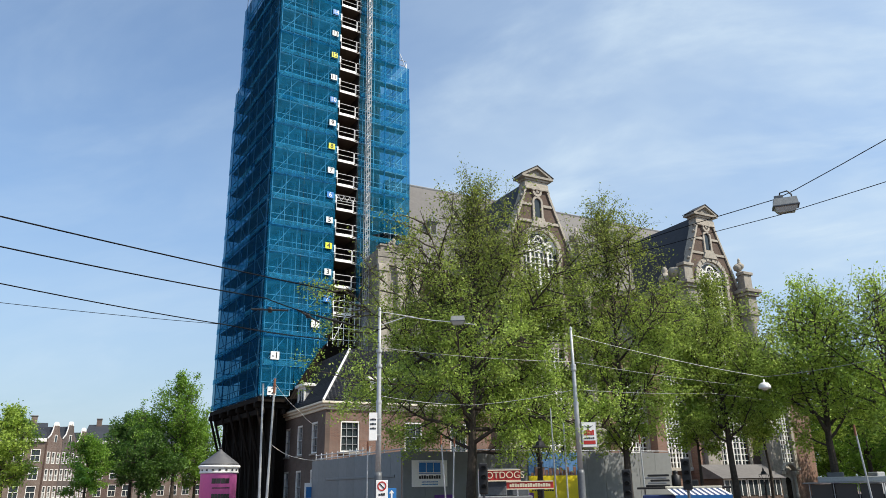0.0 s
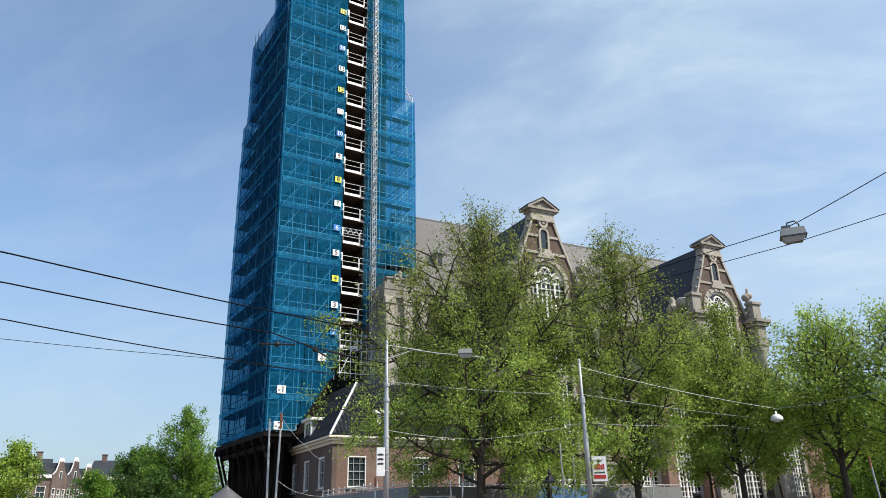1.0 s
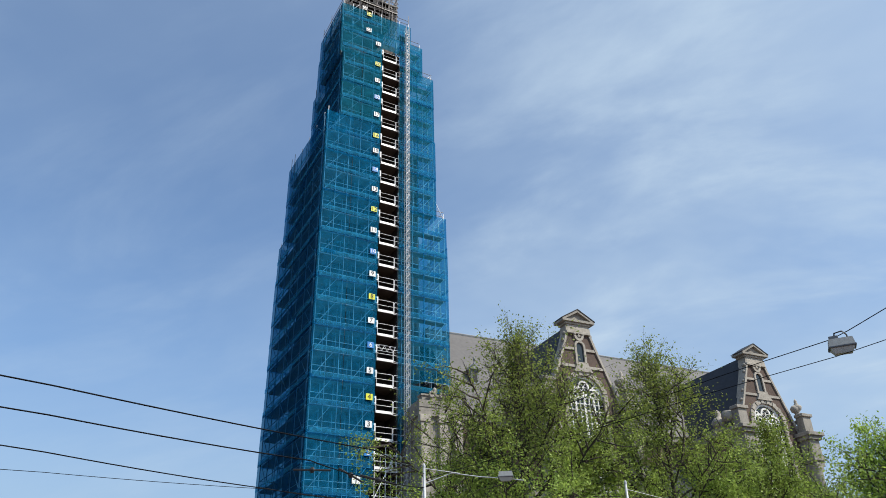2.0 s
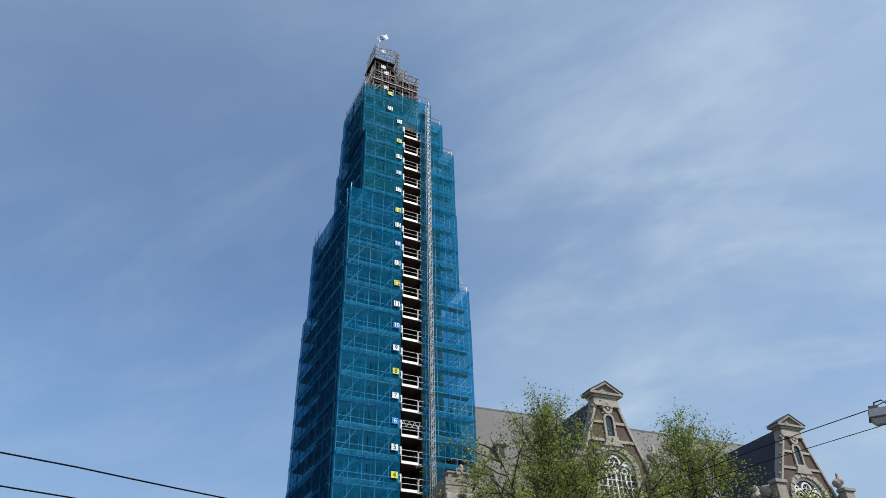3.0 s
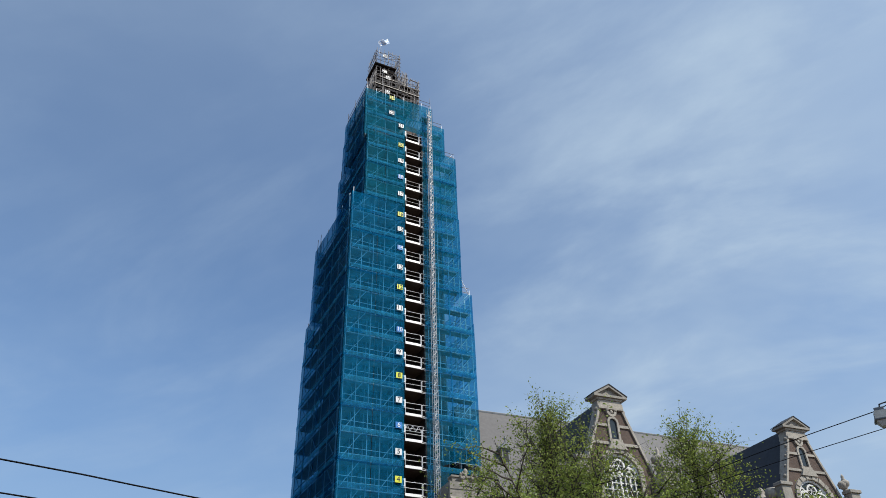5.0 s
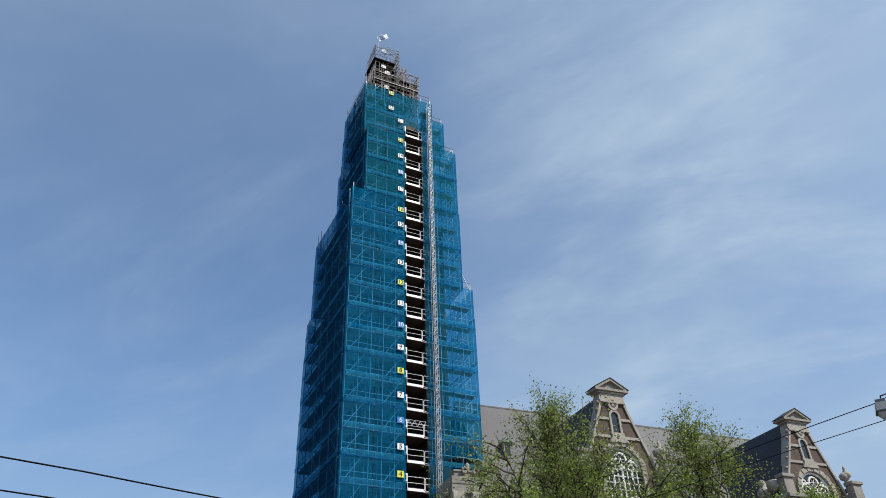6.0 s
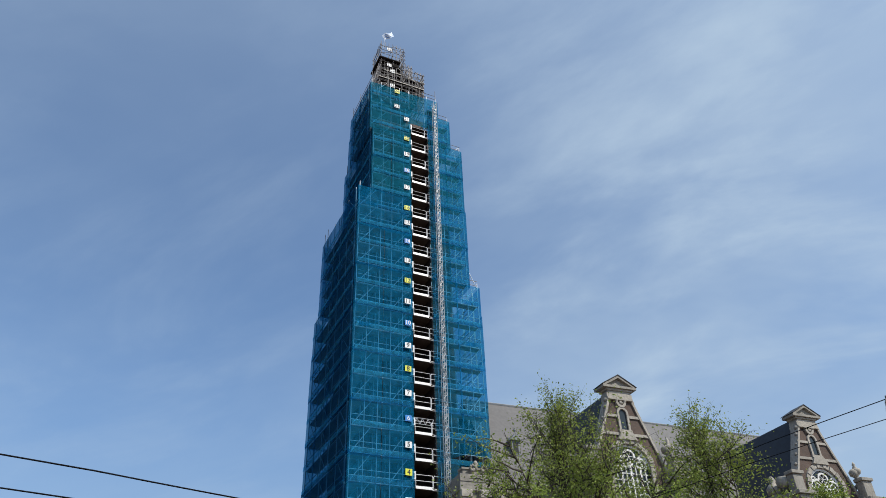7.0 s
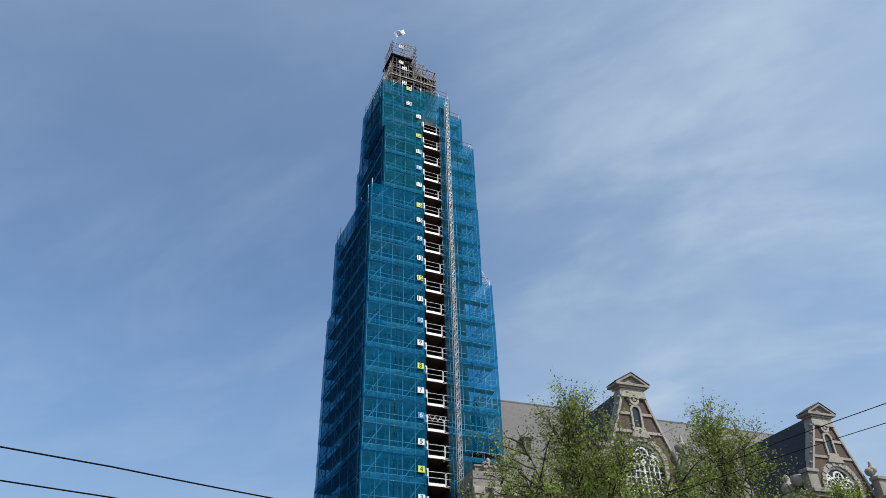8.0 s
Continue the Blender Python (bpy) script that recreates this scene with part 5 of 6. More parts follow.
    part("trunk", wood, BARK, ob, "dark furrowed trunk with bare limbs")
    crown = part("crown", leaf_mesh(spots, leaf, mat, rng), mat, ob, "crown of loose small leaves")
    tagged(crown, kind="stuff")
    return ob


SPARSE = "young-leaved elm with loose yellow-green foliage on the square"
FRESH = "leafy fresh green tree on the square"
DARK = "dense dark green tree beside the canal"
tree(polar(29.7, 33)[:2], 15.9, 2.9, 5.5, 11, LEAF_SPRING, 92000, 0.092, 0.26, 0.36, 0.85, 54, 44, (0.7, 0.2), SPARSE, 15.0, 1.2)
tree(polar(34.8, 36)[:2], 11.6, 2.8, 3.3, 17, LEAF_SPRING, 24000, 0.09, 0.12, 0.4, 0.6, 26, 52, (0, 0), SPARSE, 0.0, 1.2)
tree(polar(41.2, 36)[:2], 15.6, 2.4, 3.9, 12, LEAF_SPRING, 54000, 0.092, 0.2, 0.42, 0.75, 42, 52, (0.3, 0.2), SPARSE, 0.0, 1.2)
tree(polar(48.4, 40)[:2], 11.8, 3.2, 3.4, 13, LEAF_SPRING, 32000, 0.10, 0.2, 0.36, 0.75, 32, 52, (-0.3, 0), SPARSE, 0.0, 1.1)
tree(polar(46.2, 42)[:2], 9.2, 3.0, 2.1, 19, LEAF_FRESH, 16000, 0.12, 0.11, 0.5, 0.3, 20, 56, (0, 0), FRESH)
tree(polar(50.7, 43)[:2], 8.0, 3.4, 1.9, 20, LEAF_FRESH, 14000, 0.12, 0.11, 0.5, 0.3, 20, 52, (0, 0), FRESH)
tree(polar(54.5, 40)[:2], 11.4, 2.9, 3.4, 14, LEAF_FRESH, 24000, 0.112, 0.24, 0.36, 0.5, 34, 44, (0.4, -0.3), FRESH, 4.0, 1.1)
tree(polar(59.0, 38)[:2], 10.4, 2.6, 3.6, 15, LEAF_FRESH, 12000, 0.115, 0.22, 0.42, 0.85, 28, 48, (0, 0), FRESH)
for _h, _d, _t, _r, _s in ((54.9, 92, 14.5, 5.0, 30), (56.8, 80, 14.0, 5.0, 31), (59.4, 72, 11.5, 4.8, 32), (62.0, 64, 8.5, 5.0, 33), (64.5, 60, 10, 5, 34)):
    tree(polar(_h, _d)[:2], _t, 1.5, _r, _s, LEAF_DARK, 12000, 0.22, 0.25, 0.4, 0.0, 24, 40, (0, 0), "dark tree behind the market stalls")
for _h, _d, _t, _r, _s in ((54.6, 98, 9.5, 4.4, 41), (56.2, 92, 9.5, 4.4, 42), (57.8, 84, 8.5, 4.0, 43), (60.0, 76, 8.0, 3.8, 44)):
    tree(polar(_h, _d)[:2], _t, 0.5, _r, _s, LEAF_DARK, 15000, 0.2, 0.25, 0.75, 0.0, 30, 20, (0, 0), "low dark bushy tree behind the market stalls")
# canal side, well beyond the tower
CANAL_ELM = "leafy green tree beside the canal"
tree(polar(8.4, 108)[:2], 17.4, 2.6, 5.2, 21, LEAF_DARK, 24000, 0.22, 0.3, 0.38, 0.3, 34, 46, (0, 0), CANAL_ELM, 0.0, 1.3)
tree(polar(5.7, 118)[:2], 12.6, 2.2, 5.0, 22, LEAF_DEEP, 22000, 0.26, 0.3, 0.45, 0.0, 30, 40, (0, 0), DARK, 0.0, 1.3)
tree(polar(6.9, 104)[:2], 8.4, 1.4, 3.9, 27, LEAF_DEEP, 15000, 0.24, 0.24, 0.45, 0.0, 26, 40, (0, 0), DARK, 0.0, 1.2)
tree(polar(9.9, 112)[:2], 11.0, 2.0, 4.0, 28, LEAF_DARK, 12000, 0.24, 0.24, 0.45, 0.0, 26, 42, (0, 0), CANAL_ELM, 0.0, 1.2)
tree(polar(2.9, 100)[:2], 8.0, 1.4, 2.7, 23, LEAF_DARK, 12000, 0.21, 0.18, 0.5, 0.1, 24, 50, (0, 0), "small leafy tree before the canal houses")
tree(polar(-2.0, 78)[:2], 9.0, 2.0, 2.9, 24, LEAF_FRESH, 13000, 0.19, 0.2, 0.5, 0.2, 26, 45, (0, 0), "leafy tree before the canal houses")
tree(polar(-6.7, 76)[:2], 11.5, 2.6, 3.8, 25, LEAF_FRESH, 12000, 0.2, 0.22, 0.5, 0.2, 26, 45, (0, 0), "leafy tree before the canal houses")

# ---------------------------------------------------------------- hoarding round the building site
RED, NAVY, YELLOW, SKYBLUE = paint("sign_red", (0.42, 0.03, 0.025)), paint("navy_paint", (0.02, 0.04, 0.14)), paint("banner_yellow", (0.75, 0.62, 0.02)), paint("banner_blue", (0.08, 0.20, 0.42))
LOGO_BLUE, PINK, ORANGE = paint("logo_blue", (0.02, 0.16, 0.42)), paint("poster_pink", (0.72, 0.16, 0.45)), paint("orange_paint", (0.24, 0.09, 0.045))
FX, FY, FTOP = 15.5, 33.7, 3.3
hoarding = thing("hoarding", "tall grey painted hoarding around the building site", "hoarding")
_panel_s = Shape().block(0, 0, 0.02, 1.235, 0.05, FTOP, 0.008).mesh("panel", HOARDING)
for i in range(14):
    part("panel", _panel_s, HOARDING, hoarding, at=(FX + 1.24 * i, FY + (0.004 if i % 2 else 0.0), 0))
for i in range(11):
    part("panel", _panel_s, HOARDING, hoarding, at=(FX + (0.0 if i % 2 else 0.004), FY + 0.08 + 1.24 * i, 0), turn=90)
part("ledge", Shape().block(FX - 0.09, 34.5, 2.1, FX - 0.03, 44.5, 2.22, 0.01), HOARDING, hoarding)
_r = Shape()
for i in range(15):
    _r.tube((FX + 1.24 * i, FY + 0.1, FTOP - 0.3), (FX + 1.24 * i, FY + 0.1, FTOP + 0.12), 0.025)
_r.tube((FX, FY + 0.1, FTOP + 0.1), (FX + 17.3, FY + 0.1, FTOP + 0.1), 0.025)
part("top_rail", _r, STEEL, hoarding, "pale scaffold tubes along the hoarding's top")
_r = Shape().tube((FX + 0.1, FY, FTOP + 0.12), (FX + 0.1, 47.0, FTOP + 0.12), 0.03).tube((FX + 0.1, FY + 5, FTOP + 0.3), (FX + 0.1, 47.2, FTOP + 0.35), 0.03)
for i in range(12):
    _y = 36.0 + i
    _r.tube((FX + 0.05, _y, FTOP - 0.1), (FX + 0.12, _y + 0.15, FTOP + 0.45), 0.025)
part("top_rail", _r, STEEL, hoarding, "pale scaffold tubes along the hoarding's top")


def bars(parent, x0, x1, z, h, count, mat, y=-0.012, name="print"):
    """Unreadable small print as short bars side by side."""
    w = (x1 - x0) / count
    s = Shape()
    for i in range(count):
        s.box(x0 + w * (i + 0.08), y, z, x0 + w * (i + 0.9), y + 0.008, z + h * (1.0 if i % 3 else 0.82))
    return part(name, s, mat, parent)


banner = thing("company_banner", "white company banner with blue lettering bars on the hoarding", "banner", (16.95, FY - 0.03, 2.25))
part("sheet", Shape().block(-0.97, -0.005, -0.62, 0.97, 0.02, 0.62, 0.003), NUM_W, banner)
part("logo", Shape().box(-0.58, -0.03, 0.06, -0.22, -0.008, 0.5).box(-0.17, -0.03, 0.06, 0.17, -0.008, 0.5).box(0.22, -0.03, 0.06, 0.58, -0.008, 0.5), LOGO_BLUE, banner)
part("logo_line", Shape().box(-0.6, -0.03, -0.01, 0.6, -0.008, 0.02).box(-0.6, -0.03, 0.52, 0.6, -0.008, 0.55), LOGO_BLUE, banner)
bars(banner, -0.6, 0.6, -0.25, 0.16, 9, INK)
bars(banner, -0.45, 0.45, -0.42, 0.05, 12, LOGO_BLUE)
bars(banner, -0.45, 0.45, -0.53, 0.05, 12, LOGO_BLUE)
poster = thing("tour_poster", "blue and yellow printed banner on the hoarding", "banner", (24.5, FY - 0.03, 0))
part("picture_field", Shape().block(-1.75, -0.005, 2.1, 1.75, 0.02, 3.28, 0.003), SKYBLUE, poster, "blue city picture")
part("text_field", Shape().block(-1.75, -0.005, 0.7, 1.75, 0.02, 2.096, 0.003), YELLOW, poster, "yellow text field")
_s = Shape()
for i in range(14):
    _s.box(-1.6 + 0.23 * i, -0.02, 2.1, -1.42 + 0.23 * i, -0.008, 2.25 + 0.3 * abs(math.sin(i * 1.7)))
part("skyline", _s, paint("print_brown", (0.16, 0.09, 0.07)), poster)
for i in range(3):
    bars(poster, -1.6, -0.2, 1.75 - 0.22 * i, 0.09, 10, INK)
for _x in (17.2, 20.0, 22.0):
    solid("site_sign", Shape().block(_x, FY - 0.06, 0.75, _x + 1.0, FY - 0.02, 1.25, 0.01), paint("sign_violet", (0.12, 0.03, 0.22)), "dark violet strip sign on the hoarding", "sign", "signs on the hoarding")
_b = thing("notice_board", "small blue and white notice at the hoarding's end", "sign", (FX - 0.1, 47.4, 0))
part("notice", Shape().block(-0.4, -0.02, 0.9, 0.4, 0.02, 2.0, 0.01), NUM_W, _b)
part("notice_field", Shape().box(-0.3, -0.03, 1.1, 0.3, -0.021, 1.75), LOGO_BLUE, _b)

# ---------------------------------------------------------------- poles, lamps and wires
def street_pole(at, top, r, label):
    ob = thing("street_pole", label, "pole", (*at[:2], 0), 0, "poles for the overhead wires")
    part("sleeve", Shape().lathe([(r * 1.9, 0), (r * 1.9, 0.3), (r * 1.65, 0.35), (r * 1.6, 2.0), (r * 1.45, 2.15)], n=16), POLE_DARK, ob, "thick dark lower sleeve", True)
    part("shaft", Shape().lathe([(r * 1.15, 2.1), (r * 1.1, 4.6), (r * 0.95, 4.7), (r * 0.85, top * 0.8), (r * 0.7, top * 0.8 + 0.1), (r * 0.55, top)], n=14), GREY_PAINT, ob, "pale grey tapered shaft", True)
    for z in (4.65, top * 0.8 + 0.05, 6.0):
        part("collar", Shape().lathe([(r * 1.25, z - 0.06), (r * 1.3, z), (r * 1.25, z + 0.06)], n=14), GREY_PAINT, ob)
    part("cap", Shape().lathe([(r * 0.7, top), (r * 0.6, top + 0.08), (0.01, top + 0.14)], n=10), GREY_PAINT, ob)
    return ob


POLE_A, POLE_B = polar(22.9, 28), polar(37.85, 30)
pole_a = street_pole(POLE_A, 8.15, 0.09, "pale grey tapered street pole carrying wires and signs")
pole_b = street_pole(POLE_B, 7.6, 0.088, "pale grey tapered street pole with a lit sign box")


LAMP_GREY = material("lamp_housing_grey", (0.27, 0.28, 0.27), 0.5, 0.1, 0.2, 14, 0.7, 0.05)


def lamp_head(at, turn, label, hang, size=1.0):
    """A box shaped street lamp with a rounded glass bowl, hung from wires or on an arm."""
    ob = thing("street_lamp", label, "street lamp", at, turn, "hanging street lamps")
    ob.scale = (size, size, size)
    part("housing", Shape().add([(-0.27, -0.15, 0.0), (0.27, -0.15, 0.0), (0.27, 0.15, 0.0), (-0.27, 0.15, 0.0), (-0.24, -0.12, 0.17), (0.25, -0.12, 0.17), (0.25, 0.12, 0.17), (-0.25, 0.12, 0.17)],
                                [(0, 3, 2, 1), (4, 5, 6, 7), (0, 1, 5, 4), (1, 2, 6, 5), (2, 3, 7, 6), (3, 0, 4, 7)]), LAMP_GREY, ob, "grey sheet metal housing")
    part("rim", Shape().block(-0.29, -0.17, -0.05, 0.29, 0.17, 0.0, 0.015), POLE_DARK, ob)
    part("bowl", Shape().add([(-0.25, -0.14, -0.051), (0.25, -0.14, -0.051), (0.25, 0.14, -0.051), (-0.25, 0.14, -0.051), (-0.18, -0.08, -0.17), (0.18, -0.08, -0.17), (0.18, 0.08, -0.17), (-0.18, 0.08, -0.17)],
                             [(0, 1, 2, 3), (7, 6, 5, 4), (0, 4, 5, 1), (1, 5, 6, 2), (2, 6, 7, 3), (3, 7, 4, 0)]), paint("opal_bowl", (0.40, 0.41, 0.39), 0.25), ob, "opal glass bowl")
    if hang:
        part("hanger", Shape().line([(-0.12, 0, 0.17), (-0.08, 0, 0.33), (0.08, 0, 0.36), (0.16, 0, 0.26), (0.16, 0, 0.17)], 0.018), BLACK, ob, "bent wire hanger")
        part("clamp", Shape().block(-0.22, -0.03, 0.19, -0.02, 0.03, 0.27, 0.01), POLE_DARK, ob)
    return ob


lamp_head(polar(54.45, 26.10, 10.474), -48, "grey street lamp hanging from a span wire", True, 1.45)
lamp_head(polar(29.07, 28, 7.72), -30, "grey street lamp at the end of a bracket", False)
_l = thing("dome_lamp", "pale dome shaped street lamp hanging from a wire", "street lamp", polar(51.18, 35.5, 5.52), 0, "hanging street lamps")
part("dome", Shape().lathe([(0.25, -0.05), (0.26, 0.0), (0.23, 0.12), (0.14, 0.2), (0.04, 0.22), (0.03, 0.36)], n=16), PAINTED_STEEL, _l, smooth=True)
part("bulb", Shape().lathe([(0.08, -0.12), (0.13, -0.08), (0.15, -0.041)], n=12), paint("opal", (0.7, 0.7, 0.66), 0.3), _l)
# bracket of the second lamp, from the pole
_arm = thing("lamp_bracket", "thin grey lamp bracket on the street pole", "bracket")
_q = polar(30.4, 28, 7.55)
part("arm", Shape().line([POLE_A + Vector((0, 0, 7.55)), polar(25.0, 28.2, 7.95), polar(27.2, 28.2, 7.78), polar(29.0, 28.1, 7.68), _q], 0.02), GREY_PAINT, _arm)
part("stay", Shape().line([POLE_A + Vector((0, 0, 8.1)), polar(25.6, 28.2, 7.93)], 0.015), GREY_PAINT, _arm)


def wire(pts, r, label, sag=0.0, mat=WIRE, name="overhead_wire"):
    """A stretched cable through the given points, sagging a little between them."""
    line = []
    for p, q in zip(pts, pts[1:]):
        for i in range(8):
            f = i / 8
            line.append(Vector(p).lerp(Vector(q), f) - Vector((0, 0, sag * 4 * f * (1 - f))))
    line.append(Vector(pts[-1]))
    return solid(name, Shape().line(line, r, 5), mat, label, "cable", "overhead wires")


def beyond(p, q, a, b):
    """The line through p and q, drawn on past both by a and b of its length."""
    return [p + (p - q) * a, p, q, q + (q - p) * b]


_thick = "black tram wire stretched over the square"
wire([*beyond(polar(-4.70, 13.15, 5.856), polar(19.00, 16.26, 5.856), 2.5, 0)[:3], POLE_A + Vector((0, 0, 7.9))], 0.014, _thick, 0.03)
wire([*beyond(polar(-4.40, 14.36, 5.704), polar(14.00, 16.57, 5.704), 2.5, 0)[:3], polar(19.0, 20.8, 6.19), POLE_A + Vector((0, 0, 7.4))], 0.014, _thick, 0.03)
wire([*beyond(polar(-4.00, 15.81, 5.400), polar(11.20, 18.16, 5.400), 2.5, 0)[:3], polar(17.0, 21.0, 5.72), POLE_A + Vector((0, 0, 6.9))], 0.0125, _thick, 0.03)
wire([*beyond(polar(-3.90, 15.81, 5.035), polar(11.00, 17.48, 5.263), 2.5, 0)[:3], POLE_A + Vector((0, 0, 6.7))], 0.006, "thin black stay wire over the square", 0.02)
_lampw = [polar(64.23, 24.60, 11.936), polar(61.57, 25.10, 11.695), polar(58.57, 25.70, 11.416), polar(55.13, 26.30, 11.028), polar(53.83, 26.60, 10.939), polar(49.32, 28.50, 11.236), polar(45.80, 31.00, 11.688), polar(40.47, 35.00, 12.182), polar(35.03, 40.00, 12.641)]
wire(_lampw, 0.016, "black span wire that carries a street lamp", 0.0)
wire([polar(63.52, 24.60, 10.290), polar(61.02, 25.00, 10.289), polar(58.85, 25.30, 10.257), polar(53.92, 26.00, 10.147), polar(49.09, 27.00, 10.180), polar(43.52, 28.50, 10.191), polar(38.17, 30.00, 10.027), polar(33.19, 31.00, 9.698), POLE_A + Vector((0, 0, 7.7))], 0.013, "thin black span wire over the square", 0.0)
wire([POLE_B + Vector((0, 0, 7.4)), polar(51.2, 35.5, 5.98), polar(60.0, 34, 6.35), polar(66, 34, 6.7)], 0.009, "pale wire between the street poles", 0.12, MAST_GREY)
wire([POLE_A + Vector((0, 0, 4.9)), polar(30.0, 29, 4.6), POLE_B + Vector((0, 0, 5.2)), polar(47.6, 37, 5.57), polar(58.3, 42, 4.75), polar(66, 44, 4.2)], 0.0075, "pale wire between the street poles", 0.08, MAST_GREY)
wire([POLE_A + Vector((0, 0, 6.7)), POLE_B + Vector((0, 0, 6.3)), polar(52, 40, 5.9), polar(62, 42, 5.6)], 0.0075, "pale wire between the street poles", 0.1, MAST_GREY)
# wire junction before the tower
_j = thing("wire_junction", "black insulators where tram wires cross", "cable fitting")
for p, q in ((polar(13.0, 23, 6.93), polar(15.8, 23, 6.93)), (polar(16.4, 23.5, 7.1), polar(18.2, 23.8, 6.75)), (polar(18.0, 23.5, 6.9), polar(20.8, 23.5, 6.6))):
    part("insulator", Shape().tube(p, q, 0.03), BLACK, _j)
    part("clamp", Shape().lathe([(0.05, -0.08), (0.09, 0), (0.05, 0.08)], n=8), BLACK, _j, at=p.lerp(q, 0.5))

# signs on the poles
_s = thing("parking_sign", "tall white printed sign on the street pole", "sign", tuple(POLE_A + Vector((-0.28, -0.14, 3.75))), -20)
part("plate", Shape().block(-0.15, -0.015, -0.5, 0.15, 0.015, 0.5, 0.01), NUM_W, _s)
for i in range(3):
    bars(_s, -0.11, 0.11, 0.22 - 0.16 * i, 0.07, 4, INK, -0.024)
part("bracket", Shape().tube((0.1, 0.02, 0.3), (0.3, 0.14, 0.3), 0.015).tube((0.1, 0.02, -0.3), (0.3, 0.14, -0.3), 0.015), GREY_PAINT, _s)
_s = thing("restaurant_sign", "white sign box with red lettering bars on a pole", "sign", tuple(POLE_B + Vector((0.42, -0.12, 3.45))), -30)
part("case", Shape().block(-0.29, -0.1, -0.48, 0.29, 0.1, 0.48, 0.02), GREY_PAINT, _s)
part("face", Shape().box(-0.26, -0.108, -0.45, 0.26, -0.101, 0.45), NUM_W, _s)
bars(_s, -0.2, 0.2, -0.02, 0.2, 5, RED, -0.118)
bars(_s, -0.2, 0.2, -0.16, 0.06, 5, INK, -0.118)
part("red_band", Shape().box(-0.23, -0.118, -0.36, 0.23, -0.11, -0.22), RED, _s)
part("horn", Shape().prism([(-0.18, 0.36), (-0.06, 0.26), (0.06, 0.26), (0.18, 0.36), (0.06, 0.31), (-0.06, 0.31)], -0.118, -0.11), INK, _s)
_s = thing("traffic_sign", "white traffic sign with a red ring on the pole", "sign", tuple(POLE_A + Vector((0.02, -0.3, 1.55))), -20)
part("plate", Shape().block(-0.21, -0.015, -0.32, 0.21, 0.015, 0.32, 0.01), NUM_W, _s)
part("ring", Shape().arch(0, 0.12, 0.12, 0.165, -0.026, -0.016, 0, 360, 20), RED, _s)
part("bar", Shape().prism([(-0.1, 0.19), (-0.07, 0.22), (0.1, 0.05), (0.07, 0.02)], -0.026, -0.016), INK, _s)
bars(_s, -0.12, 0.12, -0.2, 0.08, 3, INK, -0.026)
for _z in (-0.2, 0.2):
    part("bracket", Shape().tube((0.0, 0.01, _z), (0.08, 0.3, _z), 0.015), STEEL, _s)
_s = thing("direction_sign", "blue traffic sign with a white arrow", "sign", tuple(polar(23.9, 28, 1.4)), -20)
part("plate", Shape().block(-0.17, -0.015, -0.2, 0.17, 0.015, 0.2, 0.01), LOGO_BLUE, _s)
part("arrow", Shape().prism([(-0.03, -0.15), (0.03, -0.15), (0.03, 0.02), (0.09, 0.02), (0, 0.14), (-0.09, 0.02), (-0.03, 0.02)], -0.026, -0.016), NUM_W, _s)
part("post", Shape().tube((0, 0.03, -1.4), (0, 0.03, 0.2), 0.03), GREY_PAINT, _s)

# leaning masts before the tower, tied back with ropes
for _a, _b, _h in ((14.43, 14.22, 5.85), (14.88, 15.05, 5.95)):
    _m = thing("leaning_mast", "slender grey steel mast with an orange tip", "mast", (0, 0, 0), 0, "masts before the tower")
    _p, _t = polar(_a, 32), polar(_b, 32, _h)
    part("lower_shaft", Shape().tube(_p, _p.lerp(_t, 0.42), 0.06, 0.052, 10), GREY_PAINT, _m)
    part("upper_shaft", Shape().tube(_p.lerp(_t, 0.42), _t, 0.046, 0.04, 10), GREY_PAINT, _m)
    if _a > 14.5:
        part("tip", Shape().tube(_t - Vector((0, 0, 0.5)), _t + Vector((0, 0, 0.12)), 0.055, 0.05, 10), ORANGE, _m, "orange painted tip")
wire([polar(15.05, 32, 5.9), polar(17.0, 34, 4.9), polar(18.3, 36, 4.45)], 0.012, "pale rope tied to a mast", 0.1, PAINTED_STEEL, "rope")
wire([polar(15.0, 32, 3.4), polar(17.0, 33.5, 2.9), polar(19.3, 35, 2.95), polar(22.5, 36, 3.5)], 0.012, "pale rope tied to a mast", 0.1, PAINTED_STEEL, "rope")

# thin posts with orange tips before the stalls and the hoarding
for _h, _d, _t, _k in ((28.0, 31, 3.6, -0.25), (28.35, 31, 3.5, 0.15), (22.1, 31, 3.4, 0.0), (42.3, 34, 3.6, -0.05), (56.65, 30, 3.4, -0.35), (36.0, 31, 4.6, -0.05), (36.8, 31, 4.0, 0.02)):
    _m = thing("marker_post", "thin pale steel post with a faded orange tip" if not 35 < _h < 37 else "thin pale steel post before the hoarding", "post", tuple(polar(_h, _d)), 0, "posts on the square")
    part("shaft", Shape().tube((0, 0, 0), (_k, 0, _t), 0.035, 0.028, 8), GREY_PAINT, _m)
    if not 35 < _h < 37:
        part("tip", Shape().tube((_k, 0, _t - 0.35), (_k, 0, _t + 0.02), 0.04, 0.034, 8), ORANGE, _m, "faded orange tip")

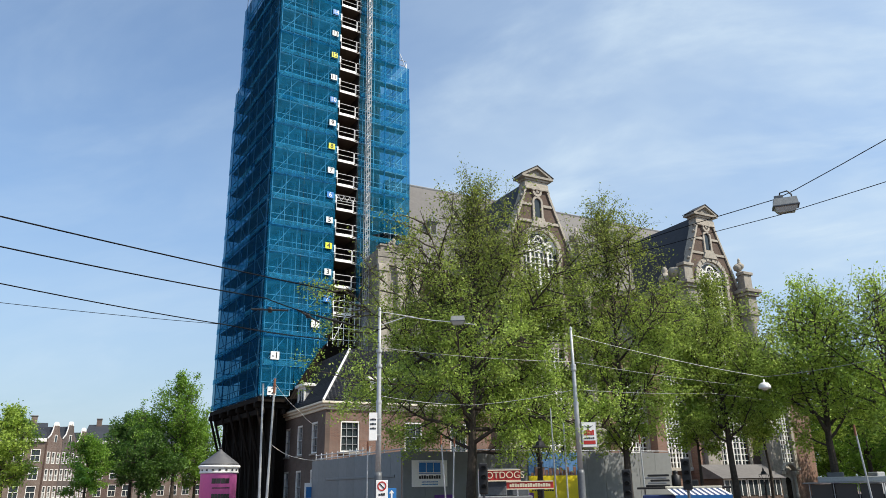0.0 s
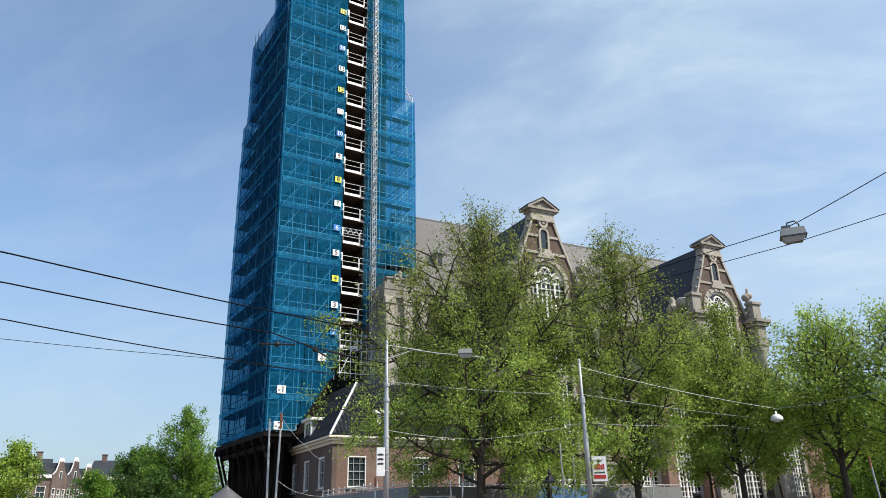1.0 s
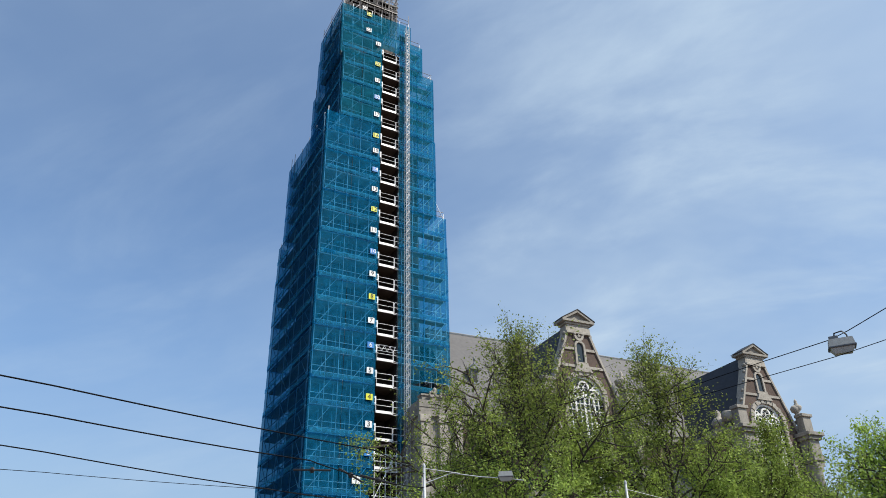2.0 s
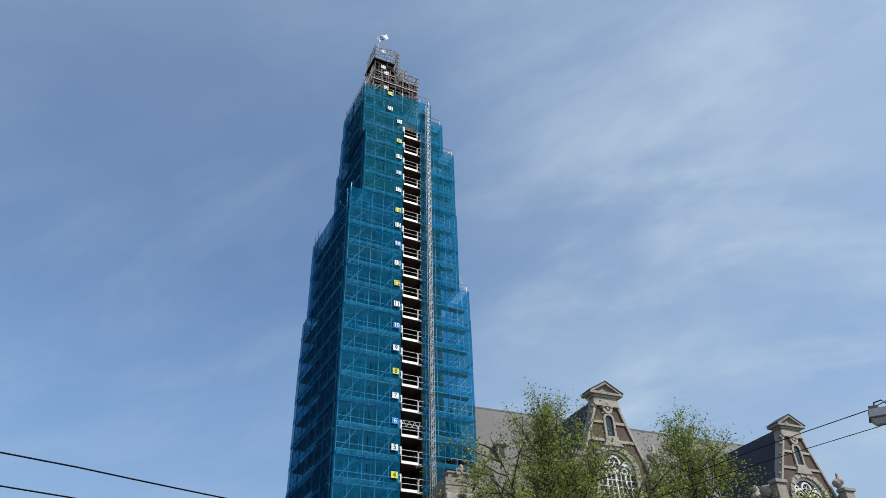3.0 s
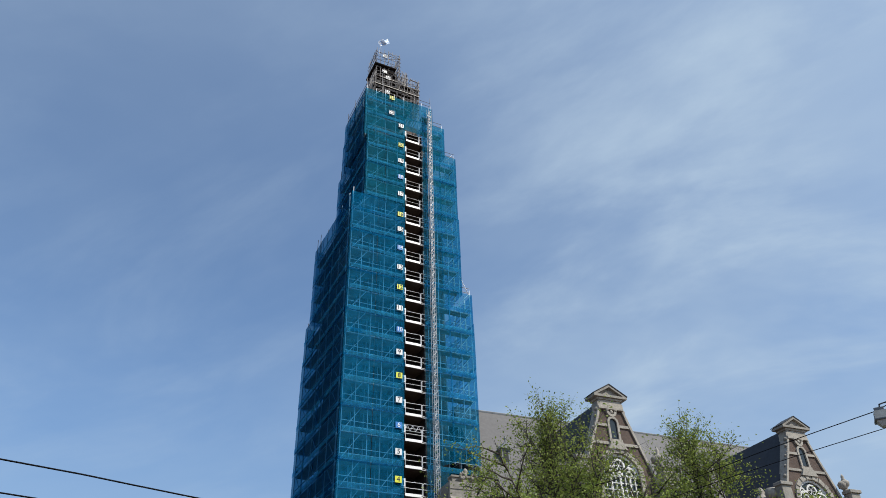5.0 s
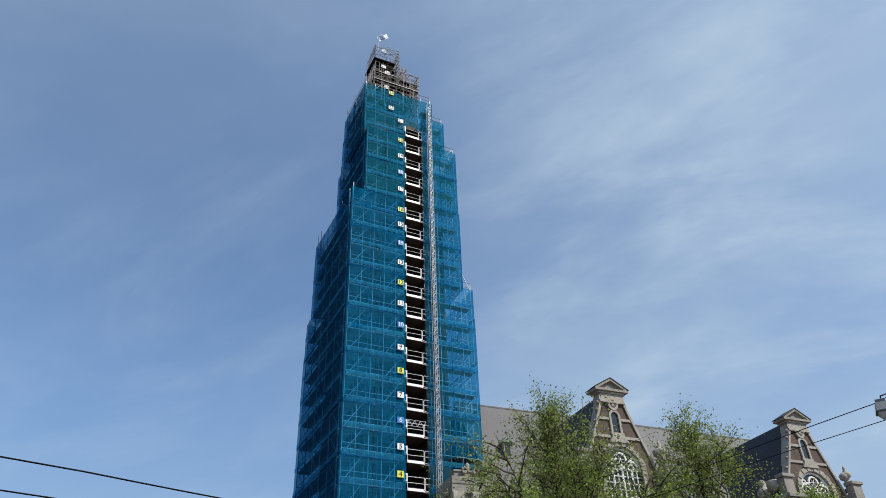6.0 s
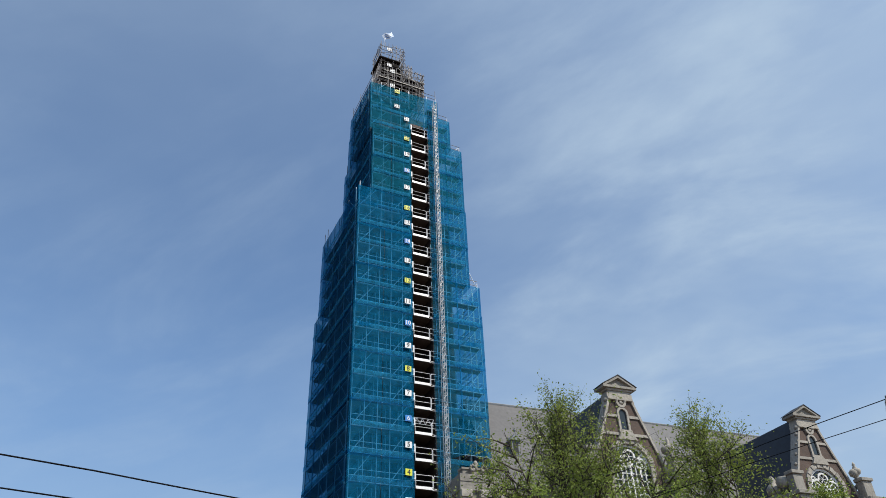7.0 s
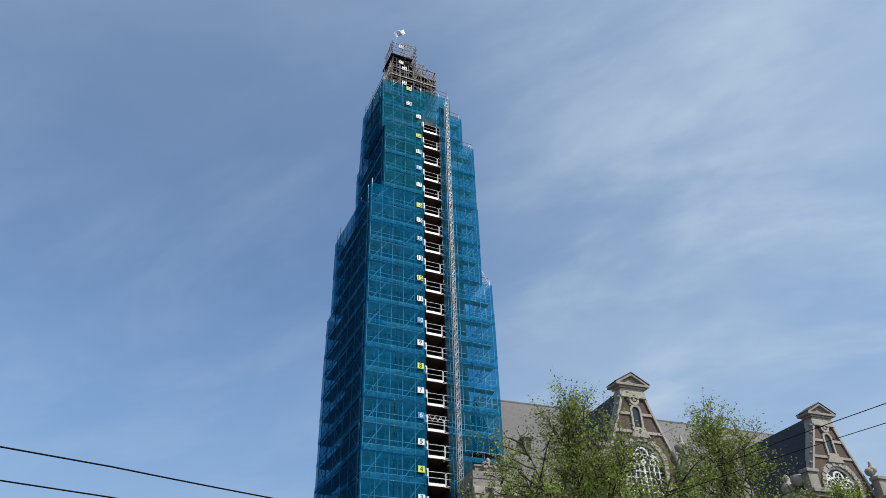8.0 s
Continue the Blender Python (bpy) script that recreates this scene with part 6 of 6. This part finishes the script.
# ---------------------------------------------------------------- advertising column
column = thing("advertising_column", "round advertising column with a pink poster and grey cone roof", "advertising column", tuple(polar(11.5, 40)))
part("drum", Shape().lathe([(0.88, 0.0), (0.88, 2.4), (0.9, 2.42)], n=40), PINK, column, "bright pink poster wrapped round the drum", True)
part("plinth", Shape().lathe([(1.0, 0), (1.0, 0.35), (0.92, 0.42)], n=40), POLE_DARK, column, smooth=True)
part("cornice", Shape().lathe([(0.9, 2.43), (0.96, 2.46), (0.93, 2.5), (0.93, 2.66), (1.0, 2.7), (1.02, 2.78), (0.97, 2.82)], n=40), PAINTED_STEEL, column, "white ring cornice", True)
for i in range(18):
    _a = radians(20 * i)
    part("vent", Shape().box(-0.05, -0.02, 2.55, 0.05, 0.02, 2.62), BLACK, column, at=(0.93 * math.cos(_a), 0.93 * math.sin(_a), 0), turn=20 * i + 90)
part("cone_roof", Shape().lathe([(0.97, 2.83), (0.9, 2.92), (0.1, 3.52), (0.07, 3.6)], n=40), paint("cone_grey", (0.10, 0.10, 0.105)), column, "grey sheet metal cone roof", True)
part("finial", Shape().lathe([(0.05, 3.58), (0.09, 3.65), (0.03, 3.72), (0.02, 3.85)], n=10), BLACK, column)
for _z, _n, _hh in ((1.95, 4, 0.24), (1.72, 6, 0.05), (1.25, 6, 0.22)):
    _s = Shape()
    for i in range(_n):
        _c = radians(-101.5 + 14 + (0.52 / max(_n, 1)) * 57.3 * (i - _n / 2) * 1.9)
        _w = 0.5 / _n * 0.8
        _d, _e = Vector((math.cos(_c), math.sin(_c), 0)), Vector((-math.sin(_c), math.cos(_c), 0))
        _s.add([_d * 0.895 - _e * _w + Vector((0, 0, _z)), _d * 0.895 + _e * _w + Vector((0, 0, _z)), _d * 0.895 + _e * _w + Vector((0, 0, _z + _hh)), _d * 0.895 - _e * _w + Vector((0, 0, _z + _hh)),
                _d * 0.86 - _e * _w + Vector((0, 0, _z)), _d * 0.86 + _e * _w + Vector((0, 0, _z)), _d * 0.86 + _e * _w + Vector((0, 0, _z + _hh)), _d * 0.86 - _e * _w + Vector((0, 0, _z + _hh))],
               [(0, 1, 2, 3), (7, 6, 5, 4), (0, 4, 5, 1), (1, 5, 6, 2), (2, 6, 7, 3), (3, 7, 4, 0)])
    part("poster_print", _s, INK, column)

# ---------------------------------------------------------------- food stands, lantern, traffic lights
def sign_board(name, at, turn, w, h, mat, words, size, ink, label):
    ob = thing(name, label, "sign", at, turn)
    part("board", Shape().block(-w / 2, -0.04, -h / 2, w / 2, 0.04, h / 2, 0.015), mat, ob)
    part("frame", Shape().box(-w / 2, -0.06, h / 2 - 0.04, w / 2, -0.041, h / 2).box(-w / 2, -0.06, -h / 2, w / 2, -0.041, -h / 2 + 0.04), ink, ob)
    if words:
        part("lettering", text_mesh(words, size, ink), ink, ob, at=(0.08, -0.055, 0))
    return ob


CREAM_INK = paint("cream_lettering", (0.7, 0.6, 0.42))
stand = thing("hotdog_stand", "red hot dog stand with a white counter", "food stand", tuple(polar(32.2, 29.5)), -32)
part("body", Shape().block(-0.95, 0.0, 0.25, 1.0, 1.6, 1.15, 0.03), RED, stand)
part("counter", Shape().block(-1.0, -0.2, 1.15, 1.05, 1.65, 1.24, 0.02), LEAD, stand, "dull steel counter")
part("canopy", Shape().block(-1.0, -0.1, 2.18, 0.55, 1.7, 2.24, 0.02), POLE_DARK, stand)
for _x in (-0.95, 0.5):
    for _y in (0.05, 1.5):
        part("post", Shape().tube((_x, _y, 0.0), (_x, _y, 2.2), 0.03), STEEL, stand)
part("back_panel", Shape().block(-0.95, 1.55, 1.24, 0.5, 1.6, 2.18, 0.01), POLE_DARK, stand)
part("equipment", Shape().block(-0.7, 0.4, 1.24, 0.1, 1.1, 1.6, 0.03).block(0.3, 0.4, 1.24, 0.95, 1.0, 1.5, 0.03), POLE_DARK, stand)
sign_board("hotdog_sign", tuple(polar(31.9, 28.7, 1.98)), -32, 1.55, 0.42, RED, "HOTDOGS", 0.34, CREAM_INK, "red sign board with cream letters on the stand")
_s = sign_board("menu_strip", tuple(polar(34.1, 28.6, 1.62)), -34, 1.72, 0.30, RED, "", 0.2, CREAM_INK, "red menu strip with small cream print")
bars(_s, -0.75, 0.75, -0.06, 0.12, 16, CREAM_INK, -0.05)

lantern = thing("street_lantern", "old black iron street lantern with a crown top", "street lamp", tuple(polar(35.0, 30)))
part("post", Shape().lathe([(0.16, 0), (0.16, 0.5), (0.09, 0.6), (0.06, 1.2), (0.05, 2.4), (0.09, 2.45), (0.05, 2.5)], n=10), BLACK, lantern, smooth=True)
part("crossbar", Shape().tube((-0.3, 0, 2.25), (0.3, 0, 2.25), 0.02), BLACK, lantern)
part("cage", Shape().line([(-0.12, -0.12, 2.5), (-0.28, -0.28, 3.0)], 0.018).line([(0.12, -0.12, 2.5), (0.28, -0.28, 3.0)], 0.018).line([(0.12, 0.12, 2.5), (0.28, 0.28, 3.0)], 0.018).line([(-0.12, 0.12, 2.5), (-0.28, 0.28, 3.0)], 0.018), BLACK, lantern)
part("roof", Shape().lathe([(0.33, 3.0), (0.33, 3.03), (0.2, 3.08), (0.15, 3.22), (0.06, 3.28), (0.08, 3.34), (0.02, 3.5)], n=8), BLACK, lantern)
lantern2 = copy_thing(lantern, pose(*polar(50.29, 40), 0, 0, 20) @ Matrix.Scale(0.64, 4))


def traffic_light(at, turn, h=2.6):
    ob = thing("traffic_light", "black traffic light on a slim pole", "traffic light", at, turn, "traffic lights")
    part("pole", Shape().tube((0, 0.14, 0), (0, 0.14, h), 0.05), POLE_DARK, ob)
    part("housing", Shape().block(-0.15, -0.12, h - 1.0, 0.15, 0.12, h, 0.03), BLACK, ob)
    for k in range(3):
        part("lens", Shape().lathe([(0.1, 0.0), (0.08, 0.02), (0.01, 0.03)], n=12), BLACK, ob, at=(0, -0.14, h - 0.2 - 0.3 * k))
        part("visor", Shape().arch(0, h - 0.18 - 0.3 * k, 0.1, 0.115, -0.3, -0.12, 10, 170, 6), BLACK, ob)
    return ob


traffic_light(tuple(polar(30.7, 26)), -30, 2.35)
traffic_light(tuple(polar(45.24, 27)), -45, 2.38)
traffic_light(tuple(polar(41.1, 27)), -45, 2.07)

# herring stall with striped awning, and market stalls
stall = thing("market_stall", "dark market stall with a navy and white striped awning", "market stall", (*polar(46.0, 32)[:2], -0.6), -45)
part("body", Shape().block(-2.2, 0.3, 0.6, 1.1, 2.2, 1.75, 0.03), NAVY, stall)
_stripe = 19
for i in range(_stripe):
    x0, x1 = -1.25 + 2.05 * i / _stripe, -1.25 + 2.05 * (i + 1) / _stripe
    f0, f1 = x0 + 0.33, x1 + 0.33
    part("awning_stripe", Shape().add([(f0, -1.0, 1.76), (f1, -1.0, 1.76), (x1, 0.3, 2.0), (x0, 0.3, 2.0), (f0, -1.0, 1.73), (f1, -1.0, 1.73), (x1, 0.3, 1.97), (x0, 0.3, 1.97)],
                                      [(0, 1, 2, 3), (7, 6, 5, 4), (0, 4, 5, 1), (1, 5, 6, 2), (2, 6, 7, 3), (3, 7, 4, 0)]), NUM_W if i % 2 == 0 else NAVY, stall)
part("valance", Shape().box(-0.92, -1.03, 1.35, 1.13, -1.005, 1.76), LOGO_BLUE, stall, "blue awning valance")
part("awning_box", Shape().block(-1.3, 0.22, 1.99, 0.85, 0.34, 2.08, 0.02), CREAM, stall, "cream awning box")
part("roof", Shape().block(-2.4, 0.35, 1.98, 1.2, 2.4, 2.06, 0.02), BLACK, stall)
for i in range(5):
    part("crate", Shape().block(-2.05 + 0.1 * (i % 3), 0.5, 2.07 + 0.1 * i, -1.1 - 0.12 * (i % 2), 1.2, 2.15 + 0.1 * i, 0.02), LEAD if i in (1, 3) else BLACK, stall, "folded stacked crates on the roof")
part("gas_tank", Shape().lathe([(0.16, 2.07), (0.18, 2.12), (0.18, 2.5), (0.08, 2.54), (0.1, 2.6), (0.1, 2.68), (0.02, 2.7)], -0.85, 1.0, 12), BLACK, stall, "black cylinder on the roof", True)
part("roof_fan", Shape().block(-0.35, 0.7, 2.07, 0.0, 1.1, 2.32, 0.03), BLACK, stall)
low = thing("church_annex", "low annex with a grey lean-to roof against the church", "annex")
part("wall", Shape().box(51.0, CY - 3.8, 0, 58.4, CY - 1.75, 1.9), BRICK_S, low)
part("roof", Shape().prism([(CY - 4.2, 1.9), (CY - 1.75, 3.1), (CY - 1.75, 1.9)], 50.8, 58.6, "X"), SLATE, low, "grey slate lean-to roof")
for i in range(5):
    _x = 51.3 + 1.42 * i
    _w = part("window", Shape().box(_x, CY - 3.84, 0.5, _x + 1.1, CY - 3.82, 1.75), GLASS, low)
    part("window_frame", Shape().box(_x - 0.08, CY - 3.88, 0.42, _x, CY - 3.801, 1.83).box(_x + 1.1, CY - 3.88, 0.42, _x + 1.18, CY - 3.801, 1.83).box(_x, CY - 3.88, 1.75, _x + 1.1, CY - 3.801, 1.83).box(_x + 0.51, CY - 3.88, 0.5, _x + 0.59, CY - 3.845, 1.75), WHITE, _w)
for _h, _d, _w in ((55.9, 38, 3.8), (62.6, 37, 4.0)):
    st = thing("market_stall", "low dark market stall with a flat grey roof", "market stall", tuple(polar(_h, _d)), -_h, "stalls beside the church")
    part("body", Shape().block(-_w / 2, 0, 0, _w / 2, 2.0, 1.0, 0.03), BLACK, st)
    part("roof", Shape().block(-_w / 2 - 0.25, -0.7, 1.47, _w / 2 + 0.25, 2.2, 1.52, 0.02), LEAD, st, "flat grey roof")
    for k in range(5):
        x = -_w / 2 + _w * k / 4
        part("post", Shape().tube((x, -0.5, 0), (x, -0.5, 1.47), 0.02), MAST_GREY, st)
    for k in range(4):
        x = -_w / 2 + _w * k / 4
        part("pane", Shape().box(x + 0.06, -0.42, 0.7, x + _w / 4 - 0.06, -0.40, 1.45), GLASS, st)
        part("ware", Shape().block(x + 0.1, 0.1, 1.0, x + _w / 4 - 0.15, 0.6, 1.15 + 0.07 * (k % 2), 0.03), NUM_W if k % 2 else LOGO_BLUE, st)
    part("roof_kerb", Shape().block(-1.6, 1.2, 1.525, 1.2, 1.35, 1.75, 0.02), MAST_GREY, st, "dull zinc roof kerb")
    part("roof_box", Shape().block(-1.2, 1.6, 1.525, -0.5, 2.1, 1.95, 0.03), POLE_DARK, st)
solid("cabinet", Shape().block(-0.3, -0.25, 0, 0.3, 0.25, 1.95, 0.03), GREY_PAINT, "plain grey street cabinet beside the stalls", "cabinet", at=polar(57.05, 42))

# ---------------------------------------------------------------- canal houses across the water
HOUSE_TONES = [brick_material("canal_brick_a", (0.15, 0.105, 0.08), (0.12, 0.085, 0.066), (0.25, 0.22, 0.19)), brick_material("canal_brick_b", (0.12, 0.072, 0.056), (0.095, 0.058, 0.046), (0.2, 0.18, 0.16)),
               brick_material("canal_brick_c", (0.08, 0.06, 0.055), (0.065, 0.05, 0.048), (0.12, 0.11, 0.1))]


def canal_house(at, turn, w, h, roof, mat, storeys, cols, gable, label, depth=11):
    ob = thing("canal_house", label, "house", at, turn, "canal houses")
    zs = [0.9 + (h - 1.2) * k / storeys for k in range(storeys)]
    hz = (h - 1.2) / storeys
    holes = [(-w / 2 + w * (i + 0.5) / cols - min(0.75, w / cols * 0.32), -w / 2 + w * (i + 0.5) / cols + min(0.75, w / cols * 0.32), z, z + hz * 0.68) for i in range(cols) for z in zs]
    wall_with_windows("wall", "X", 0.0, -w / 2, w / 2, h, holes, mat, ob, 0.3)
    part("side_wall", Shape().box(-w / 2, 0.301, 0, -w / 2 + 0.3, depth, h).box(w / 2 - 0.3, 0.301, 0, w / 2, depth, h).box(-w / 2 + 0.301, depth - 0.3, 0, w / 2 - 0.301, depth, h), mat, ob)
    for a, b, z, q in holes:
        win = part("window", Shape().box(a, 0.14, z, b, 0.16, q), GLASS, ob)
        part("window_frame", Shape().box(a, -0.03, z, a + 0.1, 0.13, q).box(b - 0.1, -0.03, z, b, 0.13, q).box(a + 0.1, -0.03, z, b - 0.1, 0.13, z + 0.1).box(a + 0.1, -0.03, q - 0.1, b - 0.1, 0.13, q)
             .box(a + 0.1, 0.02, (z + q) / 2 - 0.05, b - 0.1, 0.13, (z + q) / 2 + 0.05).box((a + b) / 2 - 0.03, 0.04, z + 0.1, (a + b) / 2 + 0.03, 0.13, (z + q) / 2 - 0.05), WHITE, win)
    if gable:
        r = roof
        out = [(-w / 2, h), (w / 2, h), (w / 2 - 0.1, h + 0.3 * r), (w * 0.30, h + 0.5 * r), (w * 0.2, h + 0.8 * r), (w * 0.17, h + r), (-w * 0.17, h + r), (-w * 0.2, h + 0.8 * r), (-w * 0.30, h + 0.5 * r), (-w / 2 + 0.1, h + 0.3 * r)]
        part("gable", Shape().prism(out, 0.002, 0.32), mat, ob)
        cap = Shape()
        for p, q in zip(out[1:], out[2:]):
            cap.tube((p[0], 0.14, p[1]), (q[0], 0.14, q[1]), 0.11)
        cap.arch(0, h + r, w * 0.04, w * 0.13, -0.05, 0.34, 0, 180, 10)
        part("gable_trim", cap, WHITE, ob, "white stone trim on the neck gable")
        wn_ = part("window", Shape().box(-0.4, -0.012, h + 0.15 * r, 0.4, 0.0, h + 0.5 * r), GLASS, ob)
        part("window_frame", Shape().box(-0.5, -0.03, h + 0.15 * r, -0.4, 0, h + 0.5 * r).box(0.4, -0.03, h + 0.15 * r, 0.5, 0, h + 0.5 * r).box(-0.5, -0.03, h + 0.5 * r, 0.5, 0, h + 0.5 * r + 0.1), WHITE, wn_)
        part("roof", Shape().prism([(-w / 2, h), (w / 2, h), (0, h + r * 0.95)], 0.33, depth), SLATE_DARK, ob)
    else:
        part("cornice", Shape().block(-w / 2 - 0.15, -0.35, h, w / 2 + 0.15, 0.3, h + 0.6, 0.04), WHITE, ob, "white painted cornice")
        part("roof", Shape().prism([(-0.2, h + 0.61), (depth * 0.45, h + 0.61 + roof), (depth, h + 0.61)], -w / 2, w / 2, "X"), SLATE_DARK, ob)
        for x in (-0.36 * w, 0.28 * w):
            stack = part("chimney", Shape().block(x, depth * 0.4, h + roof * 0.6, x + 1.0, depth * 0.4 + 0.8, h + roof + 1.7, 0.03), mat, ob, "brick chimney")
            part("chimney_cap", Shape().block(x - 0.1, depth * 0.4 - 0.1, h + roof + 1.7, x + 1.1, depth * 0.4 + 0.9, h + roof + 1.9, 0.03), LEAD, stack)
    return ob


canal_house((-6.05, 151.9, 0), 0, 13.0, 10.4, 3.2, HOUSE_TONES[0], 3, 5, False, "brown brick canal house with a white cornice", 15)
canal_house((2.0, 154.6, 0), 64, 5.6, 10.0, 3.4, HOUSE_TONES[1], 3, 3, True, "narrow brown canal house with a white neck gable", 15)
canal_house((4.5, 159.7, 0), 64, 5.6, 10.2, 3.7, HOUSE_TONES[2], 3, 3, True, "narrow dark canal house with a white neck gable", 15)
canal_house((7.0, 164.8, 0), 64, 5.6, 9.6, 3.6, HOUSE_TONES[1], 3, 3, True, "narrow brown canal house with a white neck gable", 15)
canal_house(tuple(polar(4.1, 174)), -12, 11.0, 11.4, 3.8, HOUSE_TONES[1], 3, 4, False, "dark brick canal house with tall chimneys", 15)
canal_house(tuple(polar(8.5, 182)), -12, 13.0, 10.8, 3.5, HOUSE_TONES[0], 3, 5, False, "brown brick canal house with a white cornice", 15)
canal_house(tuple(polar(-6.8, 146)), 10, 13.0, 11.0, 3.5, HOUSE_TONES[1], 3, 5, False, "brown brick canal house with a white cornice", 15)
